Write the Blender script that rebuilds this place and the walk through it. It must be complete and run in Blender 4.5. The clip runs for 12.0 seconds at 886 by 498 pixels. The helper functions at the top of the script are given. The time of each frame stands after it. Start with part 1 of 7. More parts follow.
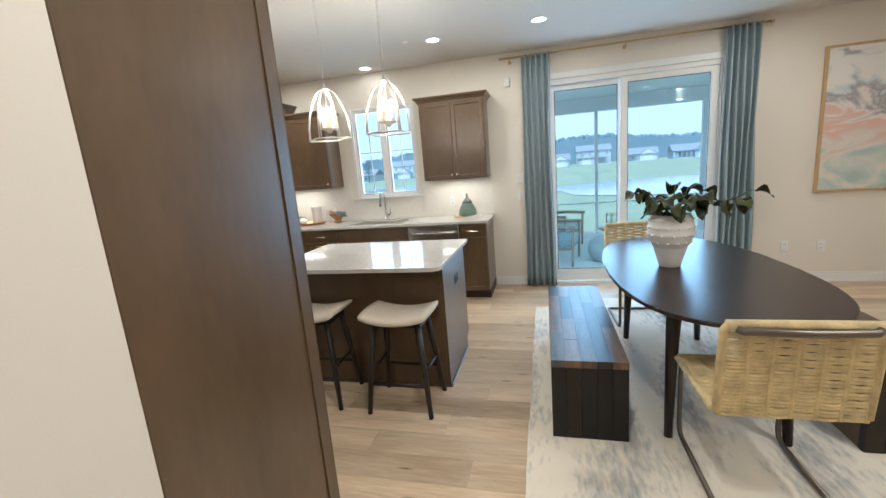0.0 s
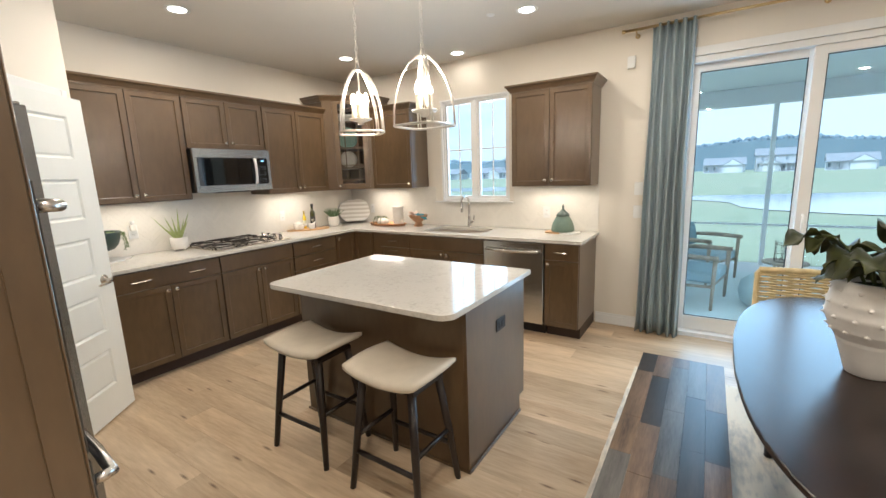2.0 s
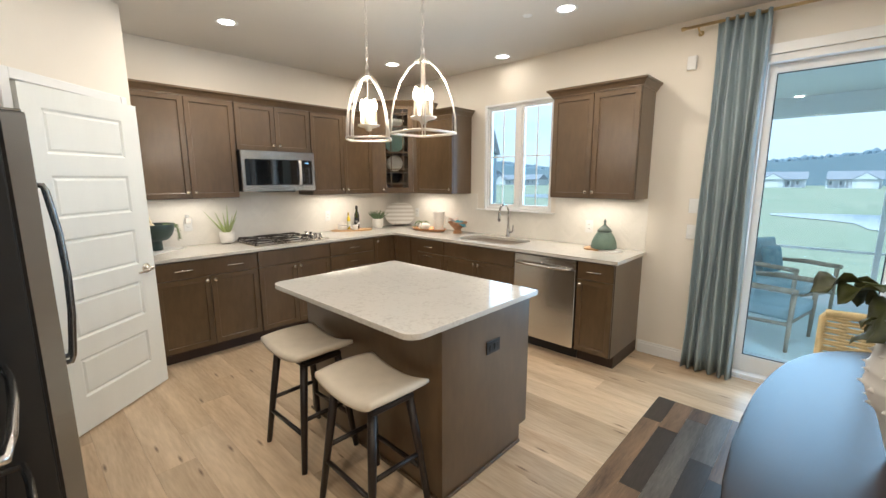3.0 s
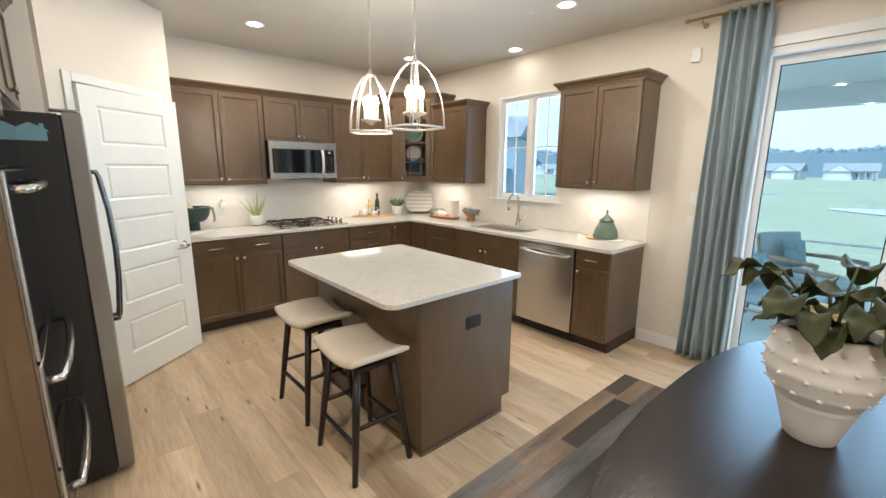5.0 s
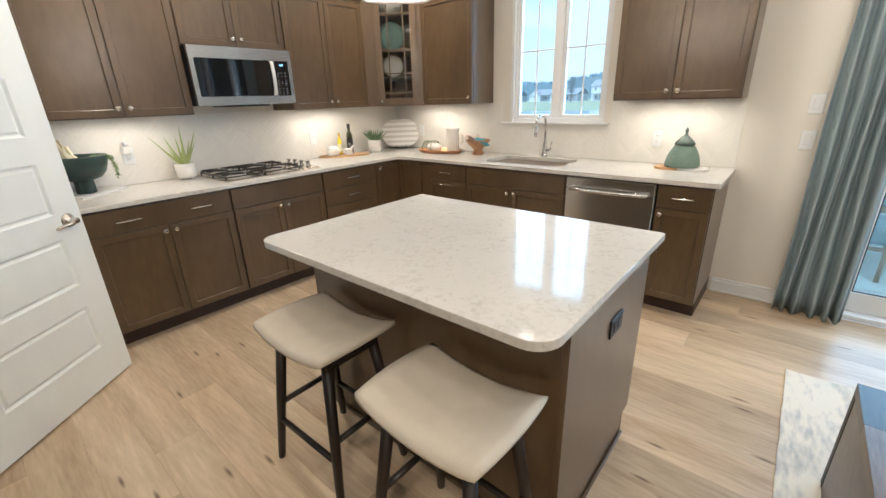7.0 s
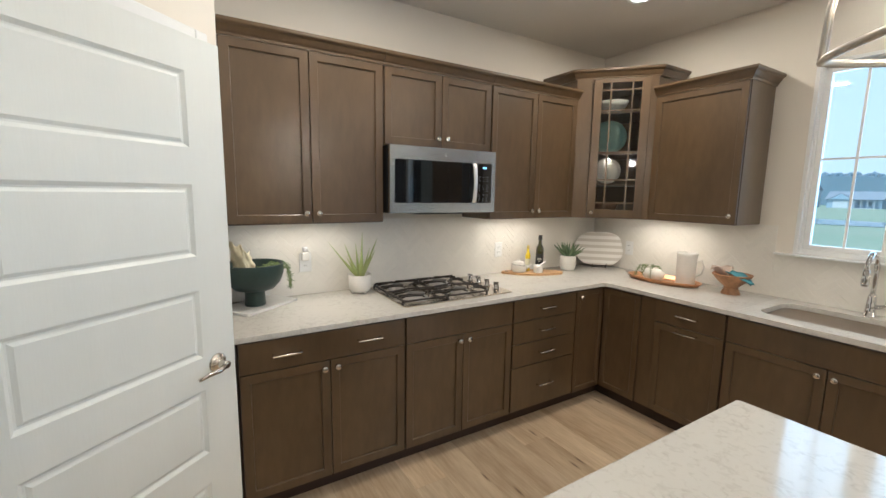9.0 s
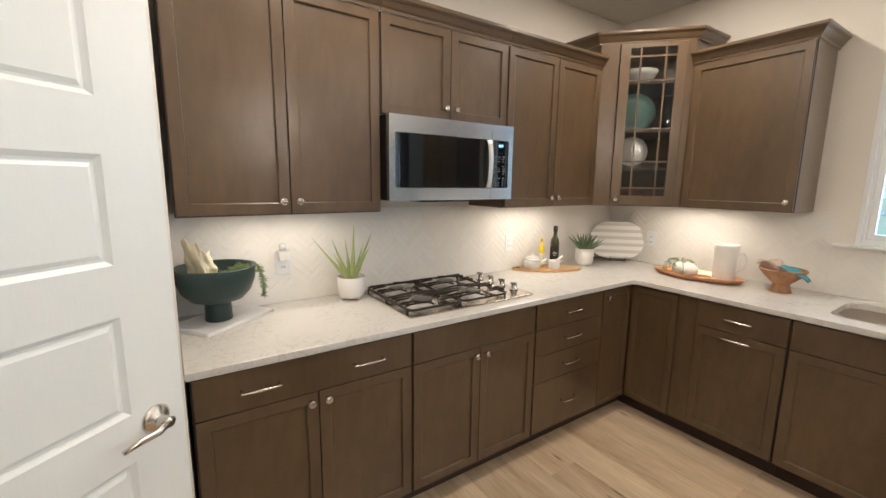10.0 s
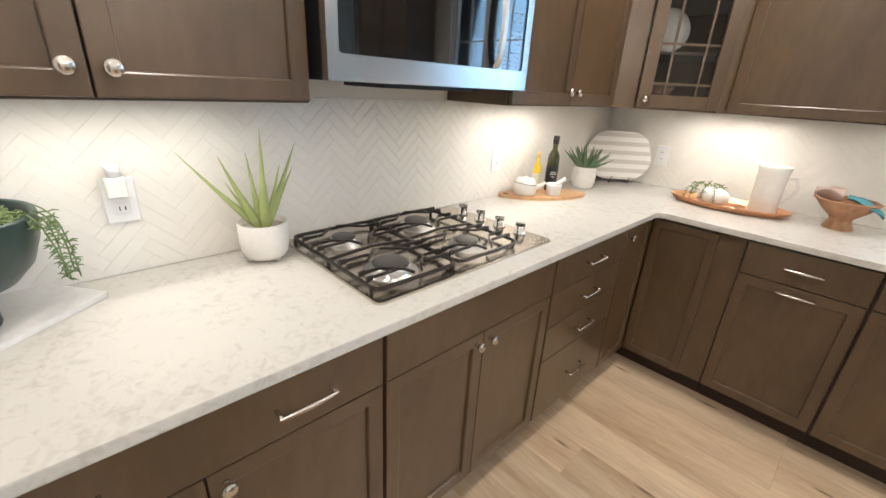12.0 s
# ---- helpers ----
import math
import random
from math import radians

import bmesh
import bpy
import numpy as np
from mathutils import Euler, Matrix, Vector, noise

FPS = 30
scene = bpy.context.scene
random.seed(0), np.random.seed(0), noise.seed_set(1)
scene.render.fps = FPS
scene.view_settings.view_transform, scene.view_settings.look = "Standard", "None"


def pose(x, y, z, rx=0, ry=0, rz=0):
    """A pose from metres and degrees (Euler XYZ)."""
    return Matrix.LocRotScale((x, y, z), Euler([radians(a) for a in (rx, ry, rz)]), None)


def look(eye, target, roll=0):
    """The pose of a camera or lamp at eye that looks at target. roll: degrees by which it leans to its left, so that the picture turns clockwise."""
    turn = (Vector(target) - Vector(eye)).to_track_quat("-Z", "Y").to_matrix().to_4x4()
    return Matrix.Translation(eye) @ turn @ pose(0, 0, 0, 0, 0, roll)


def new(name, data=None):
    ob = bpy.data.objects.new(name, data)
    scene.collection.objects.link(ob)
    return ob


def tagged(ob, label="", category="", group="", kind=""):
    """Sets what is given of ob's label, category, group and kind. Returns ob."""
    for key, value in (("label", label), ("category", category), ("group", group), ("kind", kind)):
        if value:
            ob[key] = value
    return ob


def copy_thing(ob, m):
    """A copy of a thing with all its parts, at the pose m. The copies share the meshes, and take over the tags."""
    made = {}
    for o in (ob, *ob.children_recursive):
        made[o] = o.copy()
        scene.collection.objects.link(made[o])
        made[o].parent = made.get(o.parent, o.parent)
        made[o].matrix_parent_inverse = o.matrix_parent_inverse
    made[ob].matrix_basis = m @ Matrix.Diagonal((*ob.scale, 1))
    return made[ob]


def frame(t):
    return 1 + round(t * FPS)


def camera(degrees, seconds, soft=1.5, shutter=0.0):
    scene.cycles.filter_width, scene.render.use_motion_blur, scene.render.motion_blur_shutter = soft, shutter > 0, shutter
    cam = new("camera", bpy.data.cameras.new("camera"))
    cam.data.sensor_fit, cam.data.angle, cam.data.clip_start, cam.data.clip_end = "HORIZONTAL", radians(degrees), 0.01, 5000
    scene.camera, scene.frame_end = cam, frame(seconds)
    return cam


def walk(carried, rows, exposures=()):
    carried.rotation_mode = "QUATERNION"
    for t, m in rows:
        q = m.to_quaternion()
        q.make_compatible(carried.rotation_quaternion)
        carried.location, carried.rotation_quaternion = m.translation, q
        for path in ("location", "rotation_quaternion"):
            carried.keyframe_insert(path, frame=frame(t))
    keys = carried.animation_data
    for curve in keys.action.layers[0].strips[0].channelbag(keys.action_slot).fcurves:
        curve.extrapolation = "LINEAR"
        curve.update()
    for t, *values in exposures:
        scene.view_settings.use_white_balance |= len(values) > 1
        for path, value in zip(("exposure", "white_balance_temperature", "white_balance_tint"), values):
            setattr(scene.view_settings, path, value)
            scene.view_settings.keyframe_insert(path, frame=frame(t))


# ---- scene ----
cam = camera(94.4, 12.0)
METRES, EYE, TILT, LEAN, TURN = 8.0, 1.5, 0.0, 0.0, 16.9
PATH = [
    (0, (3.904, -5.075, 1.496), (3.415, -3.173, 1.116), -4.6),
    (0.5, (3.998, -4.82, 1.495), (3.356, -2.959, 1.14), -3.8),
    (1, (4.096, -4.57, 1.513), (3.301, -2.768, 1.163), -2.7),
    (1.5, (4.126, -4.364, 1.499), (3.211, -2.624, 1.136), -2.5),
    (2, (4.163, -4.138, 1.514), (3.092, -2.487, 1.156), -2.0),
    (2.5, (4.252, -3.965, 1.519), (3.014, -2.433, 1.171), -1.1),
    (3, (4.435, -3.782, 1.538), (3.078, -2.351, 1.203), -0.1),
    (5, (4.789, -3.749, 1.549), (3.318, -2.451, 1.161), 0.4),
    (5.5, (4.639, -3.676, 1.486), (3.213, -2.365, 0.99), 0.1),
    (6, (4.289, -3.589, 1.462), (2.95, -2.228, 0.866), -0.6),
    (6.5, (3.988, -3.453, 1.428), (2.723, -2.062, 0.746), -1.6),
    (6.7, (3.819, -3.446, 1.421), (2.612, -2.017, 0.714), -1.9),
    (8.5, (2.811, -3.305, 1.522), (1.208, -2.157, 1.184), -0.0),
    (9, (2.545, -3.194, 1.548), (0.851, -2.167, 1.275), 0.9),
    (9.5, (2.315, -3.137, 1.523), (0.632, -2.096, 1.229), 1.2),
    (10, (2.08, -3.089, 1.511), (0.444, -1.984, 1.191), 0.7),
    (10.5, (1.826, -3.011, 1.462), (0.285, -1.818, 1.012), 0.1),
    (11, (1.578, -2.871, 1.454), (0.14, -1.61, 0.868), 0.5),
    (11.5, (1.453, -2.783, 1.416), (0.092, -1.474, 0.754), 0.7),
    (12, (1.303, -2.745, 1.429), (-0.023, -1.443, 0.688), 3.2),
]
EXPO = [(0, 0.68, 5200, 4), (1.0, 0.88, 5600, 8), (2.5, 0.74, 5700, 6), (5, 0.86, 5600, 6), (6.5, 0.88, 5500, 7), (8.5, 0.44, 5450, 4), (9.5, 0.50, 5550, 7), (10.5, 0.82, 5750, 9), (11.5, 1.00, 5450, 7), (12, 0.98, 5350, 7)]
walk(cam, [(t, look(eye, target, roll)) for t, eye, target, roll in PATH], exposures=EXPO)

# ---- world and light ----
world = bpy.data.worlds.new("world")
scene.world = world
world.use_nodes = True
wn, wl = world.node_tree.nodes, world.node_tree.links
wn.clear()
w_out, w_bg, w_sky = wn.new("ShaderNodeOutputWorld"), wn.new("ShaderNodeBackground"), wn.new("ShaderNodeTexSky")
w_sky.sky_type, w_sky.sun_disc = "NISHITA", False
w_sky.sun_elevation, w_sky.sun_rotation, w_sky.air_density, w_sky.dust_density = radians(38), radians(200), 1.0, 1.5
w_tc, w_map, w_noise, w_ramp, w_mix = (wn.new("ShaderNodeTexCoord"), wn.new("ShaderNodeMapping"), wn.new("ShaderNodeTexNoise"),
                                       wn.new("ShaderNodeValToRGB"), wn.new("ShaderNodeMix"))
w_mix.data_type = "RGBA"
w_map.inputs["Scale"].default_value = (1.0, 1.0, 4.5)
w_noise.inputs["Scale"].default_value, w_noise.inputs["Detail"].default_value = 1.6, 6.0
w_ramp.color_ramp.elements[0].position, w_ramp.color_ramp.elements[1].position = 0.38, 0.56
w_mix.inputs["B"].default_value = (6.0, 6.5, 6.9, 1)
w_bg.inputs["Strength"].default_value = 0.12
wl.new(w_tc.outputs["Generated"], w_map.inputs["Vector"])
wl.new(w_map.outputs["Vector"], w_noise.inputs["Vector"])
wl.new(w_noise.outputs["Fac"], w_ramp.inputs["Fac"])
w_sep, w_grad, w_max = wn.new("ShaderNodeSeparateXYZ"), wn.new("ShaderNodeMapRange"), wn.new("ShaderNodeMath")
wl.new(w_tc.outputs["Generated"], w_sep.inputs[0])
wl.new(w_sep.outputs["Z"], w_grad.inputs["Value"])
w_grad.inputs["From Min"].default_value, w_grad.inputs["From Max"].default_value = 0.08, 0.22
w_grad.inputs["To Min"].default_value, w_grad.inputs["To Max"].default_value = 0.90, 0.30
w_max.operation = "MAXIMUM"
wl.new(w_ramp.outputs["Color"], w_max.inputs[0])
wl.new(w_grad.outputs[0], w_max.inputs[1])
wl.new(w_max.outputs[0], w_mix.inputs["Factor"])
wl.new(w_sky.outputs["Color"], w_mix.inputs["A"])
wl.new(w_mix.outputs["Result"], w_bg.inputs["Color"])
wl.new(w_bg.outputs["Background"], w_out.inputs["Surface"])

sun = new("sun", bpy.data.lights.new("sun", "SUN"))
sun.data.energy, sun.data.angle, sun.data.color = 3.0, radians(12), (1.0, 0.96, 0.9)
sun.matrix_world = look((0, 0, 30), (6, 14, 0))

CEIL = 2.74
WARM = (1.0, 0.81, 0.61)


def lamp(name, kind, m, watts, size, color=WARM, size_y=None):
    ob = new(name, bpy.data.lights.new(name, kind))
    ob.data.energy, ob.data.color = watts, color
    if kind == "AREA":
        ob.data.shape = "RECTANGLE" if size_y else "DISK"
        ob.data.size = size
        if size_y:
            ob.data.size_y = size_y
    else:
        ob.data.shadow_soft_size = size
    ob.matrix_world = m
    return ob


# Cans beyond x 5.85 are unseen, added to fill the room with light.
CANS = [(0.87, -2.45), (0.87, -0.80), (2.89, -0.87), (1.88, -0.22), (3.90, -0.97), (5.9, -0.97), (5.82, -3.8), (2.0, -3.2),
        (7.4, -2.6), (3.9, -4.15), (6.6, -4.6), (4.05, -6.75), (7.2, -6.6)]
for cx, cy in CANS:
    if cy > -0.5:
        watts = 0.7
    elif cy < -3.5:
        watts = 12.5 if cy > -4.5 else 10.5
    else:
        watts = 3.6 if (cx, cy) == (2.0, -3.2) else (9.0 if cx < 1.0 else 6.8)
    lamp("downlight_and_fill_lamp", "AREA", pose(cx, cy, CEIL - 0.02), watts, 0.12)
PENDANTS = [(2.41, -2.275), (2.865, -2.27)]
for cx, cy in PENDANTS:
    lamp("pendant_lamp", "POINT", pose(cx, cy, 1.985), 12, 0.045)
PUCKS = [(0.19, -2.66), (0.19, -1.09), (0.74, -0.19), (2.90, -0.19)]
for cx, cy in PUCKS:
    lamp("undercabinet_lamp", "AREA", pose(cx, cy, 1.352, 0, 0, 90 if cx < 0.5 else 0), 0.95 if cy < -2 else 1.35, 0.50, size_y=0.08)
# Added fill inside the glass-door cabinet; it has no visible fitting.
lamp("cabinet_fill_lamp", "AREA", pose(0.30, -0.30, 2.36), 0.3, 0.06)
# daylight through the glass
lamp("door_daylight", "AREA", pose(4.85, 0.12, 1.25, -90), 36, 1.6, (0.62, 0.82, 1.0), 2.1)
lamp("window_daylight", "AREA", pose(1.93, 0.12, 1.77, -90), 9, 0.8, (0.62, 0.82, 1.0), 1.1)

# ---- materials ----
MATS = {}


def surface(name, color, rough=0.5, metal=0.0, vary=0.08, scale=6.0, stretch=(1, 1, 1), bump=0.0, fine=60.0, emit=0.0, coat=0.0,
            second=None, mix=0.0, piece=0.0, alpha=None, transmission=0.0, ior=1.45):
    """A node material: a base colour that drifts at a large scale, with fine grain and relief."""
    if name in MATS:
        return MATS[name]
    m = bpy.data.materials.new(name)
    m.use_nodes = True
    n, l = m.node_tree.nodes, m.node_tree.links
    b = n["Principled BSDF"]
    b.inputs["Roughness"].default_value, b.inputs["Metallic"].default_value = rough, metal
    b.inputs["Coat Weight"].default_value = coat
    b.inputs["IOR"].default_value = ior
    b.inputs["Transmission Weight"].default_value = transmission
    tc, mp = n.new("ShaderNodeTexCoord"), n.new("ShaderNodeMapping")
    mp.inputs["Scale"].default_value = stretch
    if piece:
        oi, vm, va = n.new("ShaderNodeObjectInfo"), n.new("ShaderNodeVectorMath"), n.new("ShaderNodeVectorMath")
        vm.operation, va.operation = "SCALE", "ADD"
        vm.inputs[0].default_value = (37.0, 91.0, 53.0)
        l.new(oi.outputs["Random"], vm.inputs["Scale"])
        l.new(tc.outputs["Object"], va.inputs[0])
        l.new(vm.outputs[0], va.inputs[1])
        l.new(va.outputs[0], mp.inputs["Vector"])
    else:
        l.new(tc.outputs["Object"], mp.inputs["Vector"])
    big, small = n.new("ShaderNodeTexNoise"), n.new("ShaderNodeTexNoise")
    big.inputs["Scale"].default_value, big.inputs["Detail"].default_value = scale, 3
    small.inputs["Scale"].default_value, small.inputs["Detail"].default_value = fine, 4
    for t in (big, small):
        l.new(mp.outputs["Vector"], t.inputs["Vector"])
    add = n.new("ShaderNodeMath")
    add.operation = "MULTIPLY_ADD"
    l.new(small.outputs["Fac"], add.inputs[0])
    add.inputs[1].default_value = 0.5
    l.new(big.outputs["Fac"], add.inputs[2])
    ramp = n.new("ShaderNodeMapRange")
    ramp.inputs["From Min"].default_value, ramp.inputs["From Max"].default_value = 0.45, 1.05
    l.new(add.outputs[0], ramp.inputs["Value"])
    mixn = n.new("ShaderNodeMix")
    mixn.data_type = "RGBA"
    c2 = second or tuple(c * (1 - 2 * vary) for c in color)
    c1 = color if second else tuple(min(1, c * (1 + vary)) for c in color)
    mixn.inputs["A"].default_value, mixn.inputs["B"].default_value = (*c1, 1), (*c2, 1)
    l.new(ramp.outputs[0], mixn.inputs["Factor"])
    out = mixn.outputs["Result"]
    if piece:
        oi, hsv, mr = n.new("ShaderNodeObjectInfo"), n.new("ShaderNodeHueSaturation"), n.new("ShaderNodeMapRange")
        l.new(oi.outputs["Random"], mr.inputs["Value"])
        mr.inputs["To Min"].default_value, mr.inputs["To Max"].default_value = 1 - piece, 1 + piece
        l.new(mr.outputs[0], hsv.inputs["Value"])
        l.new(out, hsv.inputs["Color"])
        out = hsv.outputs["Color"]
    l.new(out, b.inputs["Base Color"])
    if bump:
        bn = n.new("ShaderNodeBump")
        bn.inputs["Strength"].default_value, bn.inputs["Distance"].default_value = bump, 0.002
        l.new(small.outputs["Fac"], bn.inputs["Height"])
        l.new(bn.outputs["Normal"], b.inputs["Normal"])
    if emit:
        b.inputs["Emission Color"].default_value = (*color, 1)
        b.inputs["Emission Strength"].default_value = emit
    MATS[name] = m
    return m


WALL = surface("wall_paint", (0.77, 0.72, 0.64), 0.75, vary=0.02, scale=1.2, bump=0.06, fine=220)
CEILING = surface("ceiling_paint", (0.68, 0.645, 0.585), 0.85, vary=0.02, scale=1.0, bump=0.05, fine=160)
TRIM = surface("trim_paint", (0.82, 0.82, 0.81), 0.35, vary=0.015, scale=2.0, bump=0.02)
DOORPAINT = surface("door_paint", (0.83, 0.85, 0.82), 0.38, vary=0.015, scale=2.0, bump=0.08, fine=50, stretch=(4, 4, 0.4))
CAB = surface("stained_maple", (0.112, 0.070, 0.035), 0.33, vary=0.17, scale=2.6, stretch=(1.6, 1.6, 0.5), bump=0.02, fine=22, coat=0.5)
CAB.node_tree.nodes["Principled BSDF"].inputs["Coat Roughness"].default_value = 0.28
CAB.node_tree.nodes["Principled BSDF"].inputs["Specular IOR Level"].default_value = 0.5
# Darker copy of the maple, with the shade of gaps and recesses in its colour.
CABDARK = surface("shaded_maple", (0.05, 0.03, 0.022), 0.5, vary=0.1, scale=4)
QUARTZ = surface("white_quartz", (0.66, 0.64, 0.60), 0.09, vary=0.02, scale=2)
_n, _l = QUARTZ.node_tree.nodes, QUARTZ.node_tree.links
q_tc, q_a, q_b, q_r, q_m, q_k = (_n.new("ShaderNodeTexCoord"), _n.new("ShaderNodeTexNoise"), _n.new("ShaderNodeTexNoise"), _n.new("ShaderNodeMapRange"),
                                 _n.new("ShaderNodeMix"), _n.new("ShaderNodeMath"))
q_a.inputs["Scale"].default_value, q_a.inputs["Detail"].default_value, q_a.inputs["Distortion"].default_value = 42, 7, 1.0
q_b.inputs["Scale"].default_value, q_b.inputs["Detail"].default_value = 7, 3
q_k.operation = "MULTIPLY_ADD"
q_k.inputs[1].default_value = 0.45
q_m.data_type = "RGBA"
q_m.inputs["A"].default_value, q_m.inputs["B"].default_value = (0.62, 0.60, 0.555, 1), (0.33, 0.30, 0.255, 1)
q_r.inputs["From Min"].default_value, q_r.inputs["From Max"].default_value, q_r.inputs["To Max"].default_value = 0.74, 1.02, 0.42
for q_t in (q_a, q_b):
    _l.new(q_tc.outputs["Object"], q_t.inputs["Vector"])
_l.new(q_b.outputs["Fac"], q_k.inputs[0])
_l.new(q_a.outputs["Fac"], q_k.inputs[2])
_l.new(q_k.outputs[0], q_r.inputs["Value"])
_l.new(q_r.outputs[0], q_m.inputs["Factor"])
_l.new(q_m.outputs["Result"], _n["Principled BSDF"].inputs["Base Color"])
STEEL = surface("stainless_steel", (0.46, 0.46, 0.45), 0.22, 1.0, vary=0.04, scale=2, stretch=(1, 1, 40), bump=0.02, fine=8)
STEELD = surface("dark_brushed_stainless", (0.26, 0.27, 0.28), 0.26, 1.0, vary=0.05, scale=2, stretch=(1, 1, 40), bump=0.02, fine=8)
STEELH = surface("stainless_steel_horizontal", (0.62, 0.61, 0.59), 0.22, 1.0, vary=0.04, scale=2, stretch=(1, 40, 40), bump=0.02, fine=8)
NICKEL = surface("satin_nickel", (0.66, 0.62, 0.56), 0.24, 1.0, vary=0.03)
CHROME = surface("chrome", (0.75, 0.75, 0.75), 0.08, 1.0, vary=0.02)
BLACKGLASS = surface("black_glass", (0.008, 0.009, 0.011), 0.04, vary=0.1, coat=1.0)
BLACK = surface("black_plastic", (0.014, 0.014, 0.015), 0.45, vary=0.1)
IRON = surface("cast_iron", (0.030, 0.023, 0.018), 0.34, vary=0.2, bump=0.25, fine=300)
GREYSIDE = surface("dark_grey_steel", (0.028, 0.028, 0.028), 0.42, 0.0, vary=0.08, bump=0.15, fine=400)


def glass_material(name, tint=(0.87, 0.94, 0.98), gloss=0.10):
    m = bpy.data.materials.new(name)
    m.use_nodes = True
    n, l = m.node_tree.nodes, m.node_tree.links
    n.remove(n["Principled BSDF"])
    tr, gl, mx, fr = n.new("ShaderNodeBsdfTransparent"), n.new("ShaderNodeBsdfGlossy"), n.new("ShaderNodeMixShader"), n.new("ShaderNodeFresnel")
    tr.inputs["Color"].default_value = (*tint, 1)
    gl.inputs["Roughness"].default_value = 0.01
    fr.inputs["IOR"].default_value = 1.45
    l.new(fr.outputs[0], mx.inputs[0])
    l.new(tr.outputs[0], mx.inputs[1])
    l.new(gl.outputs[0], mx.inputs[2])
    l.new(mx.outputs[0], n["Material Output"].inputs["Surface"])
    return m


GLASS = glass_material("window_glass")
CLEAR = glass_material("clear_glass", (0.97, 0.98, 0.98))


# ---- building helpers ----
def thing(name, m=None, label="", category="", group="", kind=""):
    ob = new(name)
    ob.matrix_world = m or Matrix()
    return tagged(ob, label, category, group, kind)


def part(name, bm, material, parent=None, label="", smooth=False, m=None, kind=""):
    """Links a bmesh as one mesh object under a thing or a part."""
    me = bpy.data.meshes.new(name)
    bmesh.ops.recalc_face_normals(bm, faces=bm.faces)
    bm.to_mesh(me)
    bm.free()
    if smooth:
        me.shade_smooth() if smooth is True else me.shade_auto_smooth() if hasattr(me, "shade_auto_smooth") else None
    me.materials.append(material)
    ob = new(name, me)
    ob.parent = parent
    if m is not None:
        ob.matrix_basis = m
    return tagged(ob, label, kind=kind)


def place(name, ob, parent, m):
    """A further part on the mesh of an earlier one."""
    o = new(name, ob.data)
    o.parent = parent
    o.matrix_basis = m
    return o


def structure(name, bm, material, smooth=False, label=""):
    ob = part(name, bm, material, None, label, smooth)
    ob["kind"] = "structure"
    return ob


def box(bm, x0, x1, y0, y1, z0, z1, bevel=0.0, segs=1, m=None):
    """A block between the given bounds, with worn edges where bevel is given."""
    r = bmesh.ops.create_cube(bm, size=1.0)
    vs = r["verts"]
    for v in vs:
        v.co = Vector((x0 + (v.co.x + 0.5) * (x1 - x0), y0 + (v.co.y + 0.5) * (y1 - y0), z0 + (v.co.z + 0.5) * (z1 - z0)))
    if bevel:
        es = list({e for v in vs for e in v.link_edges})
        r = bmesh.ops.bevel(bm, geom=es, offset=bevel, segments=segs, profile=0.7, affect="EDGES")
        vs = list({v for f in r["faces"] for v in f.verts} | {v for v in vs if v.is_valid})
    if m is not None:
        for v in vs:
            v.co = m @ v.co
    return vs


def blk(*a, **k):
    bm = bmesh.new()
    box(bm, *a, **k)
    return bm


def lathe(profile, segs=24, bm=None, m=None, close=False):
    """Turns (radius, height) pairs about z."""
    bm = bm or bmesh.new()
    rings = []
    for r, z in profile:
        if r < 1e-6:
            rings.append([bm.verts.new((0, 0, z))])
        else:
            rings.append([bm.verts.new((r * math.cos(2 * math.pi * i / segs), r * math.sin(2 * math.pi * i / segs), z)) for i in range(segs)])
    for a, b in zip(rings, rings[1:]):
        for i in range(segs):
            j = (i + 1) % segs
            if len(a) == 1 and len(b) > 1:
                bm.faces.new((a[0], b[j], b[i]))
            elif len(b) == 1 and len(a) > 1:
                bm.faces.new((a[i], a[j], b[0]))
            elif len(a) > 1:
                bm.faces.new((a[i], a[j], b[j], b[i]))
    if m is not None:
        for ring in rings:
            for v in ring:
                v.co = m @ v.co
    return bm


def tube(points, radius, segs=8, bm=None, closed=False):
    """A round bar along points; radius may be one number or one a point."""
    bm = bm or bmesh.new()
    pts = [Vector(p) for p in points]
    n = len(pts)
    rad = radius if isinstance(radius, (list, tuple)) else [radius] * n
    up = None
    rings = []
    for i, p in enumerate(pts):
        if closed:
            d = pts[(i + 1) % n] - pts[i - 1]
        else:
            d = pts[min(i + 1, n - 1)] - pts[max(i - 1, 0)]
        d.normalize()
        if up is None:
            up = Vector((0, 0, 1)) if abs(d.z) < 0.9 else Vector((1, 0, 0))
        side = d.cross(up).normalized()
        up = side.cross(d).normalized()
        rings.append([bm.verts.new(p + rad[i] * (math.cos(2 * math.pi * k / segs) * side + math.sin(2 * math.pi * k / segs) * up)) for k in range(segs)])
    pairs = list(zip(rings, rings[1:])) + ([(rings[-1], rings[0])] if closed else [])
    for a, b in pairs:
        for k in range(segs):
            bm.faces.new((a[k], a[(k + 1) % segs], b[(k + 1) % segs], b[k]))
    if not closed:
        bm.faces.new(list(reversed(rings[0])))
        bm.faces.new(rings[-1])
    return bm


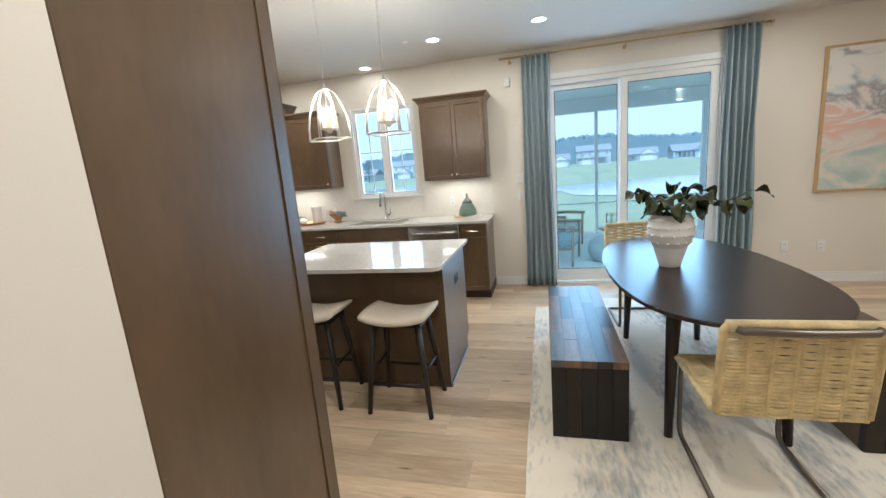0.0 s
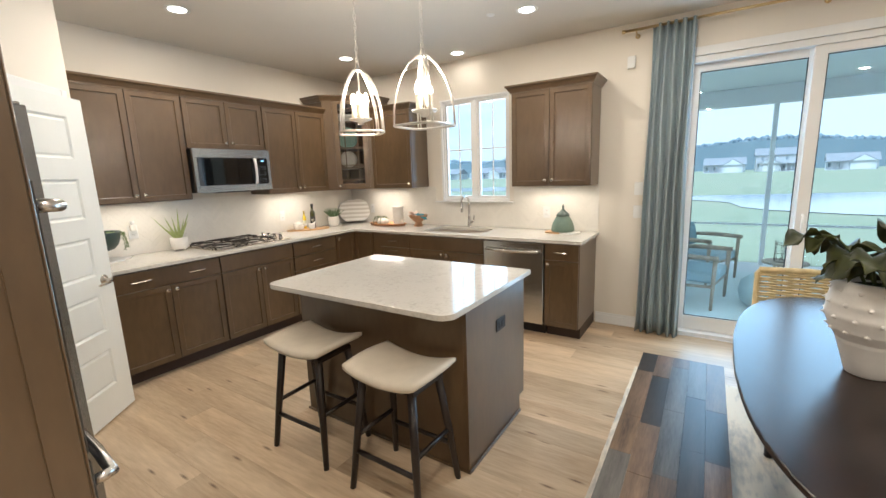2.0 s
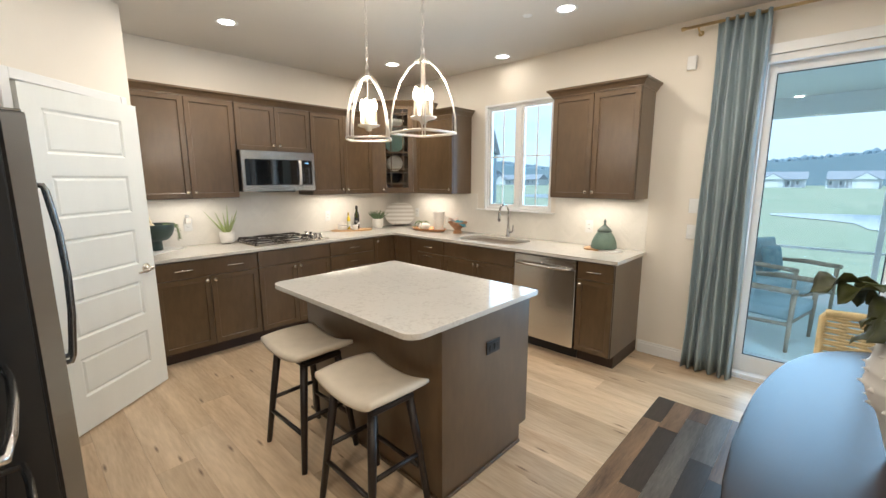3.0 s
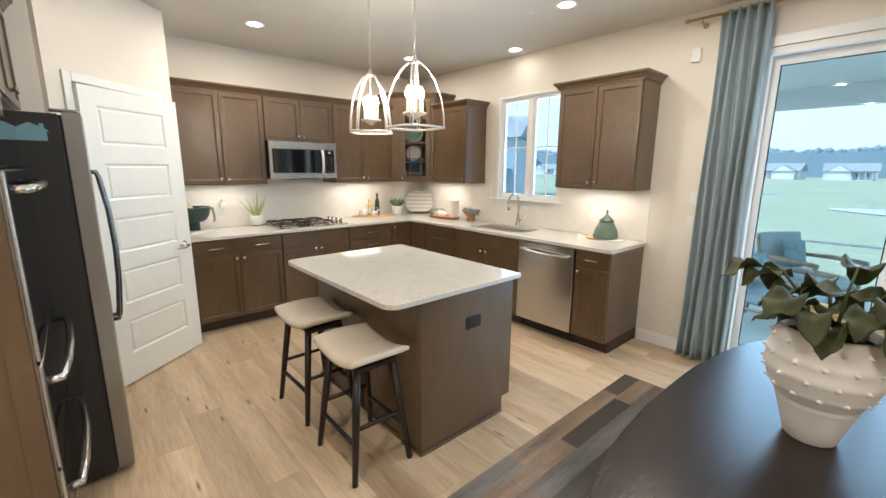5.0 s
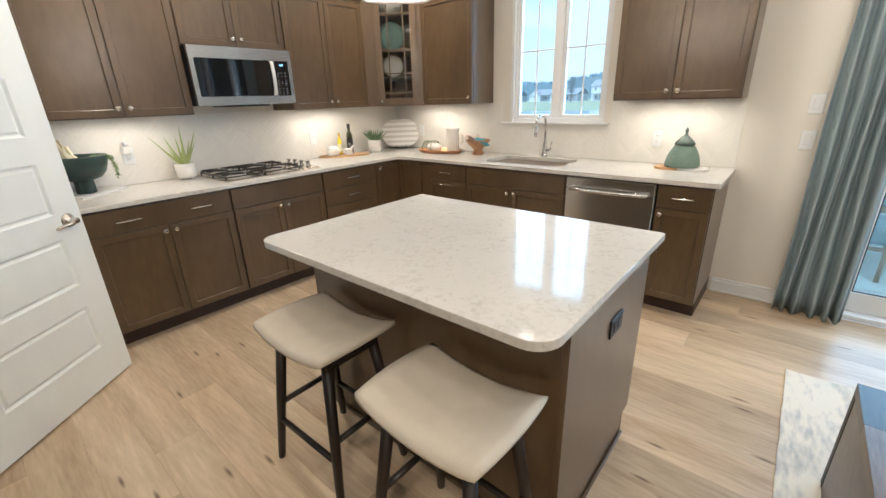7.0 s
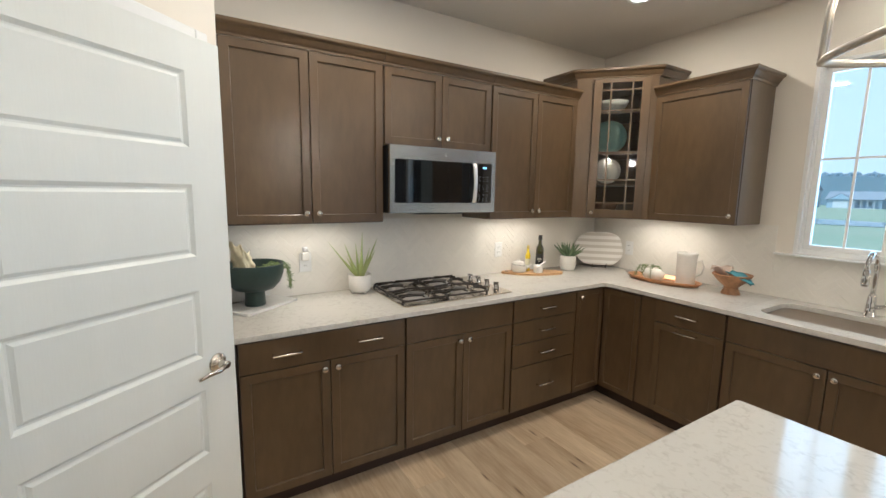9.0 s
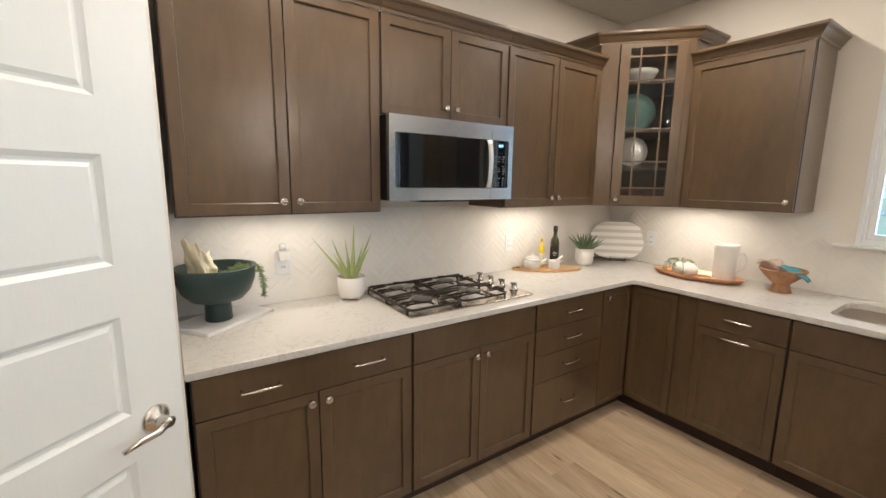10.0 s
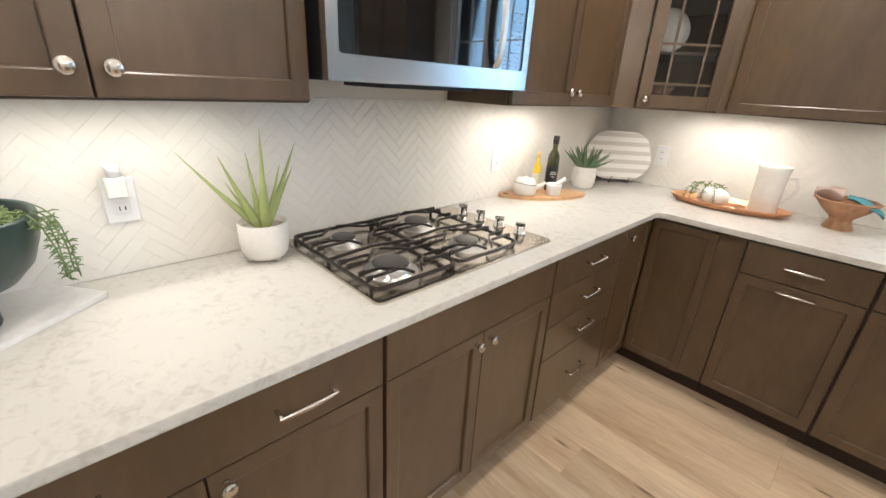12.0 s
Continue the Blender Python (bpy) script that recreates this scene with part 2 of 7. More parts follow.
def outline_slab(outline, z0, z1, bevel=0.004, segs=2):
    """A slab of any outline with eased edges."""
    bm = bmesh.new()
    f = bm.faces.new([bm.verts.new((x, y, z0)) for x, y in outline])
    r = bmesh.ops.extrude_face_region(bm, geom=[f])
    for v in r["geom"]:
        if isinstance(v, bmesh.types.BMVert):
            v.co.z = z1
    if bevel:
        es = [e for e in bm.edges if abs(e.verts[0].co.z - e.verts[1].co.z) < 1e-6]
        bmesh.ops.bevel(bm, geom=es, offset=bevel, segments=segs, profile=0.7, affect="EDGES")
    return bm


def rounded(x0, x1, y0, y1, r, n=6):
    """A rectangle's outline with rounded corners (r: one number, or four from the corner x0 y0 on)."""
    rs = r if isinstance(r, (list, tuple)) else [r] * 4
    out = []
    for (cx, cy, a0), q in zip(((x0, y0, 180), (x1, y0, 270), (x1, y1, 0), (x0, y1, 90)), rs):
        ox, oy = (cx + q if cx == x0 else cx - q), (cy + q if cy == y0 else cy - q)
        for i in range(n + 1):
            a = radians(a0 + 90 * i / n)
            out.append((ox + q * math.cos(a), oy + q * math.sin(a)))
    return out


# ---- walls, floor, ceiling ----
NX0, NX1, SY, EX, WX = -0.15, 8.6, -8.5, 8.6, 3.12
bm = bmesh.new()
box(bm, NX0, 1.50, 0, 0.15, 0, CEIL)
box(bm, 1.50, 2.36, 0, 0.15, 0, 1.20)
box(bm, 1.50, 2.36, 0, 0.15, 2.34, CEIL)
box(bm, 2.36, 3.97, 0, 0.15, 0, CEIL)
box(bm, 3.97, 5.73, 0, 0.15, 2.39, CEIL)
box(bm, 5.73, NX1 + 0.15, 0, 0.15, 0, CEIL)
structure("wall_north", bm, WALL)
structure("wall_west", blk(-0.15, 0, -3.24, 0, 0, CEIL), WALL)
structure("wall_stub", blk(0, 0.665, -3.24, -3.085, 0, CEIL), WALL)
structure("wall_east", blk(EX, EX + 0.15, SY, 0, 0, CEIL), WALL)
structure("wall_south", blk(WX - 0.15, EX, SY - 0.15, SY, 0, CEIL), WALL)
bm = bmesh.new()
box(bm, WX - 0.15, WX - 0.0077, SY, -4.60, 0, CEIL)
box(bm, WX - 0.0075, WX + 0.012, SY, -4.515, 0, CEIL)
structure("wall_hall", bm, WALL)
structure("wall_niche_back", blk(1.25, WX - 0.15, -4.75, -4.60, 0, CEIL), WALL)
structure("wall_niche_side", blk(1.25, 1.40, -4.60, -3.84, 0, CEIL), WALL)
structure("ceiling", blk(NX0, EX + 0.15, SY - 0.15, 0.15, CEIL, CEIL + 0.12), CEILING)

# angled pantry wall, its door a little open
PW = pose(0.665, -3.085, 0, 0, 0, -45)
bm = bmesh.new()
DS0, DS1, DTOP = 0.115, 0.885, 2.055
box(bm, 0, DS0, -0.12, 0, 0, CEIL, m=PW)
box(bm, DS1, 1.035, -0.12, 0, 0, CEIL, m=PW)
box(bm, DS0, DS1, -0.12, 0, DTOP, CEIL, m=PW)
structure("wall_pantry", bm, WALL)
structure("wall_pantry_back", blk(0.0, 1.25, -4.75, -4.6, 0, CEIL), WALL)
structure("wall_pantry_west", blk(-0.15, 0.0, -4.75, -3.24, 0, CEIL), WALL)
bm = bmesh.new()
box(bm, DS0 - 0.055, DS0 - 0.001, 0.001, 0.017, 0, DTOP + 0.055, 0.003, m=PW)
box(bm, DS1 + 0.001, DS1 + 0.055, 0.001, 0.017, 0, DTOP + 0.055, 0.003, m=PW)
box(bm, DS0 - 0.0005, DS1 + 0.0005, 0.001, 0.017, DTOP, DTOP + 0.055, 0.003, m=PW)
structure("trim_pantry", bm, TRIM)


def panel_door(w, h):
    """A moulded door of five wide panels, back at y 0.018, front at y -0.018."""
    bm = bmesh.new()
    n, rail, stile = 5, 0.1205, 0.130
    ph = (h - 0.212 - 0.1155 - rail * (n - 1)) / n
    zs = [0.0, 0.212]
    for i in range(n):
        zs += [zs[-1] + ph, zs[-1] + ph + (rail if i < n - 1 else 0.1155)]
    xs = [0.0, 0.108, w - stile - 0.006, w]
    grid = [[bm.verts.new((x, -0.018, z)) for x in xs] for z in zs]
    panels = []
    for r in range(len(zs) - 1):
        for c in range(3):
            f = bm.faces.new((grid[r][c], grid[r][c + 1], grid[r + 1][c + 1], grid[r + 1][c]))
            if c == 1 and r % 2 == 1:
                panels.append(f)
    edge = [e for e in bm.edges if e.is_boundary]
    r = bmesh.ops.extrude_edge_only(bm, edges=edge)
    vs = [v for v in r["geom"] if isinstance(v, bmesh.types.BMVert)]
    for v in vs:
        v.co.y = 0.018
    for f in panels:
        bmesh.ops.inset_region(bm, faces=[f], thickness=0.016, depth=-0.010)
        bmesh.ops.inset_region(bm, faces=[f], thickness=0.008, depth=0.0)
        bmesh.ops.inset_region(bm, faces=[f], thickness=0.014, depth=0.007)
    bmesh.ops.contextual_create(bm, geom=[e for e in bm.edges if e.is_boundary])
    return bm


pantry_door = thing("door_1", PW @ pose(DS1 - 0.004, 0.022, 0.012, 0, 0, 180 - 5.5), "white five-panel pantry door standing slightly ajar", "door", kind="structure")
DW_ = 0.764
door_leaf = part("door_leaf", panel_door(DW_, 2.03), DOORPAINT, pantry_door, m=pose(0, 0, 0) @ Matrix.Diagonal((1, 1, 1, 1)))
bm = lathe([(0.0, 0.0), (0.036, 0.0), (0.036, 0.004), (0.028, 0.010), (0.016, 0.014), (0.012, 0.020), (0.012, 0.042), (0.014, 0.050), (0.0, 0.053)], 24)
lever = tube([(0, 0, 0.044), (-0.03, -0.010, 0.048), (-0.075, -0.008, 0.048), (-0.112, -0.014, 0.042)], [0.010, 0.009, 0.0075, 0.006], 10, bm)
part("door_handle", lever, NICKEL, door_leaf, "satin nickel lever handle", True, pose(DW_ - 0.080, -0.018, 0.900, 90))
part("latch_plate", blk(0, 0.0015, -0.012, 0.012, -0.03, 0.03), NICKEL, door_leaf, m=pose(DW_, 0, 0.925))

# floor under the planks
structure("floor", blk(NX0, EX, SY, 0.15, -0.12, -0.012), surface("subfloor", (0.10, 0.07, 0.045), 0.9))


def trim_run(name, pts, h=0.085, t=0.014):
    """Baseboard with a stepped top along pairs of points, its back on the line, turned to the left of it."""
    bm = bmesh.new()
    for (ax, ay), (bx, by) in pts:
        d = Vector((bx - ax, by - ay, 0))
        m = Matrix.Translation((ax, ay, 0)) @ pose(0, 0, 0, 0, 0, math.degrees(math.atan2(d.y, d.x)))
        box(bm, 0, d.length, 0.0, t, 0, h, 0.003, m=m)
        box(bm, 0, d.length, 0.0, t * 0.6, h, h + 0.022, 0.003, m=m)
        box(bm, 0, d.length, t, t + 0.009, 0, 0.018, 0.004, m=m)
    structure(name, bm, TRIM)


trim_run("baseboard", [((3.90, -0.001), (3.285, -0.001)), ((EX, -0.001), (5.80, -0.001)), ((EX - 0.001, SY), (EX - 0.001, 0)),
                       ((WX + 0.013, -4.62), (WX + 0.013, SY)), ((WX, SY + 0.001), (EX, SY + 0.001))])
bm = bmesh.new()
box(bm, DS1 + 0.056, 1.030, 0.001, 0.015, 0, 0.10, 0.003, m=PW)
box(bm, 0.0, DS0 - 0.056, 0.001, 0.015, 0, 0.10, 0.003, m=PW)
structure("baseboard_pantry", bm, TRIM)

# ---- cabinets ----
TD = 0.019


def front(w, h, shaker=True, rail=0.058):
    """A cabinet front, its back at y 0, its face at y -0.019; shaker: a framed, recessed flat panel."""
    bm = bmesh.new()
    box(bm, 0, w, -TD, 0, 0, h)
    if shaker:
        bm.faces.ensure_lookup_table()
        f = min(bm.faces, key=lambda q: q.calc_center_median().y)
        bmesh.ops.inset_region(bm, faces=[f], thickness=rail, depth=0)
        bmesh.ops.inset_region(bm, faces=[f], thickness=0.004, depth=-0.002)
        bmesh.ops.inset_region(bm, faces=[f], thickness=0.002, depth=-0.008)
    es = [e for e in bm.edges if all(abs(v.co.y + TD) < 1e-5 and (v.co.x < 1e-5 or v.co.x > w - 1e-5 or v.co.z < 1e-5 or v.co.z > h - 1e-5) for v in e.verts)]
    bmesh.ops.bevel(bm, geom=es, offset=0.0025, segments=2, profile=0.6, affect="EDGES")
    return bm


def knob(parent, x, z):
    bm = lathe([(0.0, 0.0), (0.008, 0.0), (0.0065, 0.004), (0.006, 0.013), (0.0125, 0.017), (0.0155, 0.021), (0.0155, 0.025), (0.012, 0.029), (0.0, 0.030)], 20)
    part("knob", bm, NICKEL, parent, "round satin nickel knob", True, pose(x, -TD, z, 90))


def pull(parent, x, z, length=0.132):
    """A straight spindle bar, thickest in the middle, on two square posts at its ends."""
    h = length / 2
    bm = tube([(-h, 0, 0.029), (-h * 0.92, 0, 0.0295), (-h * 0.45, 0, 0.031), (0, 0, 0.0315), (h * 0.45, 0, 0.031), (h * 0.92, 0, 0.0295), (h, 0, 0.029)],
              [0.0032, 0.0036, 0.0056, 0.0066, 0.0056, 0.0036, 0.0032], 10)
    for s in (-1, 1):
        box(bm, s * (h - 0.006) - 0.004, s * (h - 0.006) + 0.004, -0.004, 0.004, 0.0, 0.029, 0.001)
    part("pull", bm, NICKEL, parent, "slim satin nickel bar pull", True, pose(x, -TD, z, 90))


def cabinet_box(parent, w, d, z0, z1, toe=False, ends=None):
    part("carcass", blk(0.0005, w - 0.0005, -d, -0.003, z0, z1, 0.001), CAB, parent)
    # Thin dark sheet that paints the shade in the gaps between fronts.
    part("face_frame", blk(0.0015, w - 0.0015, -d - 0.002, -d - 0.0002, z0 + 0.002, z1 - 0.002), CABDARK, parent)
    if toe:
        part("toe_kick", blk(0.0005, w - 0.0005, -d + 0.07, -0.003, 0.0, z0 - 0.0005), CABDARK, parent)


BASE_D, WALL_D = 0.605, 0.315


def base_cabinet(m, w, spec, label="brown stained maple base cabinet with shaker doors", gap=0.004, short=0):
    """spec: rows from the top down, each (height, kinds): 'w' one slab with two pulls, 'd' a slab with a pull, 'f' a blank slab,
    'L' 'R' doors hinged left or right with a knob, 'P' a door with a pull on top, 'B' a bare door."""
    cab = thing("base_cabinet", m, label, "base cabinet", "kitchen base cabinets")
    cabinet_box(cab, w, BASE_D, 0.105, 0.8855, True)
    z = 0.874
    for h, kinds in spec:
        z -= h
        n = len(kinds)
        fw = (w - 0.012 - gap * (n - 1)) / n
        for i, k in enumerate(kinds):
            x0 = 0.006 + i * (fw + gap)
            door = k in "LRPB"
            p = part("door" if door else "drawer_front", front(fw, h - gap, door), CAB, cab, m=pose(x0, -BASE_D, z + gap))
            if k == "w":
                pull(p, fw * 0.25, (h - gap) * 0.5)
                pull(p, fw * 0.75, (h - gap) * 0.5)
            elif k == "d":
                pull(p, fw * 0.5, (h - gap) * 0.5, min(0.128, fw * 0.4))
            elif k == "L":
                knob(p, fw - 0.03, h - gap - 0.035)
            elif k == "R":
                knob(p, 0.03, h - gap - 0.035)
            elif k == "P":
                pull(p, fw * 0.5, h - gap - 0.03)
    return cab


def crown(parent, pts, z, closed=False):
    """Stepped crown moulding along an outline of the cabinet's front, spreading outwards as it rises."""
    prof = [(0.0, 0.0), (0.006, 0.0), (0.008, 0.012), (0.016, 0.020), (0.030, 0.042), (0.042, 0.050), (0.045, 0.055), (0.045, 0.068), (0.0, 0.068)]
    bm = bmesh.new()
    rows = []
    n = len(pts)
    for i, p in enumerate(pts):
        p = Vector((*p, 0))
        a = (p - Vector((*pts[i - 1], 0))).normalized() if i > 0 else None
        b = (Vector((*pts[i + 1], 0)) - p).normalized() if i < n - 1 else None
        na = Vector((a.y, -a.x, 0)) if a else None
        nb = Vector((b.y, -b.x, 0)) if b else None
        if na and nb:
            o = (na + nb)
            o = o / max(0.3, o.dot(na))
        else:
            o = na or nb
        rows.append([bm.verts.new(p + o * q + Vector((0, 0, z + h))) for q, h in prof])
    for r, s in zip(rows, rows[1:]):
        for k in range(len(prof) - 1):
            bm.faces.new((r[k], s[k], s[k + 1], r[k + 1]))
    bm.faces.new(rows[0])
    bm.faces.new(list(reversed(rows[-1])))
    return part("crown_moulding", bm, CAB, parent)


def wall_cabinet(m, w, z0, z1, doors, depth=WALL_D, label="brown stained maple wall cabinet with shaker doors", group="kitchen wall cabinets"):
    cab = thing("wall_cabinet", m, label, "wall cabinet", group)
    cabinet_box(cab, w, depth, z0, z1)
    n = len(doors)
    fw = (w - 0.010 - 0.004 * (n - 1)) / n
    for i, k in enumerate(doors):
        p = part("door", front(fw, z1 - z0 - 0.010, True), CAB, cab, m=pose(0.005 + i * (fw + 0.004), -depth, z0 + 0.006))
        knob(p, fw - 0.03 if k == "L" else 0.03, 0.05)
    return cab


RW = lambda y: pose(0, y, 0, 0, 0, 90)
NW = lambda x: pose(x, 0, 0)
Y1, Y2, Y3, YC = -3.072, -2.256, -1.500, -0.918
B1 = base_cabinet(RW(Y1), Y2 - Y1, [(0.148, "w"), (0.616, "LR")], "brown base cabinet with wide drawer over two shaker doors")
B2 = base_cabinet(RW(Y2), Y3 - Y2, [(0.148, "f"), (0.616, "LR")], "brown base cabinet under the gas cooktop, two shaker doors")
B3 = base_cabinet(RW(Y3), YC - Y3, [(0.148, "d"), (0.151, "d"), (0.158, "d"), (0.304, "d")], "brown base cabinet with four slab drawers")
cab = thing("corner_base_cabinet", pose(0, 0, 0), "brown corner base cabinet with two folding shaker doors", "base cabinet", "kitchen base cabinets")
part("carcass", outline_slab([(0.003, -0.003), (0.003, YC + 0.001), (BASE_D, YC + 0.001), (BASE_D, -BASE_D), (1.018, -BASE_D), (1.018, -0.003)], 0.105, 0.8855, 0), CAB, cab)
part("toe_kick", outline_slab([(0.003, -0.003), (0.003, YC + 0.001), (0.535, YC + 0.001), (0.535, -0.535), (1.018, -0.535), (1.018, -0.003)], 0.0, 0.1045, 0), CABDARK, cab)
p = part("door", front(0.284, 0.760, True, 0.05), CAB, cab, m=pose(BASE_D, YC + 0.004, 0.110, 0, 0, 90))
knob(p, 0.03, 0.715)
part("door", front(0.284, 0.760, True, 0.05), CAB, cab, m=pose(0.630, -BASE_D, 0.110))
base_cabinet(NW(1.020), 0.429, [(0.148, "d"), (0.616, "P")], "brown base cabinet with drawer over pull-out shaker door")
base_cabinet(NW(1.449), 0.905, [(0.148, "f"), (0.616, "LR")], "brown sink base cabinet with two shaker doors")
base_cabinet(NW(2.962), 0.308, [(0.148, "d"), (0.616, "R")], "narrow brown base cabinet with drawer and one door")

# dishwasher
dw = thing("dishwasher", pose(2.358, 0, 0), "stainless steel dishwasher with bar handle under the counter", "dishwasher")
part("tub", blk(0.002, 0.598, -0.585, -0.01, 0.10, 0.870), BLACK, dw)
part("kick_plate", blk(0.004, 0.596, -0.54, -0.30, 0.0, 0.0995), BLACK, dw)
bm = blk(0.003, 0.597, -0.636, -0.5855, 0.115, 0.790, 0.004)
part("door_panel", bm, STEELH, dw)
part("control_strip", blk(0.003, 0.597, -0.636, -0.5855, 0.793, 0.874, 0.004), STEELH, dw)
bm = tube([(0.035, -0.63, 0.805), (0.05, -0.672, 0.800), (0.15, -0.682, 0.797), (0.30, -0.686, 0.796), (0.45, -0.682, 0.797), (0.55, -0.672, 0.800), (0.565, -0.63, 0.805)], 0.012, 10)
part("handle", bm, STEELH, dw, "curved stainless handle", True)

# upper cabinets
UZ0, UZ1 = 1.372, 2.245
U1 = wall_cabinet(RW(-3.066), 3.066 - 2.256, UZ0, UZ1, "LR")
crown(U1, [(0.0, -WALL_D - TD), (0.81, -WALL_D - TD)], UZ1 - 0.004)
U2 = wall_cabinet(RW(-2.254), 2.254 - 1.496, 1.812, UZ1, "LR", label="short brown wall cabinet above the microwave")
crown(U2, [(0.0, -WALL_D - TD), (0.758, -WALL_D - TD)], UZ1 - 0.004)
U3 = wall_cabinet(RW(-1.494), 1.494 - 0.690, UZ0, UZ1, "LR")
crown(U3, [(0.0, -WALL_D - TD), (0.804, -WALL_D - TD)], UZ1 - 0.004)
U4 = wall_cabinet(NW(0.724), 0.586, UZ0, UZ1, "L", label="single-door brown wall cabinet beside the window")
crown(U4, [(0.0, -WALL_D - TD), (0.589, -WALL_D - TD), (0.589, -0.004)], UZ1 - 0.004)
U5 = wall_cabinet(NW(2.523), 0.750, UZ0, UZ1, "LR", label="brown two-door wall cabinet between window and glass door")
crown(U5, [(-0.003, -0.004), (-0.003, -WALL_D - TD), (0.753, -WALL_D - TD), (0.753, -0.004)], UZ1 - 0.004)

# corner cabinet with a glass door
CZ1, CXR = 2.395, 0.722
cc = thing("corner_wall_cabinet", pose(0, 0, 0), "tall brown corner wall cabinet with leaded glass door", "wall cabinet", "kitchen wall cabinets")
D = WALL_D
bm = bmesh.new()
box(bm, 0.004, 0.018, -0.688, -0.004, UZ0, CZ1)
box(bm, 0.018, CXR, -0.018, -0.004, UZ0, CZ1)
box(bm, 0.018, D, -0.688, -0.674, UZ0, CZ1)
box(bm, CXR - 0.014, CXR, -D, -0.018, UZ0, CZ1)
part("side_panels", bm, CAB, cc)
shape = [(0.018, -0.018), (0.018, -0.673), (D - 0.004, -0.673), (CXR - 0.015, -D + 0.004), (CXR - 0.015, -0.018)]
part("bottom_panel", outline_slab(shape, UZ0, UZ0 + 0.018, 0), CAB, cc)
part("top_panel", outline_slab(shape, CZ1 - 0.018, CZ1, 0), CAB, cc)
for z in (1.62, 1.85, 2.15):
    part("shelf", outline_slab([(0.019, -0.019), (0.019, -0.67), (D - 0.03, -0.67), (CXR - 0.018, -D + 0.03), (CXR - 0.018, -0.019)], z, z + 0.012, 0), CAB, cc)
DIAG = math.hypot(CXR - D, 0.688 - D)
CM = pose(D, -0.688, 0, 0, 0, math.degrees(math.atan2(0.688 - D, CXR - D)))
fw = 0.385
ox = DIAG - fw - 0.050
bm = bmesh.new()
box(bm, 0.0, ox - 0.002, -0.004, 0.014, UZ0, CZ1, m=CM)
box(bm, ox + fw + 0.002, DIAG, -0.004, 0.014, UZ0, CZ1, m=CM)
part("face_frame", bm, CAB, cc)
dh = CZ1 - UZ0 - 0.02
door = thing("door", CM @ pose(ox, -0.005, UZ0 + 0.008))
door.parent = cc
bm = bmesh.new()
RS, RT = 0.060, 0.026
box(bm, 0, RS, -TD, 0, 0, dh, 0.002)
box(bm, fw - RS, fw, -TD, 0, 0, dh, 0.002)
box(bm, RS, fw - RS, -TD, 0, 0, RS, 0.002)
box(bm, RS, fw - RS, -TD, 0, dh - RT, dh, 0.002)
part("door_frame", bm, CAB, door)
bm = bmesh.new()
iw = fw - 2 * RS
for x in (RS + 0.060, fw - RS - 0.060):
    box(bm, x - 0.005, x + 0.005, -0.013, -0.006, RS, dh - RT)
for z in (RS + 0.050, RS + 0.220, RS + 0.423, dh - RT - 0.195, dh - RT - 0.050):
    box(bm, RS, fw - RS, -0.0125, -0.0065, z - 0.005, z + 0.005)
part("muntins", bm, CAB, door)
part("pane", blk(RS, fw - RS, -0.005, -0.002, RS, dh - RT), CLEAR, door)
bmk = lathe([(0.0, 0.0), (0.008, 0.0), (0.006, 0.013), (0.0155, 0.021), (0.0155, 0.025), (0.0, 0.030)], 16)
part("knob", bmk, NICKEL, door, "round satin nickel knob", True, pose(0.03, -TD, 0.04, 90))
crown(cc, [(0.004, -0.692), (D - 0.012, -0.692), (CXR + 0.004, -D + 0.012), (CXR + 0.004, -0.004)], CZ1 - 0.004)

# ---- worktops ----
CT0, CT1 = 0.8860, 0.914
CX = 0.648
top = thing("worktop", None, "white speckled quartz worktop on the brown base cabinets", "worktop")
SX0, SX1, SYB, SYF = 1.545, 2.245, -0.125, -0.52
arc = [(CX + 0.04 - 0.04 * math.cos(radians(a)), -CX - 0.04 + 0.04 * math.sin(radians(a))) for a in range(0, 91, 15)]
bmt = outline_slab([(0.002, -0.002), (0.002, -3.083), (CX, -3.083)] + arc + [(SX0 - 0.06, -CX), (SX0 - 0.06, -0.002)], CT0, CT1, 0.005)
part("slab", bmt, QUARTZ, top)
bmt = outline_slab([(SX1 + 0.06, -0.002), (SX1 + 0.06, -CX), (3.295, -CX), (3.295, -0.002)], CT0, CT1, 0.0)
part("slab", bmt, QUARTZ, top)
bmt = bmesh.new()
inner = rounded(SX0, SX1, SYF, SYB, 0.07)
outer = []
for x, y in inner:
    cx0, cy0 = (SX0 + SX1) / 2, (SYF + SYB) / 2
    dx, dy = x - cx0, y - cy0
    outer.append((x, y))
A, B_, C_, D_ = SX0 - 0.0598, SX1 + 0.0598, -CX, -0.002
cols = []
for zz in (CT0, CT1):
    inn = [bmt.verts.new((x, y, zz)) for x, y in inner]
    crn = [bmt.verts.new(v) for v in ((A, C_, zz), (B_, C_, zz), (B_, D_, zz), (A, D_, zz))]
    k = len(inn) // 4
    for q in range(4):
        seg = inn[q * k:(q + 1) * k]
        for a, b in zip(seg, seg[1:]):
            bmt.faces.new((crn[q], a, b))
        nx = inn[((q + 1) * k) % len(inn)]
        bmt.faces.new((crn[q], seg[-1], nx, crn[(q + 1) % 4]))
    cols.append((inn, crn))
for idx in (0, 1):
    lo, hi = cols[0][idx], cols[1][idx]
    for i in range(len(lo)):
        j = (i + 1) % len(lo)
        bmt.faces.new((lo[i], lo[j], hi[j], hi[i]))
part("slab", bmt, QUARTZ, top)

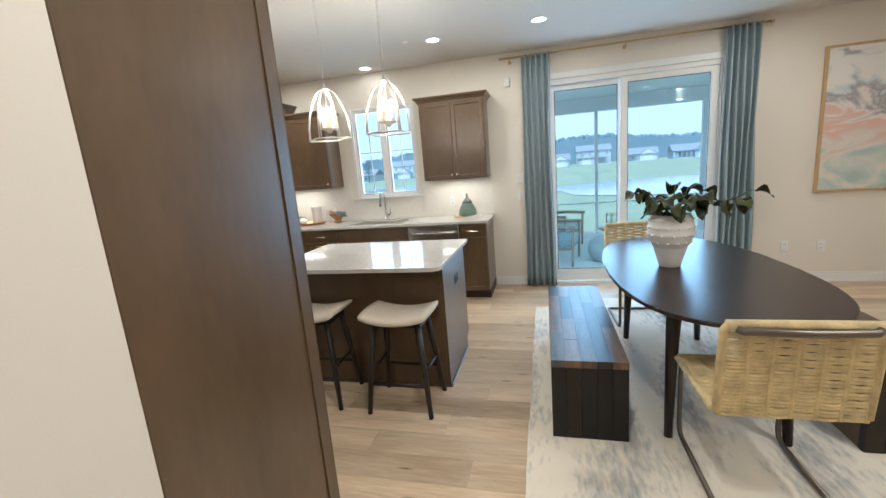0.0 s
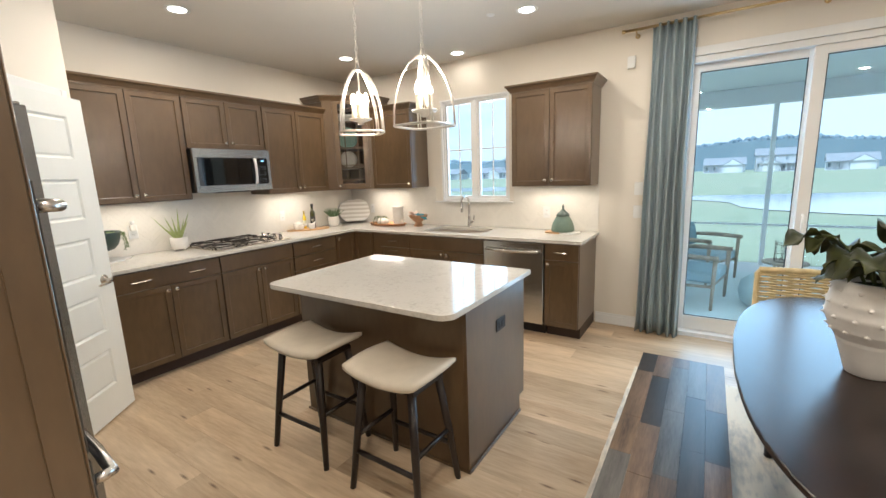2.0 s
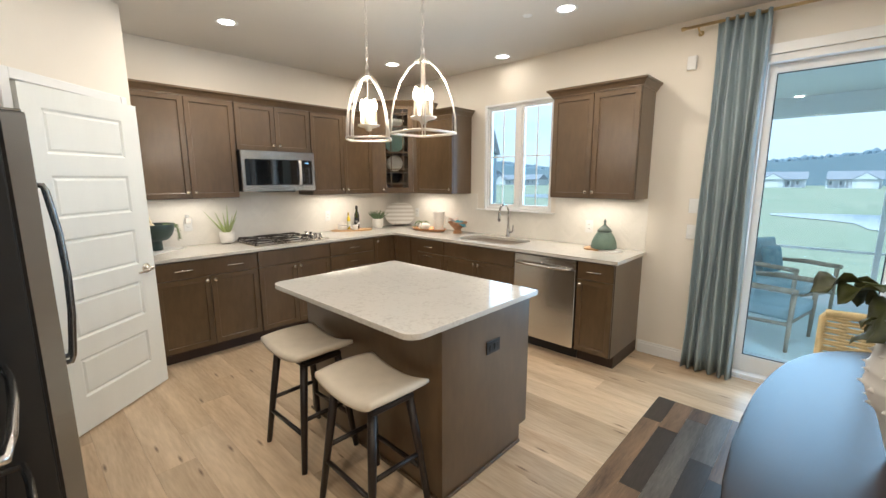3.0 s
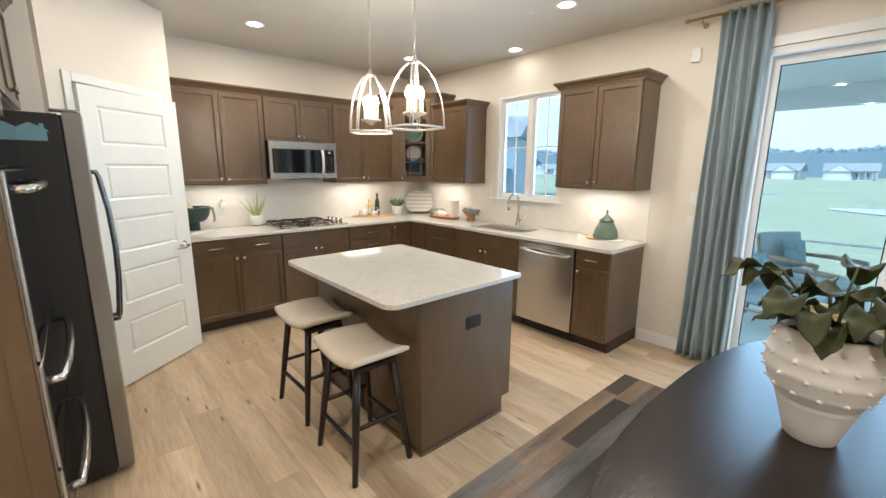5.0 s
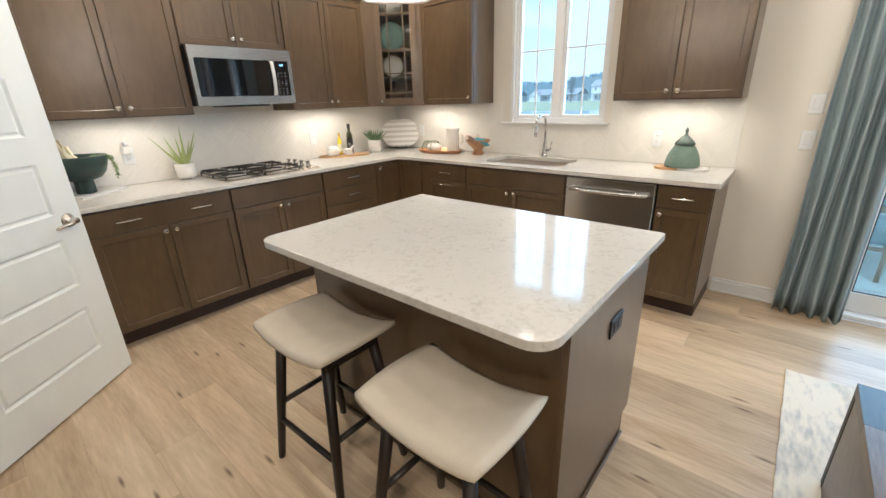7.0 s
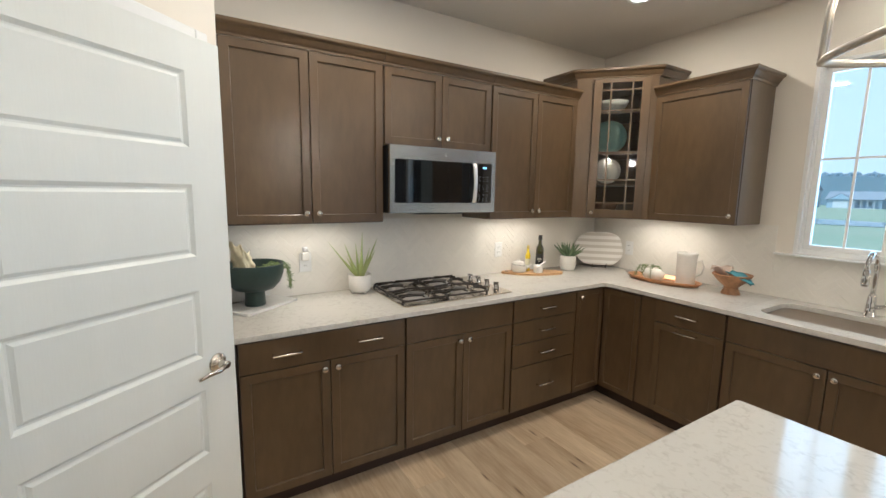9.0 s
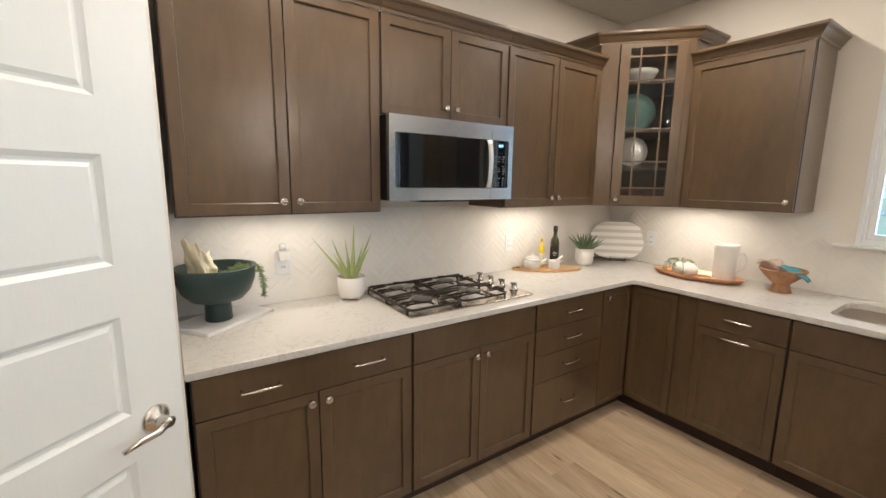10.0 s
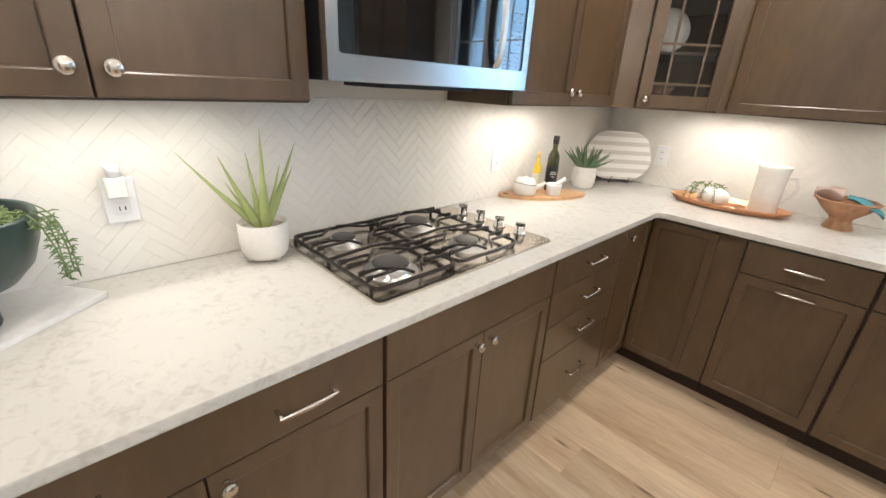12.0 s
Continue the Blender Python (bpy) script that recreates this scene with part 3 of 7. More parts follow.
sink = thing("sink", pose(0, 0, 0), "undermount stainless steel single bowl sink", "sink")
bmt = bmesh.new()
prev = None
for ins, zz in ((-0.012, CT0 - 0.001), (0.0, CT0 - 0.002), (0.006, CT0 - 0.16), (0.03, CT0 - 0.185), (0.06, CT0 - 0.19)):
    ring = [bmt.verts.new((x, y, zz)) for x, y in rounded(SX0 + ins, SX1 - ins, SYF + ins, SYB - ins, 0.06)]
    if prev:
        for i in range(len(ring)):
            j = (i + 1) % len(ring)
            bmt.faces.new((prev[i], prev[j], ring[j], ring[i]))
    prev = ring
bmt.faces.new(prev)
part("basin", bmt, STEELH, sink, smooth=True)
part("drain", lathe([(0.0, 0.004), (0.03, 0.003), (0.043, 0.006), (0.045, 0.0)], 20), CHROME, sink, smooth=True, m=pose(1.9, -0.3, CT0 - 0.19))

fau = thing("faucet", pose(1.895, -0.07, CT1), "chrome gooseneck pull-down kitchen faucet", "faucet")
part("base", lathe([(0.0, 0.0), (0.030, 0.0), (0.030, 0.006), (0.024, 0.012), (0.022, 0.05), (0.018, 0.11), (0.014, 0.125), (0.0, 0.126)], 20), CHROME, fau, smooth=True)
pts = [(0, 0, 0.12), (0, 0, 0.27)] + [(0, -0.085 + 0.085 * math.cos(radians(a)), 0.27 + 0.085 * math.sin(radians(a))) for a in range(15, 166, 15)] + [(0, -0.168, 0.26)]
part("neck", tube(pts, 0.0115, 12), CHROME, fau, smooth=True)
part("spray_head", lathe([(0.0, 0.0), (0.014, 0.0), (0.018, 0.012), (0.017, 0.05), (0.013, 0.085), (0.0, 0.086)], 16), CHROME, fau, smooth=True, m=pose(0, -0.168, 0.185))
part("handle", tube([(0.018, 0, 0.055), (0.045, 0, 0.06), (0.06, -0.005, 0.075), (0.068, -0.01, 0.14)], [0.012, 0.013, 0.008, 0.006], 10), CHROME, fau, smooth=True)

# ---- island ----
isl = thing("kitchen_island", pose(0, 0, 0), "brown kitchen island with white quartz top and overhang", "kitchen island")
IX0, IX1, IY0, IY1 = 2.015, 3.230, -2.520, -1.790
bm = outline_slab([(IY0, 0.0), (IY1 - 0.07, 0.0), (IY1 - 0.07, 0.105), (IY1, 0.105), (IY1, 0.8855), (IY0, 0.8855)], 0, 0.02, 0.0)
for v in bm.verts:
    v.co = Vector((IX1 - 0.02 + v.co.z, v.co.x, v.co.y))
side = part("end_panel", bm, CAB, isl)
place("end_panel", side, isl, pose(-(IX1 - IX0 - 0.02), 0, 0))
part("back_panel", blk(IX0 + 0.0205, IX1 - 0.0205, IY0, IY0 + 0.02, 0.0, 0.8855), CAB, isl)
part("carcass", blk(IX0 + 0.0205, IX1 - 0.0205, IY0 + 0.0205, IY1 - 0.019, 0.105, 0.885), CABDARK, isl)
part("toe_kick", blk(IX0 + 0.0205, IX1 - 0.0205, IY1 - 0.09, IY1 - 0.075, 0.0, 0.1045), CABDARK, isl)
fwi = (IX1 - IX0 - 0.046) / 4
for i in range(4):
    f = part("door", front(fwi - 0.004, 0.596), CAB, isl, m=pose(IX1 - 0.023 - i * fwi, IY1 - 0.019, 0.110, 0, 0, 180))
    knob(f, fwi - 0.034 if i % 2 == 0 else 0.03, 0.56)
for i in range(2):
    f = part("drawer_front", front(2 * fwi - 0.004, 0.158, False), CAB, isl, m=pose(IX1 - 0.023 - 2 * i * fwi, IY1 - 0.019, 0.712, 0, 0, 180))
    pull(f, fwi, 0.076)
bm = bmesh.new()
box(bm, IX1 + 0.0005, IX1 + 0.012, IY0 - 0.0, IY1 - 0.072, 0.0, 0.018, 0.004)
box(bm, IX0 - 0.012, IX1 + 0.012, IY0 - 0.012, IY0 - 0.0005, 0.0, 0.018, 0.004)
part("shoe_moulding", bm, CAB, isl)
islt = part("quartz_top", outline_slab(rounded(1.985, 3.268, -2.735, -1.755, [0.07, 0.075, 0.015, 0.015]), 0.8860, 0.914, 0.005), QUARTZ, isl, "white speckled quartz slab with rounded corners")


def outlet(m, name="wall_outlet", black=False, label="white wall outlet plate on the tiled wall", switch=False, gang=1):
    o = thing(name, m, label, "switch" if switch else "outlet")
    mt = BLACK if black else TRIM
    w = 0.036 + 0.023 * (gang - 1)
    part("plate", blk(-w, w, -0.006, -0.0003, -0.058, 0.058, 0.003), mt, o)
    for g in range(gang):
        cx = (g - (gang - 1) / 2) * 0.046
        if switch:
            part("rocker", blk(cx - 0.016, cx + 0.016, -0.010, -0.0062, -0.033, 0.033, 0.002), mt, o)
        else:
            for s in (-1, 1):
                r = part("socket", blk(cx - 0.017, cx + 0.017, -0.0085, -0.0062, s * 0.02 - 0.014, s * 0.02 + 0.014, 0.002), mt, o)
                bmx = bmesh.new()
                for dx in (-0.006, 0.006):
                    box(bmx, cx + dx - 0.0012, cx + dx + 0.0012, -0.0092, -0.0087, s * 0.02 - 0.005, s * 0.02 + 0.005)
                part("slots", bmx, BLACK if not black else IRON, r)
    return o


outlet(pose(IX1 + 0.0002, -2.136, 0.682, 0, 0, 90) @ pose(0, 0, 0, 0, 90, 0), black=True, label="black outlet plate on the island's end panel")

# ---- microwave ----
mw = thing("microwave", pose(0, -2.245, 1.4255, 0, 0, 90), "stainless steel over-the-range microwave with black glass", "microwave")
MW, MH, MD = 0.745, 0.385, 0.365
part("housing", blk(0.002, MW - 0.002, -MD, -0.004, 0.0, MH, 0.002), BLACK, mw)
dwid = 0.596


def front_ring(x0, x1, left, right, zb, zt, corner=0.0):
    """A steel face with one opening, its corners rounded."""
    bm = bmesh.new()
    y0, y1 = -MD - 0.028, -MD - 0.001
    outer = [(x0, 0.0), (x1, 0.0), (x1, MH), (x0, MH)]
    inner = rounded(x0 + left, x1 - right, zb, MH - zt, corner, 3)
    rings = []
    for y in (y0, y1):
        rings.append(([bm.verts.new((x, y, z)) for x, z in outer], [bm.verts.new((x, y, z)) for x, z in inner]))
    k = len(inner) // 4
    for o_, i_ in rings:
        for q in range(4):
            seg = i_[q * k:(q + 1) * k]
            for a, b in zip(seg, seg[1:]):
                bm.faces.new((o_[q], a, b))
            bm.faces.new((o_[q], seg[-1], i_[((q + 1) * k) % len(i_)], o_[(q + 1) % 4]))
    for idx in (0, 1):
        lo, hi = rings[0][idx], rings[1][idx]
        for a in range(len(lo)):
            b = (a + 1) % len(lo)
            bm.faces.new((lo[a], lo[b], hi[b], hi[a]))
    return bm


part("door_frame", front_ring(0, dwid, 0.030, 0.003, 0.059, 0.077, 0.010), STEELH, mw)
part("door_window", blk(0.0305, dwid - 0.0035, -MD - 0.0255, -MD - 0.0015, 0.0595, MH - 0.0775), BLACKGLASS, mw)
part("window_screen", blk(0.075, dwid - 0.105, -MD - 0.0265, -MD - 0.0258, 0.090, MH - 0.105), surface("dark_screen_glass", (0.004, 0.0045, 0.005), 0.05, coat=1.0), mw)
part("control_frame", front_ring(dwid + 0.002, MW, 0.006, 0.030, 0.059, 0.077, 0.008), STEELH, mw)
part("control_panel", blk(dwid + 0.0085, MW - 0.0305, -MD - 0.0255, -MD - 0.0015, 0.0595, MH - 0.0775), BLACKGLASS, mw)
KEYC = surface("key_print", (0.30, 0.30, 0.31), 0.5)
rng = random.Random(31)
bm = bmesh.new()
for r in range(13):
    z0 = 0.072 + r * 0.0125
    for c in range(3):
        if r in (4, 9) or (c == 1 and r % 3 == 2):
            continue
        x0 = dwid + 0.020 + c * 0.030
        box(bm, x0, x0 + rng.uniform(0.008, 0.017), -MD - 0.0262, -MD - 0.0257, z0, z0 + 0.003)
part("key_markings", bm, KEYC, mw, kind="stuff")


def lettering(text, size, m, material, parent, name="writing", label=""):
    cu = bpy.data.curves.new(name, "FONT")
    cu.body, cu.size, cu.extrude, cu.align_x = text, size, 0.0004, "CENTER"
    cu.materials.append(material)
    o = new(name, cu)
    o.parent, o.matrix_basis = parent, m
    return o


LED = surface("display_blue", (0.3, 0.6, 0.9), 0.4, emit=2.5)
lettering("4:01", 0.020, pose(dwid + 0.065, -MD - 0.0262, MH - 0.112, 90), LED, mw, "clock_display")
hx = dwid - 0.020
bm = bmesh.new()
rows_ = []
for k in range(11):
    t = k / 10
    z = 0.062 + (MH - 0.077 - 0.065) * t
    y = -MD - 0.034 - 0.020 * math.sin(math.pi * t) ** 0.5
    rows_.append([bm.verts.new(p_) for p_ in ((hx - 0.014, y + 0.004, z), (hx - 0.009, y - 0.004, z), (hx + 0.009, y - 0.004, z), (hx + 0.014, y + 0.004, z), (hx, y + 0.007, z))])
for r_, s_ in zip(rows_, rows_[1:]):
    for k in range(5):
        bm.faces.new((r_[k], r_[(k + 1) % 5], s_[(k + 1) % 5], s_[k]))
bm.faces.new(rows_[0])
bm.faces.new(rows_[-1][::-1])
part("handle", bm, surface("handle_steel", (0.74, 0.72, 0.69), 0.38, 0.9, vary=0.03), mw, "bowed vertical stainless handle", "auto")
for zz in (0.072, MH - 0.090):
    part("handle_post", blk(hx - 0.008, hx + 0.008, -MD - 0.036, -MD - 0.0265, zz - 0.008, zz + 0.008), STEEL, mw)
part("badge", lathe([(0.0, 0.0), (0.011, 0.0), (0.0105, 0.001), (0.0, 0.0012)], 20), STEEL, mw, smooth=True, m=pose(0.37, -MD - 0.028, MH - 0.040, 90))
part("vent_grille", blk(0.20, 0.55, -0.33, -0.12, -0.012, -0.0005, 0.002), BLACK, mw)

# ---- cooktop ----
ck = thing("gas_cooktop", pose(0.30, -1.850, CT1 + 0.0005, 0, 0, 90), "stainless gas cooktop with black grates and chrome knobs", "cooktop")
part("tray", outline_slab(rounded(-0.386, 0.386, -0.270, 0.264, 0.02), 0, 0.009, 0.003), surface("cooktop_steel", (0.60, 0.54, 0.46), 0.20, 1.0, vary=0.06, scale=3), ck)
BUR = [(-0.245, -0.130, 0.056), (-0.245, 0.130, 0.040), (0.070, -0.130, 0.042), (0.070, 0.130, 0.050)]
CAPM = surface("grey_enamel_cap", (0.085, 0.080, 0.075), 0.28, 0.3, vary=0.1)
ALU = surface("cast_aluminium", (0.62, 0.60, 0.57), 0.32, 1.0, vary=0.08, bump=0.1)
for bx, by, br in BUR:
    b = part("burner", lathe([(br * 1.45, 0.0), (br * 1.42, 0.004), (br * 1.10, 0.006), (br * 1.02, 0.016), (br * 1.0, 0.022), (0.0, 0.022)], 28), ALU, ck, smooth=True, m=pose(bx, by, 0.009))
    part("burner_cap", lathe([(br * 0.94, 0.0), (br * 0.98, 0.003), (br * 0.95, 0.007), (br * 0.80, 0.009), (0.0, 0.009)], 28), CAPM, b, "dark grey enamel burner cap", True, pose(0, 0, 0.0222))


def bar(bm, pts, w, h):
    """A flat-sided cast bar along points, w wide and h high."""
    for a, b in zip(pts, pts[1:]):
        d = Vector(b) - Vector(a)
        n_ = Vector((-d.y, d.x, 0)).normalized() * w / 2
        up = Vector((0, 0, h / 2))
        A = [bm.verts.new(Vector(a) + q) for q in (n_ - up, n_ + up, -n_ + up, -n_ - up)]
        B = [bm.verts.new(Vector(b) + q) for q in (n_ - up, n_ + up, -n_ + up, -n_ - up)]
        for k in range(4):
            bm.faces.new((A[k], A[(k + 1) % 4], B[(k + 1) % 4], B[k]))
        bm.faces.new(A[::-1])
        bm.faces.new(B)


def grate(x0, x1):
    """A cast grate over a pair of burners: a rim, short fingers over it and slanting arms round each burner."""
    bm = bmesh.new()
    z = 0.028
    c = 0.026
    xm = (x0 + x1) / 2
    ring = [(x0, -0.240 + c), (x0 + c * 0.3, -0.240 + c * 0.3), (x0 + c, -0.240), (x1 - c, -0.240), (x1 - c * 0.3, -0.240 + c * 0.3), (x1, -0.240 + c),
            (x1, 0.240 - c), (x1 - c * 0.3, 0.240 - c * 0.3), (x1 - c, 0.240), (x0 + c, 0.240), (x0 + c * 0.3, 0.240 - c * 0.3), (x0, 0.240 - c)]
    bar(bm, [(x, y, z) for x, y in ring + ring[:1]], 0.0072, 0.009)
    for y in (-0.196, -0.160, -0.100, -0.064, 0.064, 0.100, 0.160, 0.196):
        near = abs(abs(y) - 0.130) < 0.045
        reach = 0.052 if near else 0.095
        for x, s in ((x0, 1), (x1, -1)):
            bar(bm, [(x, y, z + 0.001), (x + s * 0.002, y, z + 0.014), (x + s * 0.020, y, z + 0.015)], 0.0085, 0.012)
            bar(bm, [(x + s * 0.018, y, z + 0.016), (x + s * reach, y, z + 0.016)], 0.0056, 0.0075)
    for cy in (-0.130, 0.130):
        for sy in (-1, 1):
            for sx in (-1, 1):
                bar(bm, [(xm + sx * 0.128, cy + sy * 0.030, z + 0.014), (xm + sx * 0.078, cy + sy * 0.030, z + 0.016), (xm + sx * 0.030, cy + sy * 0.072, z + 0.016), (xm + sx * 0.012, cy + sy * 0.100, z + 0.010)], 0.0056, 0.0075)
    for x in (x0 + 0.001, x1 - 0.001):
        for y in (-0.215, 0.0, 0.215):
            tube([(x, y, z - 0.003), (x, y, 0.0095)], 0.0062, 6, bm)
    bar(bm, [(x0, 0.0, z + 0.001), (xm, 0.0, z + 0.010), (x1, 0.0, z + 0.001)], 0.0062, 0.008)
    return bm


g1 = part("grate", grate(-0.372, -0.080), IRON, ck, "black cast iron grate")
place("grate", g1, ck, pose(0.298, 0, 0))
for i in range(4):
    k = part("control_knob", lathe([(0.0, 0.0), (0.024, 0.0), (0.023, 0.005), (0.018, 0.008), (0.017, 0.028), (0.0, 0.029)], 20), CHROME, ck, smooth=True, m=pose(0.338, -0.155 + i * 0.10, 0.0092))
    part("grip", blk(-0.004, 0.004, -0.019, 0.019, 0.0, 0.014, 0.002), CHROME, k, m=pose(0, 0, 0.029, 0, 0, 30))

# ---- window and sliding door ----
def frame_box(parent, name, x0, x1, z0, z1, y0, y1, w, mat=TRIM, wb=None, wt=None):
    """A frame of four bars round an opening, one mesh."""
    wb, wt = wb or w, wt or w
    bm = bmesh.new()
    box(bm, x0, x0 + w, y0, y1, z0, z1, 0.002)
    box(bm, x1 - w, x1, y0, y1, z0, z1, 0.002)
    box(bm, x0 + w, x1 - w, y0, y1, z0, z0 + wb, 0.002)
    box(bm, x0 + w, x1 - w, y0, y1, z1 - wt, z1, 0.002)
    return part(name, bm, mat, parent)


DARK = surface("gasket_dark", (0.03, 0.04, 0.05), 0.6)
win = thing("window_1", None, "white double window with muntins over the sink", "window", kind="structure")
frame_box(win, "window_frame", 1.502, 2.358, 1.202, 2.338, 0.03, 0.12, 0.032)
part("mullion", blk(1.905, 1.960, 0.03, 0.12, 1.2345, 2.3055, 0.002), TRIM, win)
for x0, x1 in ((1.5345, 1.9045), (1.9605, 2.3255)):
    s = frame_box(win, "sash", x0, x1, 1.2345, 2.3055, 0.045, 0.085, 0.028)
    pn = part("pane", blk(x0 + 0.028, x1 - 0.028, 0.062, 0.067, 1.263, 2.277), GLASS, s)
    pn.visible_shadow = False
    bm = bmesh.new()
    xm = (x0 + x1) / 2
    box(bm, xm - 0.006, xm + 0.006, 0.054, 0.0615, 1.263, 2.277)
    box(bm, x0 + 0.028, xm - 0.006, 0.0545, 0.0612, 1.774, 1.786)
    box(bm, xm + 0.006, x1 - 0.028, 0.0545, 0.0612, 1.774, 1.786)
    part("muntins", bm, TRIM, s)
part("window_sill", blk(1.415, 2.410, -0.042, 0.0295, 1.190, 1.2015, 0.004, 2), TRIM, win)
bm = bmesh.new()
for x in (1.5007, 2.3393):
    box(bm, x, x + 0.020, 0.001, 0.0295, 1.2025, 2.3395, 0.0)
box(bm, 1.521, 2.339, 0.001, 0.0295, 2.320, 2.3395, 0.0)
part("jamb_liner", bm, TRIM, win)

sd = thing("door_2", None, "white-framed sliding glass door to the porch, closed", "sliding door", kind="structure")
frame_box(sd, "door_frame", 3.972, 5.728, 0.002, 2.388, 0.004, 0.145, 0.022, wb=0.030, wt=0.05)
frame_box(sd, "door_casing", 3.905, 5.795, 0.002, 2.455, -0.016, -0.001, 0.066, wb=0.001)
l1 = frame_box(sd, "sliding_panel", 3.995, 4.770, 0.034, 2.336, 0.075, 0.115, 0.045, wb=0.13, wt=0.06)
l2 = frame_box(sd, "fixed_panel", 4.745, 5.704, 0.034, 2.336, 0.020, 0.062, 0.075, wb=0.13, wt=0.06)
p = part("pane", blk(4.041, 4.724, 0.092, 0.098, 0.165, 2.275), GLASS, l1)
p.visible_shadow = False
p = part("pane", blk(4.821, 5.628, 0.038, 0.044, 0.165, 2.275), GLASS, l2)
p.visible_shadow = False
frame_box(l2, "gasket", 4.8205, 5.6285, 0.1645, 2.2755, 0.030, 0.0375, 0.007, DARK)
frame_box(l1, "gasket", 4.0405, 4.7245, 0.1645, 2.2755, 0.084, 0.0915, 0.007, DARK)
part("door_handle", tube([(4.785, 0.02, 0.92), (4.785, -0.02, 0.93), (4.785, -0.02, 1.10), (4.785, 0.02, 1.11)], 0.008, 8), TRIM, l2, smooth=True)

# curtains on a brass rod
LINEN = surface("blue_grey_linen", (0.31, 0.375, 0.40), 0.85, vary=0.04, scale=5, bump=0.2, fine=700)
BRASS = surface("brushed_brass", (0.62, 0.47, 0.25), 0.30, 1.0, vary=0.05)
RZ = 2.655


def curtain(x0, x1, seed):
    rng = random.Random(seed)
    folds = 5
    bm = bmesh.new()
    nx, nz = folds * 12, 22
    amps = [0.7 + 0.6 * rng.random() for _ in range(folds + 1)]
    ph = [rng.uniform(-0.25, 0.25) for _ in range(folds + 1)]
    vs = []
    for j in range(nz + 1):
        v = j / nz
        z = RZ + 0.012 - v * (RZ + 0.002)
        row = []
        for i in range(nx + 1):
            u = i / nx
            k = min(folds, int(u * folds))
            amp = 0.036 + 0.012 * v
            a = amp * amps[k]
            y = -0.100 + a * math.sin(2 * math.pi * (u * folds + ph[k] * v * 0.5)) + 0.006 * math.sin(7 * u + 5 * v)
            sq = 0.90 + 0.14 * v - 0.05 * math.sin(math.pi * v)
            x = (x0 + x1) / 2 + (u - 0.5) * (x1 - x0) * sq + 0.006 * math.sin(9 * v + 8 * u)
            row.append(bm.verts.new((x, y, z)))
        vs.append(row)
    for r, s in zip(vs, vs[1:]):
        for i in range(nx):
            bm.faces.new((r[i], r[i + 1], s[i + 1], s[i]))
    o = thing("curtain", None, "blue-grey pleated linen curtain beside the sliding door", "curtain", "curtains on the rod")
    p = part("fabric", bm, LINEN, o, smooth=True)
    so = p.modifiers.new("thick", "SOLIDIFY")
    so.thickness = 0.003
    return o


curtain(3.672, 4.010, 3)
curtain(5.695, 6.025, 5)
rod = thing("curtain_rod", None, "brushed brass curtain rod above the sliding door", "curtain rod")
part("rod", tube([(3.47, -0.10, RZ), (6.09, -0.10, RZ)], 0.011, 12), BRASS, rod, smooth=True)
for x in (3.46, 6.10):
    part("finial", lathe([(0.0, -0.014), (0.015, -0.012), (0.016, 0.0), (0.015, 0.012), (0.0, 0.014)], 16), BRASS, rod, smooth=True, m=pose(x, -0.10, RZ, 0, 90))
for x in (3.56, 4.78, 6.00):
    bm = tube([(x, -0.002, RZ - 0.03), (x, -0.06, RZ - 0.03), (x, -0.10, RZ - 0.012)], 0.006, 8)
    lathe([(0.0, 0.0), (0.02, 0.0), (0.02, 0.004), (0.0, 0.005)], 14, bm, pose(x, -0.001, RZ - 0.03, 90))
    part("bracket", bm, BRASS, rod, smooth=True)
for x0, x1 in ((3.70, 3.98), (5.72, 6.00)):
    for i in range(7):
        x = x0 + (x1 - x0) * i / 6
        pts = [(x, -0.10 + 0.016 * math.cos(a), RZ - 0.002 + 0.016 * math.sin(a)) for a in [2 * math.pi * k / 12 for k in range(12)]]
        part("ring", tube(pts, 0.002, 5, closed=True), BRASS, rod, smooth=True)

# ---- fridge wall: oven tower, fridge, cabinets over them ----
FY = -3.955
pan = thing("tall_end_panel", pose(0, 0, 0), "tall brown stained panel at the end of the oven cabinet", "cabinet panel")
part("panel", blk(3.1125, 3.1335, -4.514, -3.915, 0.0, 2.36, 0.002), CAB, pan)
part("front_edge", blk(3.1120, 3.1380, -3.9145, -3.910, 0.0, 2.36, 0.0015), CAB, pan)
part("front_stile", blk(3.1340, 3.1385, -3.970, -3.9155, 0.0, 2.36, 0.0012), CAB, pan)
ov = thing("oven_cabinet", pose(3.1115, -4.59, 0, 0, 0, 180), "tall brown cabinet around the built-in double oven", "oven cabinet")
OW = 0.765
D = -(FY + 4.59)  # front face
part("lower_box", blk(0.001, OW - 0.001, D, -0.003, 0.105, 0.37, 0.001), CAB, ov)
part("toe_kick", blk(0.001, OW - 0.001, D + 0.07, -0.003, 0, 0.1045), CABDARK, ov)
bm = bmesh.new()
box(bm, 0.001, 0.020, D, -0.003, 0.3705, 1.7195)
box(bm, OW - 0.020, OW - 0.001, D, -0.003, 0.3705, 1.7195)
box(bm, 0.0205, OW - 0.0205, -0.03, -0.003, 0.3705, 1.7195)
part("side_panels", bm, CAB, ov)
part("upper_box", blk(0.001, OW - 0.001, D, -0.003, 1.72, 2.36, 0.001), CAB, ov)
for i in range(2):
    f = part("door", front(OW / 2 - 0.005, 0.62), CAB, ov, m=pose(0.003 + i * OW / 2, D, 1.73))
    knob(f, OW / 2 - 0.035 if i == 0 else 0.03, 0.05)
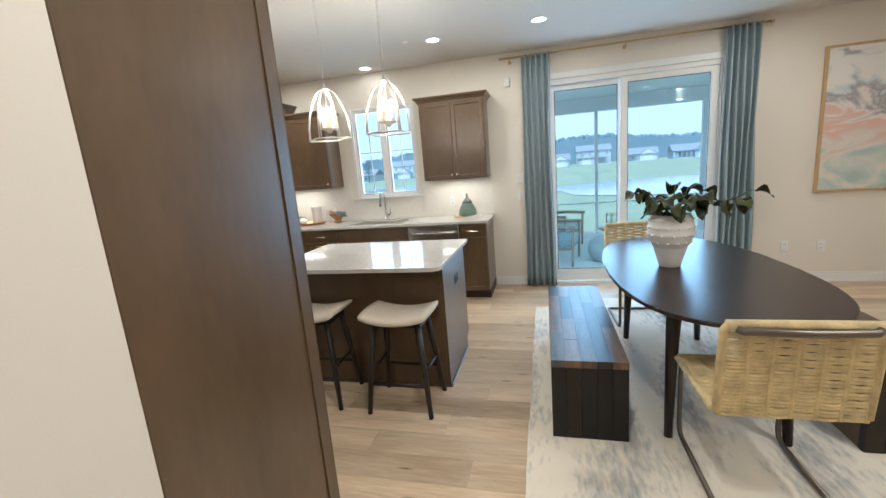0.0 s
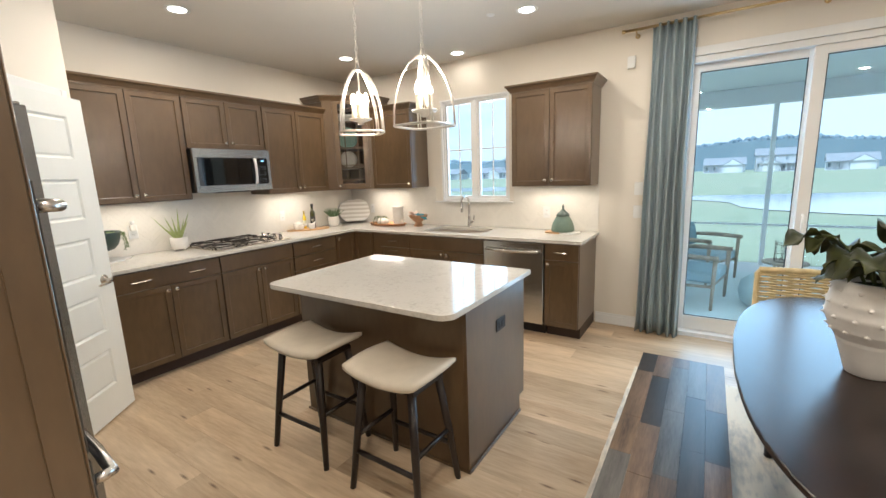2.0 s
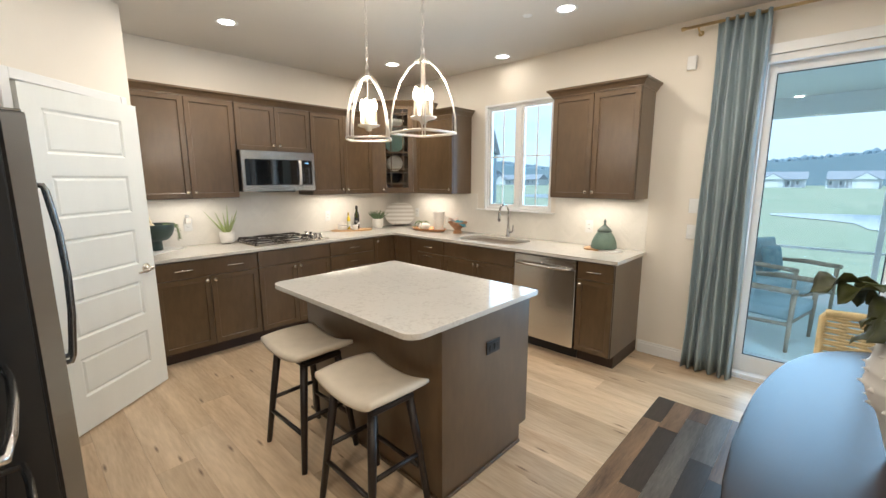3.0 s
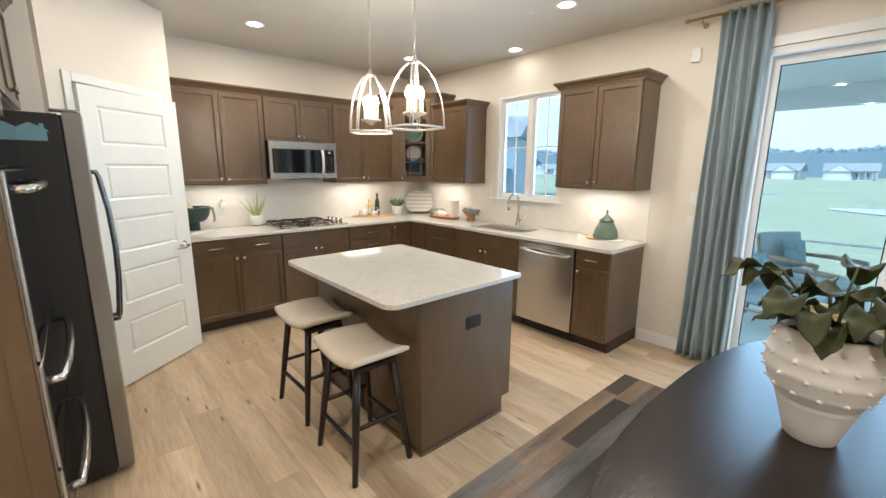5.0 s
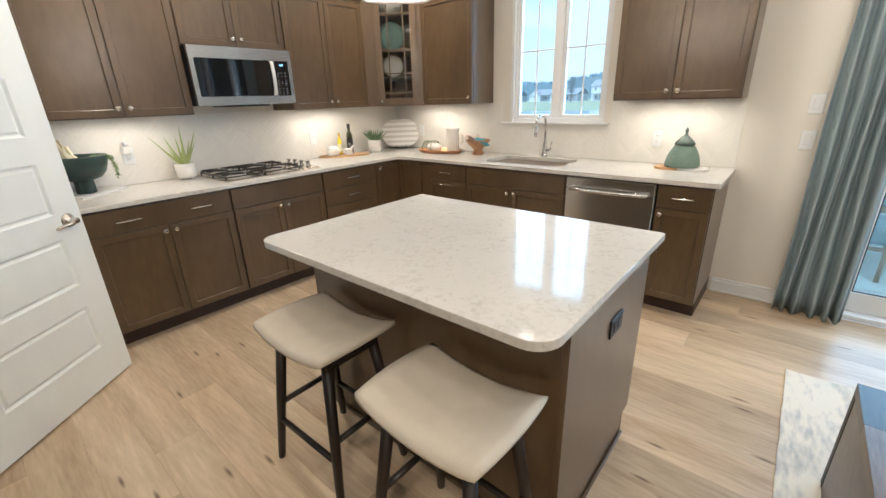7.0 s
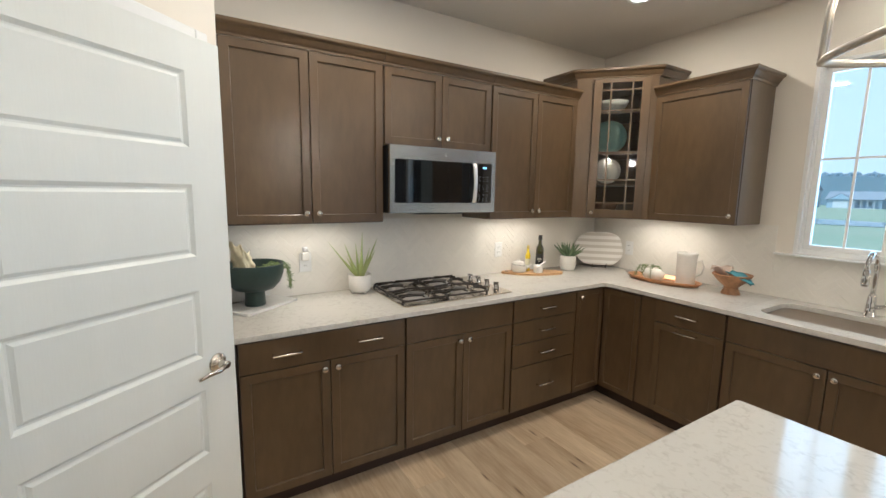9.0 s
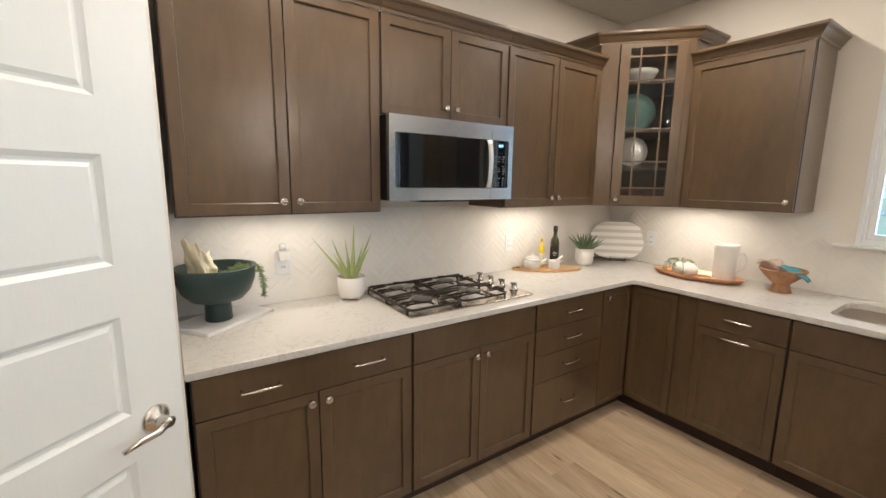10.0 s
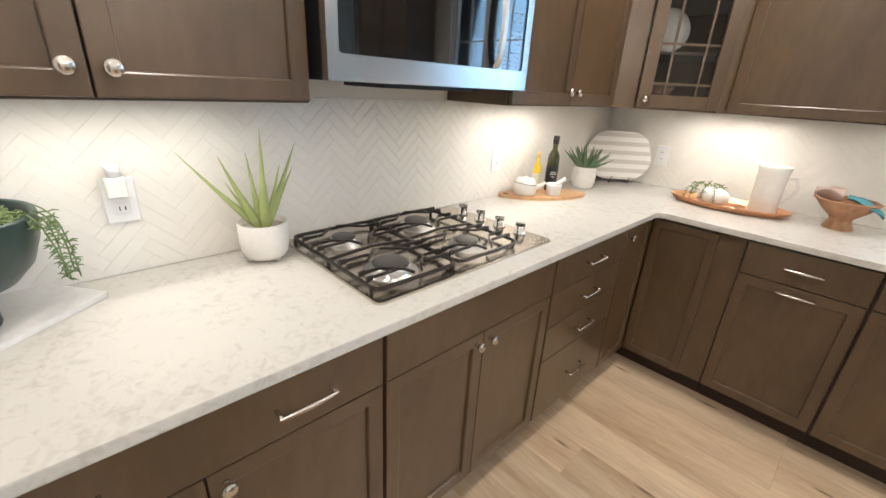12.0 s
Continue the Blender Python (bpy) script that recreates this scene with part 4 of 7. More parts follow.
f = part("drawer_front", front(OW - 0.006, 0.25, False), CAB, ov, m=pose(0.003, D, 0.112))
pull(f, OW / 2, 0.14)
crown(ov, [(-0.024, -0.1), (-0.024, D - 0.052), (OW, D - 0.052)], 2.356)
oven = thing("double_oven", pose(3.1115, -4.59, 0, 0, 0, 180), "built-in stainless double oven with arched handles", "wall oven")
part("housing", blk(0.022, OW - 0.022, D + 0.001, -0.035, 0.375, 1.715), BLACK, oven)
def oven_door(z0, z1, hz):
    o = part("door", blk(0.012, OW - 0.012, D - 0.055, D - 0.001, z0, z1, 0.004), STEELH, oven)
    part("glass_front", blk(0.016, OW - 0.016, D - 0.058, D - 0.0555, z0 + 0.006, z1 - 0.006), BLACKGLASS, o)
    pts = [(0.030, D - 0.056, hz), (0.033, D - 0.093, hz), (0.16, D - 0.105, hz), (OW / 2, D - 0.111, hz), (OW - 0.16, D - 0.105, hz), (OW - 0.033, D - 0.093, hz), (OW - 0.030, D - 0.056, hz)]
    part("handle", tube(pts, 0.013, 10), STEELH, o, "arched stainless handle", True)
oven_door(0.38, 0.575, 0.50)
oven_door(0.585, 0.945, 0.885)
oven_door(0.955, 1.535, 1.480)
part("control_panel", blk(0.012, OW - 0.012, D - 0.045, D - 0.001, 1.542, 1.71, 0.004), BLACKGLASS, oven)

oc = thing("fridge_top_cabinet", pose(2.3455, -4.59, 0, 0, 0, 180), "brown cabinet above the refrigerator with two shaker doors", "wall cabinet")
part("carcass", blk(0.001, 0.938, D, -0.003, 1.84, 2.36, 0.001), CAB, oc)
for i in range(2):
    f = part("door", front(0.464, 0.50), CAB, oc, m=pose(0.003 + i * 0.468, D, 1.85))
    knob(f, 0.434 if i == 0 else 0.03, 0.05)
crown(oc, [(0.0, D - TD), (0.938, D - TD)], 2.356)

fr = thing("refrigerator", pose(2.332, -4.56, 0, 0, 0, 180), "stainless side-by-side refrigerator with dark grey sides", "refrigerator")
FW, FD = 0.908, 0.775
part("cabinet", blk(0.0, FW, -FD - 0.008, 0, 0.02, 1.765, 0.004), GREYSIDE, fr)
def fridge_door(x0, x1, z0, z1):
    pts = []
    n = 8
    ol = [(x0, -FD - 0.020)] + [(x0 + (x1 - x0) * i / n, -FD - 0.082 - 0.014 * math.sin(math.pi * (x0 + (x1 - x0) * i / n) / FW)) for i in range(n + 1)] + [(x1, -FD - 0.020)]
    bm = outline_slab(ol, z0, z1, 0.006, 2)
    return part("door", bm, STEELD, fr, "stainless door panel")
d1 = fridge_door(0.0, FW / 2 - 0.002, 0.03, 1.775)
d2 = fridge_door(FW / 2 + 0.002, FW, 0.03, 1.775)
for d, x in ((d1, FW / 2 - 0.045), (d2, FW / 2 + 0.045)):
    y = -FD - 0.088
    part("handle", tube([(x, y + 0.004, 0.70), (x, y - 0.030, 0.70), (x, y - 0.040, 0.73), (x, y - 0.058, 0.92), (x, y - 0.064, 1.10), (x, y - 0.058, 1.30), (x, y - 0.036, 1.49), (x, y - 0.028, 1.515), (x, y + 0.004, 1.515)], 0.0125, 10), STEELD, d, "arched stainless handle", True)
for x in (0.05, FW - 0.05):
    part("hinge_cover", blk(x - 0.03, x + 0.03, -FD - 0.075, -FD + 0.02, 1.7755, 1.787, 0.004), STEEL, fr)
part("gasket", blk(0.006, FW - 0.006, -FD - 0.0195, -FD - 0.0085, 0.04, 1.76), BLACK, fr)
TAPE = surface("pale_blue_sticker", (0.25, 0.45, 0.52), 0.5)
bm = outline_slab([(-0.075, 0.0), (0.075, 0.0), (0.075, 0.055), (0.088, 0.055), (0.066, 0.075), (0.066, 0.10), (0.045, 0.10), (0.045, 0.085), (0.0, 0.105), (-0.088, 0.055), (-0.075, 0.055)], 0.0, 0.0008, 0)
part("sticker", bm, TAPE, fr, "pale blue house-shaped sticker", m=pose(-0.0004, -FD + 0.088, 1.650, 90, 0, -90) @ Matrix.Diagonal((0.70, 0.70, 1, 1)))

# ---- pendants and downlights ----
GLOW = surface("lamp_glow", (1.0, 0.84, 0.62), 0.4, emit=9.0)
LENS = surface("downlight_lens", (1.0, 0.93, 0.82), 0.4, emit=7.0)
PNICK = surface("brushed_pendant_nickel", (0.80, 0.76, 0.70), 0.30, 0.9, vary=0.04)


def pendant():
    o = thing("pendant_light", None, "brushed nickel open cage pendant lamp on chain", "pendant light", "pendants over the island")
    h, z0 = 0.42, 0.0
    ring = [(0.15 * math.cos(a), 0.15 * math.sin(a), 0.0) for a in [math.pi / 2 * k for k in range(4)]]
    loop = []
    for k in range(32):
        a = math.pi / 2 * (k / 8)
        q = abs(math.sin(2 * a))
        loop.append((0.15 * (1 - 0.20 * q) * math.cos(a), 0.15 * (1 - 0.20 * q) * math.sin(a), 0.0))
    part("bottom_ring", tube(loop, 0.0068, 8, closed=True), PNICK, o, smooth=True)
    for x, y, z in ring:
        pts = [(x, y, 0), (x * 0.98, y * 0.98, 0.08), (x * 0.89, y * 0.89, 0.165), (x * 0.70, y * 0.70, 0.25), (x * 0.44, y * 0.44, 0.312), (x * 0.20, y * 0.20, 0.345)]
        bm = bmesh.new()
        for g in (-0.0065, 0.0065):
            tube([(px - y / 0.15 * g, py + x / 0.15 * g, pz) for px, py, pz in pts], 0.0042, 6, bm)
        part("rib", bm, PNICK, o, smooth=True)
    part("top_cap", lathe([(0.0, 0.338), (0.032, 0.340), (0.034, 0.348), (0.012, 0.358), (0.008, 0.383), (0.0, 0.385)], 20), PNICK, o, smooth=True)
    part("stem", tube([(0, 0, 0.06), (0, 0, 0.345)], 0.0045, 8), PNICK, o, smooth=True)
    part("candle_tray", lathe([(0.0, 0.052), (0.012, 0.045), (0.02, 0.060), (0.058, 0.072), (0.062, 0.080), (0.0, 0.078)], 24), PNICK, o, smooth=True)
    for k in range(4):
        a = math.pi / 2 * k + 0.5
        x, y = 0.036 * math.cos(a), 0.036 * math.sin(a)
        part("candle_sleeve", lathe([(0.0125, 0.0), (0.0125, 0.075), (0.0, 0.076)], 12), surface("candle_cream", (0.85, 0.75, 0.58), 0.5, emit=0.0), o, smooth=True, m=pose(x, y, 0.08))
        part("bulb", lathe([(0.0, 0.0), (0.008, 0.002), (0.0165, 0.022), (0.014, 0.042), (0.004, 0.066), (0.0, 0.07)], 12), GLOW, o, "lit candle bulb", True, pose(x, y, 0.156))
    z = 0.385
    i = 0
    top = CEIL - 1.772 - 0.03
    while z < top:
        pts = [(0.0075 * math.cos(a), 0, 0.016 + 0.018 * math.sin(a)) for a in [2 * math.pi * k / 10 for k in range(10)]]
        part("chain_link", tube(pts, 0.0019, 5, closed=True), PNICK, o, smooth=True, m=pose(0, 0, z, 0, 0, 90 * (i % 2) + 20))
        z += 0.0295
        i += 1
    part("canopy", lathe([(0.0, top - 0.002), (0.012, top), (0.055, top + 0.012), (0.062, top + 0.028), (0.0, top + 0.028)], 24), PNICK, o, smooth=True)
    return o


pe = pendant()
pe.matrix_world = pose(PENDANTS[0][0], PENDANTS[0][1], 1.772, 0, 0, 4) @ Matrix.Diagonal((1.05, 1.05, 1.0, 1.0))
copy_thing(pe, pose(PENDANTS[1][0], PENDANTS[1][1], 1.772, 0, 0, 46) @ Matrix.Diagonal((1.05, 1.05, 1.0, 1.0)))

dl = thing("downlight", pose(CANS[0][0], CANS[0][1], CEIL - 0.0005), "round white recessed downlight, lit", "downlight", "ceiling downlights")
part("trim_ring", lathe([(0.058, -0.001), (0.074, -0.0045), (0.082, -0.003), (0.084, 0.0)], 28), TRIM, dl, smooth=True)
part("lens", lathe([(0.0, -0.002), (0.058, -0.002)], 28), LENS, dl)
# The added, unseen cans get the same fixture.
for cx, cy in CANS[1:]:
    copy_thing(dl, pose(cx, cy, CEIL - 0.0005))
sp = thing("ceiling_sensor", pose(2.62, -0.95, CEIL - 0.0003), "small white round sprinkler cover on the ceiling", "sprinkler")
part("cover", lathe([(0.0, -0.006), (0.03, -0.005), (0.035, 0.0)], 20), TRIM, sp, smooth=True)

# ---- bar stools ----
BOUCLE = surface("cream_upholstery", (0.66, 0.59, 0.48), 0.8, vary=0.05, scale=10, bump=0.25, fine=350)
DKWOOD = surface("espresso_wood", (0.022, 0.015, 0.012), 0.38, vary=0.25, scale=4, stretch=(4, 4, 0.4), bump=0.05)


def stool():
    o = thing("bar_stool", None, "backless counter stool, cream saddle seat on espresso legs", "bar stool", "stools at the island")
    bm = bmesh.new()
    w, d, n = 0.455, 0.345, 14
    top, bot = [], []
    for j in range(n + 1):
        for i in range(n + 1):
            u, v = i / n * 2 - 1, j / n * 2 - 1
            x, y = u * w / 2, v * d / 2
            k = 1 - 0.06 * (abs(u) ** 6) * (abs(v) ** 2)
            sad = 0.042 * abs(u) ** 2.0 - 0.006 * v * v
            edge = max(abs(u) ** 10, abs(v) ** 10)
            top.append(bm.verts.new((x * k, y * (1 - 0.05 * abs(u) ** 4), 0.632 + sad - 0.016 * edge)))
            bot.append(bm.verts.new((x * k * 0.985, y * 0.97, 0.588 + sad * 0.92 + 0.010 * edge)))
    N = n + 1
    for j in range(n):
        for i in range(n):
            a = j * N + i
            bm.faces.new((top[a], top[a + 1], top[a + N + 1], top[a + N]))
            bm.faces.new((bot[a], bot[a + N], bot[a + N + 1], bot[a + 1]))
    bd = [i for i in range(N)] + [N * (j + 1) - 1 for j in range(1, N)] + [N * N - 1 - i for i in range(1, N)] + [N * (n - j) for j in range(1, n)]
    for a, b in zip(bd, bd[1:] + bd[:1]):
        bm.faces.new((top[a], bot[a], bot[b], top[b]))
    part("seat", bm, BOUCLE, o, "cream upholstered saddle seat", True)
    bm = bmesh.new()
    box(bm, -0.17, 0.17, -0.115, 0.115, 0.565, 0.587, 0.004)
    part("seat_frame", bm, DKWOOD, o)
    feet, tops = [(-0.205, -0.165), (0.205, -0.165), (0.205, 0.165), (-0.205, 0.165)], [(-0.145, -0.10), (0.145, -0.10), (0.145, 0.10), (-0.145, 0.10)]
    for (fx, fy), (tx, ty) in zip(feet, tops):
        part("leg", tube([(fx, fy, 0.0), (fx + (tx - fx) * 0.5, fy + (ty - fy) * 0.5, 0.30), (tx, ty, 0.585)], [0.0145, 0.0190, 0.0205], 10), DKWOOD, o, smooth=True)
    def at(i, z):
        t = z / 0.585
        return (feet[i][0] + (tops[i][0] - feet[i][0]) * t, feet[i][1] + (tops[i][1] - feet[i][1]) * t, z)
    for a, b, z in ((0, 1, 0.20), (3, 2, 0.20), (0, 3, 0.28), (1, 2, 0.28)):
        part("stretcher", tube([at(a, z), at(b, z)], 0.0120, 8), DKWOOD, o, smooth=True)
    return o


st = stool()
st.matrix_world = pose(2.355, -2.715, 0, 0, 0, 1)
copy_thing(st, pose(2.985, -2.735, 0, 0, 0, -1))

# ---- rug ----
RUGM = surface("faded_rug", (0.80, 0.74, 0.63), 0.95, second=(0.36, 0.37, 0.37), scale=3.4, stretch=(1, 0.30, 1), bump=0.8, fine=40)
RUGM.node_tree.nodes["Map Range"].inputs["From Min"].default_value = 0.73
RUGM.node_tree.nodes["Map Range"].inputs["From Max"].default_value = 0.96
rug = thing("area_rug", None, "faded cream and grey woven rug under the table", "rug")
bm = bmesh.new()
rng = random.Random(4)
RX0, RX1, RY0, RY1 = 3.775, 5.85, -3.98, -0.88
ol = [(RX0 + rng.uniform(-0.003, 0.003), RY0 + (RY1 - RY0) * i / 40) for i in range(41)] + [(RX1 + rng.uniform(-0.003, 0.003), RY1 - (RY1 - RY0) * i / 40) for i in range(41)]
part("rug_body", outline_slab(list(reversed(ol)), 0.0005, 0.009, 0.003), RUGM, rug)

# ---- dining table ----
RG = 0.0095
tb = thing("dining_table", pose(4.82, -2.165, RG), "dark walnut dining table with rounded organic top", "dining table")
TOPM = surface("dark_walnut_top", (0.030, 0.019, 0.016), 0.26, vary=0.35, scale=2.2, stretch=(5, 0.5, 1), bump=0.06, fine=45)
ol = []
for i in range(72):
    a = 2 * math.pi * i / 72
    c, s = math.cos(a), math.sin(a)
    e = 2 / 2.7
    x = math.copysign(abs(c) ** e, c)
    y = math.copysign(abs(s) ** e, s)
    hw = 0.528 - 0.045 * y * (1 if y > 0 else 0.35)
    ol.append((hw * x - 0.012 * y, 1.045 * y + 0.02 * x))
bm = outline_slab(ol, 0.722, 0.745, 0.008, 3)
part("tabletop", bm, TOPM, tb, "rounded dark walnut top")
part("apron", outline_slab([(x * 0.60, y * 0.72) for x, y in ol][::2], 0.665, 0.7215, 0.0), DKWOOD, tb)
for x, y, dx, dy in ((-0.318, -0.75, 0.05, 0.10), (0.225, -0.75, -0.05, 0.10), (-0.30, 0.53, 0.05, -0.06), (0.225, 0.53, -0.05, -0.06)):
    part("leg", tube([(x, y, 0), (x + dx * 0.25, y + dy * 0.25, 0.40), (x + dx * 0.45, y + dy * 0.45, 0.62), (x + dx, y + dy, 0.70)], [0.021, 0.029, 0.036, 0.045], 12), DKWOOD, tb, smooth=True)

# ---- block benches ----
def bench(m, seed):
    rng = random.Random(seed)
    o = thing("bench", m, "reclaimed wood block bench with waterfall ends on the rug", "bench", "benches at the table")
    w, l, h = 0.387, 1.345, 0.452
    mats = [surface("reclaimed_plank_" + n, c, 0.30, vary=0.38, scale=3, stretch=(7, 0.7, 1), bump=0.10, fine=30) for n, c in
            (("umber", (0.130, 0.080, 0.046)), ("slate", (0.105, 0.098, 0.088)), ("ash", (0.25, 0.205, 0.150)), ("ebony", (0.030, 0.023, 0.018)), ("walnut", (0.165, 0.105, 0.062)))]
    n = 5
    pw = w / n
    for i in range(n):
        y = 0.0
        while y < l - 0.01:
            ln = min(l - y, rng.uniform(0.25, 0.62))
            if l - y - ln < 0.12:
                ln = l - y
            mt = rng.choice(mats)
            part("plank", blk(i * pw + 0.0001, (i + 1) * pw - 0.0001, y + 0.0001, y + ln - 0.0001, h - 0.040, h + rng.uniform(-0.0006, 0.0004), 0.0005), mt, o)
            y += ln
        for y0, y1 in ((0.001, 0.040), (l - 0.040, l - 0.001)):
            # Upright end planks, much darker than the planks on top.
            mt = rng.choice((surface("end_plank_black", (0.007, 0.006, 0.005), 0.5, vary=0.3, bump=0.2), surface("end_plank_brown", (0.017, 0.012, 0.008), 0.5, vary=0.3, bump=0.2)))
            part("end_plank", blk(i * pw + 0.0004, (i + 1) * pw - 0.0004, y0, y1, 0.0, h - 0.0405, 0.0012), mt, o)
    for x0, x1 in ((0.002, 0.030), (w - 0.030, w - 0.002)):
        part("side_board", blk(x0, x1, 0.041, l - 0.041, 0.0, h - 0.0405, 0.001), mats[0], o)
    return o


bench(pose(3.908, -2.995, RG), 7)
bench(pose(5.345, -2.935, RG), 11)

# ---- woven cantilever chairs ----
ROPE = surface("natural_rope", (0.68, 0.55, 0.30), 0.85, vary=0.20, scale=18, bump=0.8, fine=260)
GUN = surface("gunmetal_tube", (0.17, 0.15, 0.13), 0.34, 0.9, vary=0.05)


def woven(w, h, columns=6, bend=0.0):
    """Rope wound across a frame: rows that bulge together over flat upright ribs and part in short slits between them."""
    bm = bmesh.new()
    rows = int(h / 0.0160)
    n = columns * 6
    for r in range(rows):
        z = (r + 0.5) * h / rows
        pts, rad = [], []
        for i in range(n + 1):
            u = i / n
            c = math.cos(u * columns * 2 * math.pi)
            lean = 0.0026 * (1 - c) / 2 * (1 if (r + int(u * columns + 0.001)) % 2 else -1)
            pts.append(((u - 0.5) * w, 0.0030 * c + bend * (4 * (u - 0.5) ** 2), z + lean))
            rad.append(0.0071 + 0.0024 * ((1 + c) / 2) ** 2)
        tube(pts, rad, 6, bm)
    for k in range(columns + 1):
        x = (k / columns - 0.5) * (w - 0.02)
        box(bm, x - 0.008, x + 0.008, -0.0065, 0.0065, 0.002, h - 0.002, 0.003)
    return bm


def chair():
    o = thing("dining_chair", None, "woven natural rope cantilever chair with gunmetal tube frame", "dining chair", "rope chairs at the table")
    w = 0.50
    part("back_weave", woven(w, 0.385), ROPE, o, "woven rope back", True, pose(0, -0.245, 0.445, 5))
    part("seat_weave", woven(w, 0.47), ROPE, o, "woven rope seat", True, pose(0, 0.235, 0.448, 90))
    for s in (-1, 1):
        part("edge_binding", tube([(s * w / 2, 0.24, 0.450), (s * w / 2, -0.20, 0.447), (s * w / 2, -0.245, 0.465), (s * w / 2, -0.275, 0.815), (s * (w / 2 - 0.015), -0.278, 0.835)], 0.0145, 8), ROPE, o, smooth=True)
    part("top_roll", tube([(-w / 2 + 0.01, -0.280, 0.838), (0, -0.290, 0.842), (w / 2 - 0.01, -0.280, 0.838)], 0.020, 10), ROPE, o, smooth=True)
    part("grab_rail", tube([(-w / 2 + 0.035, -0.302, 0.832), (-w / 2 + 0.05, -0.312, 0.826), (0, -0.322, 0.824), (w / 2 - 0.05, -0.312, 0.826), (w / 2 - 0.035, -0.302, 0.832)], 0.0155, 10), GUN, o, smooth=True)
    part("front_roll", tube([(-w / 2, 0.245, 0.452), (w / 2, 0.245, 0.452)], 0.018, 8), ROPE, o, smooth=True)
    fw = w / 2 - 0.025
    for s in (-1, 1):
        pts = [(s * fw, -0.20, 0.435), (s * fw, 0.20, 0.432), (s * fw, 0.245, 0.42), (s * fw, 0.262, 0.38), (s * fw, 0.262, 0.07), (s * fw, 0.25, 0.03), (s * fw, 0.21, 0.0125), (s * fw, -0.24, 0.0125)]
        part("side_frame", tube(pts, 0.012, 10), GUN, o, smooth=True)
    part("rear_bar", tube([(-fw, -0.243, 0.0125), (fw, -0.243, 0.0125)], 0.012, 10), GUN, o, smooth=True)
    part("front_bar", tube([(-fw, 0.19, 0.418), (fw, 0.19, 0.418)], 0.009, 8), GUN, o, smooth=True)
    return o


ch = chair()
ch.matrix_world = pose(4.785, -3.155, RG, 0, 0, 0)
copy_thing(ch, pose(4.72, -1.185, RG, 0, 0, 182))

# ---- painting ----
pic = thing("framed_painting", pose(6.60, -0.002, 0.96), "large abstract painting in pale pink, white and blue-grey", "painting")
PW2, PH2 = 1.06, 1.41
frame_box(pic, "picture_frame", 0, PW2, 0, PH2, -0.040, -0.0005, 0.022, surface("oak_frame", (0.55, 0.38, 0.20), 0.5, vary=0.1, stretch=(6, 6, 1)))
cm = bpy.data.materials.new("abstract_canvas")
cm.use_nodes = True
n, l = cm.node_tree.nodes, cm.node_tree.links
tc, mp, nz, rp = n.new("ShaderNodeTexCoord"), n.new("ShaderNodeMapping"), n.new("ShaderNodeTexNoise"), n.new("ShaderNodeValToRGB")
mp.inputs["Scale"].default_value = (1.1, 1, 2.4)
nz.inputs["Scale"].default_value, nz.inputs["Detail"].default_value, nz.inputs["Distortion"].default_value = 1.4, 6, 1.6
l.new(tc.outputs["Object"], mp.inputs["Vector"])
l.new(mp.outputs["Vector"], nz.inputs["Vector"])
sz, ma = n.new("ShaderNodeSeparateXYZ"), n.new("ShaderNodeMath")
l.new(tc.outputs["Object"], sz.inputs[0])
ma.operation = "MULTIPLY_ADD"
ma.inputs[1].default_value = 0.45
l.new(sz.outputs["Z"], ma.inputs[0])
l.new(nz.outputs["Fac"], ma.inputs[2])
mr = n.new("ShaderNodeMapRange")
mr.inputs["From Min"].default_value, mr.inputs["From Max"].default_value = 0.35, 1.25
l.new(ma.outputs[0], mr.inputs["Value"])
l.new(mr.outputs[0], rp.inputs["Fac"])
cr = rp.color_ramp
cr.elements[0].position, cr.elements[0].color = 0.10, (0.42, 0.52, 0.50, 1)
cr.elements[1].position, cr.elements[1].color = 0.90, (0.80, 0.79, 0.76, 1)
for p_, c in ((0.22, (0.56, 0.62, 0.58, 1)), (0.32, (0.74, 0.68, 0.60, 1)), (0.45, (0.70, 0.56, 0.50, 1)), (0.52, (0.74, 0.48, 0.40, 1)), (0.58, (0.78, 0.74, 0.70, 1)), (0.66, (0.36, 0.34, 0.36, 1)), (0.72, (0.60, 0.66, 0.68, 1)), (0.78, (0.80, 0.77, 0.72, 1))):
    e = cr.elements.new(p_)
    e.color = c
l.new(rp.outputs["Color"], n["Principled BSDF"].inputs["Base Color"])
n["Principled BSDF"].inputs["Roughness"].default_value = 0.7
part("canvas", blk(0.0225, PW2 - 0.0225, -0.030, -0.002, 0.0225, PH2 - 0.0225), cm, pic)

# ---- wall plates ----
outlet(pose(0.0095, -2.635, 1.115, 0, 0, 90))
outlet(pose(0.0095, -1.145, 1.105, 0, 0, 90))
outlet(pose(0.385, -0.0095, 1.100))
outlet(pose(2.775, -0.0095, 1.095))
outlet(pose(3.625, 0, 1.115), name="light_switch", switch=True, gang=1, label="white rocker switch plate on the painted wall")
outlet(pose(3.625, 0, 1.325), name="light_switch", switch=True, gang=1, label="white rocker switch plate on the painted wall")
outlet(pose(6.39, 0, 0.395), label="white wall outlet plate near the baseboard")
outlet(pose(6.72, 0, 0.395), label="white wall outlet plate near the baseboard")
al = thing("door_chime", pose(3.52, -0.0005, 2.42), "small white alarm sensor high on the wall", "alarm sensor")
part("body", blk(-0.032, 0.032, -0.03, 0, -0.05, 0.05, 0.008, 2), TRIM, al)

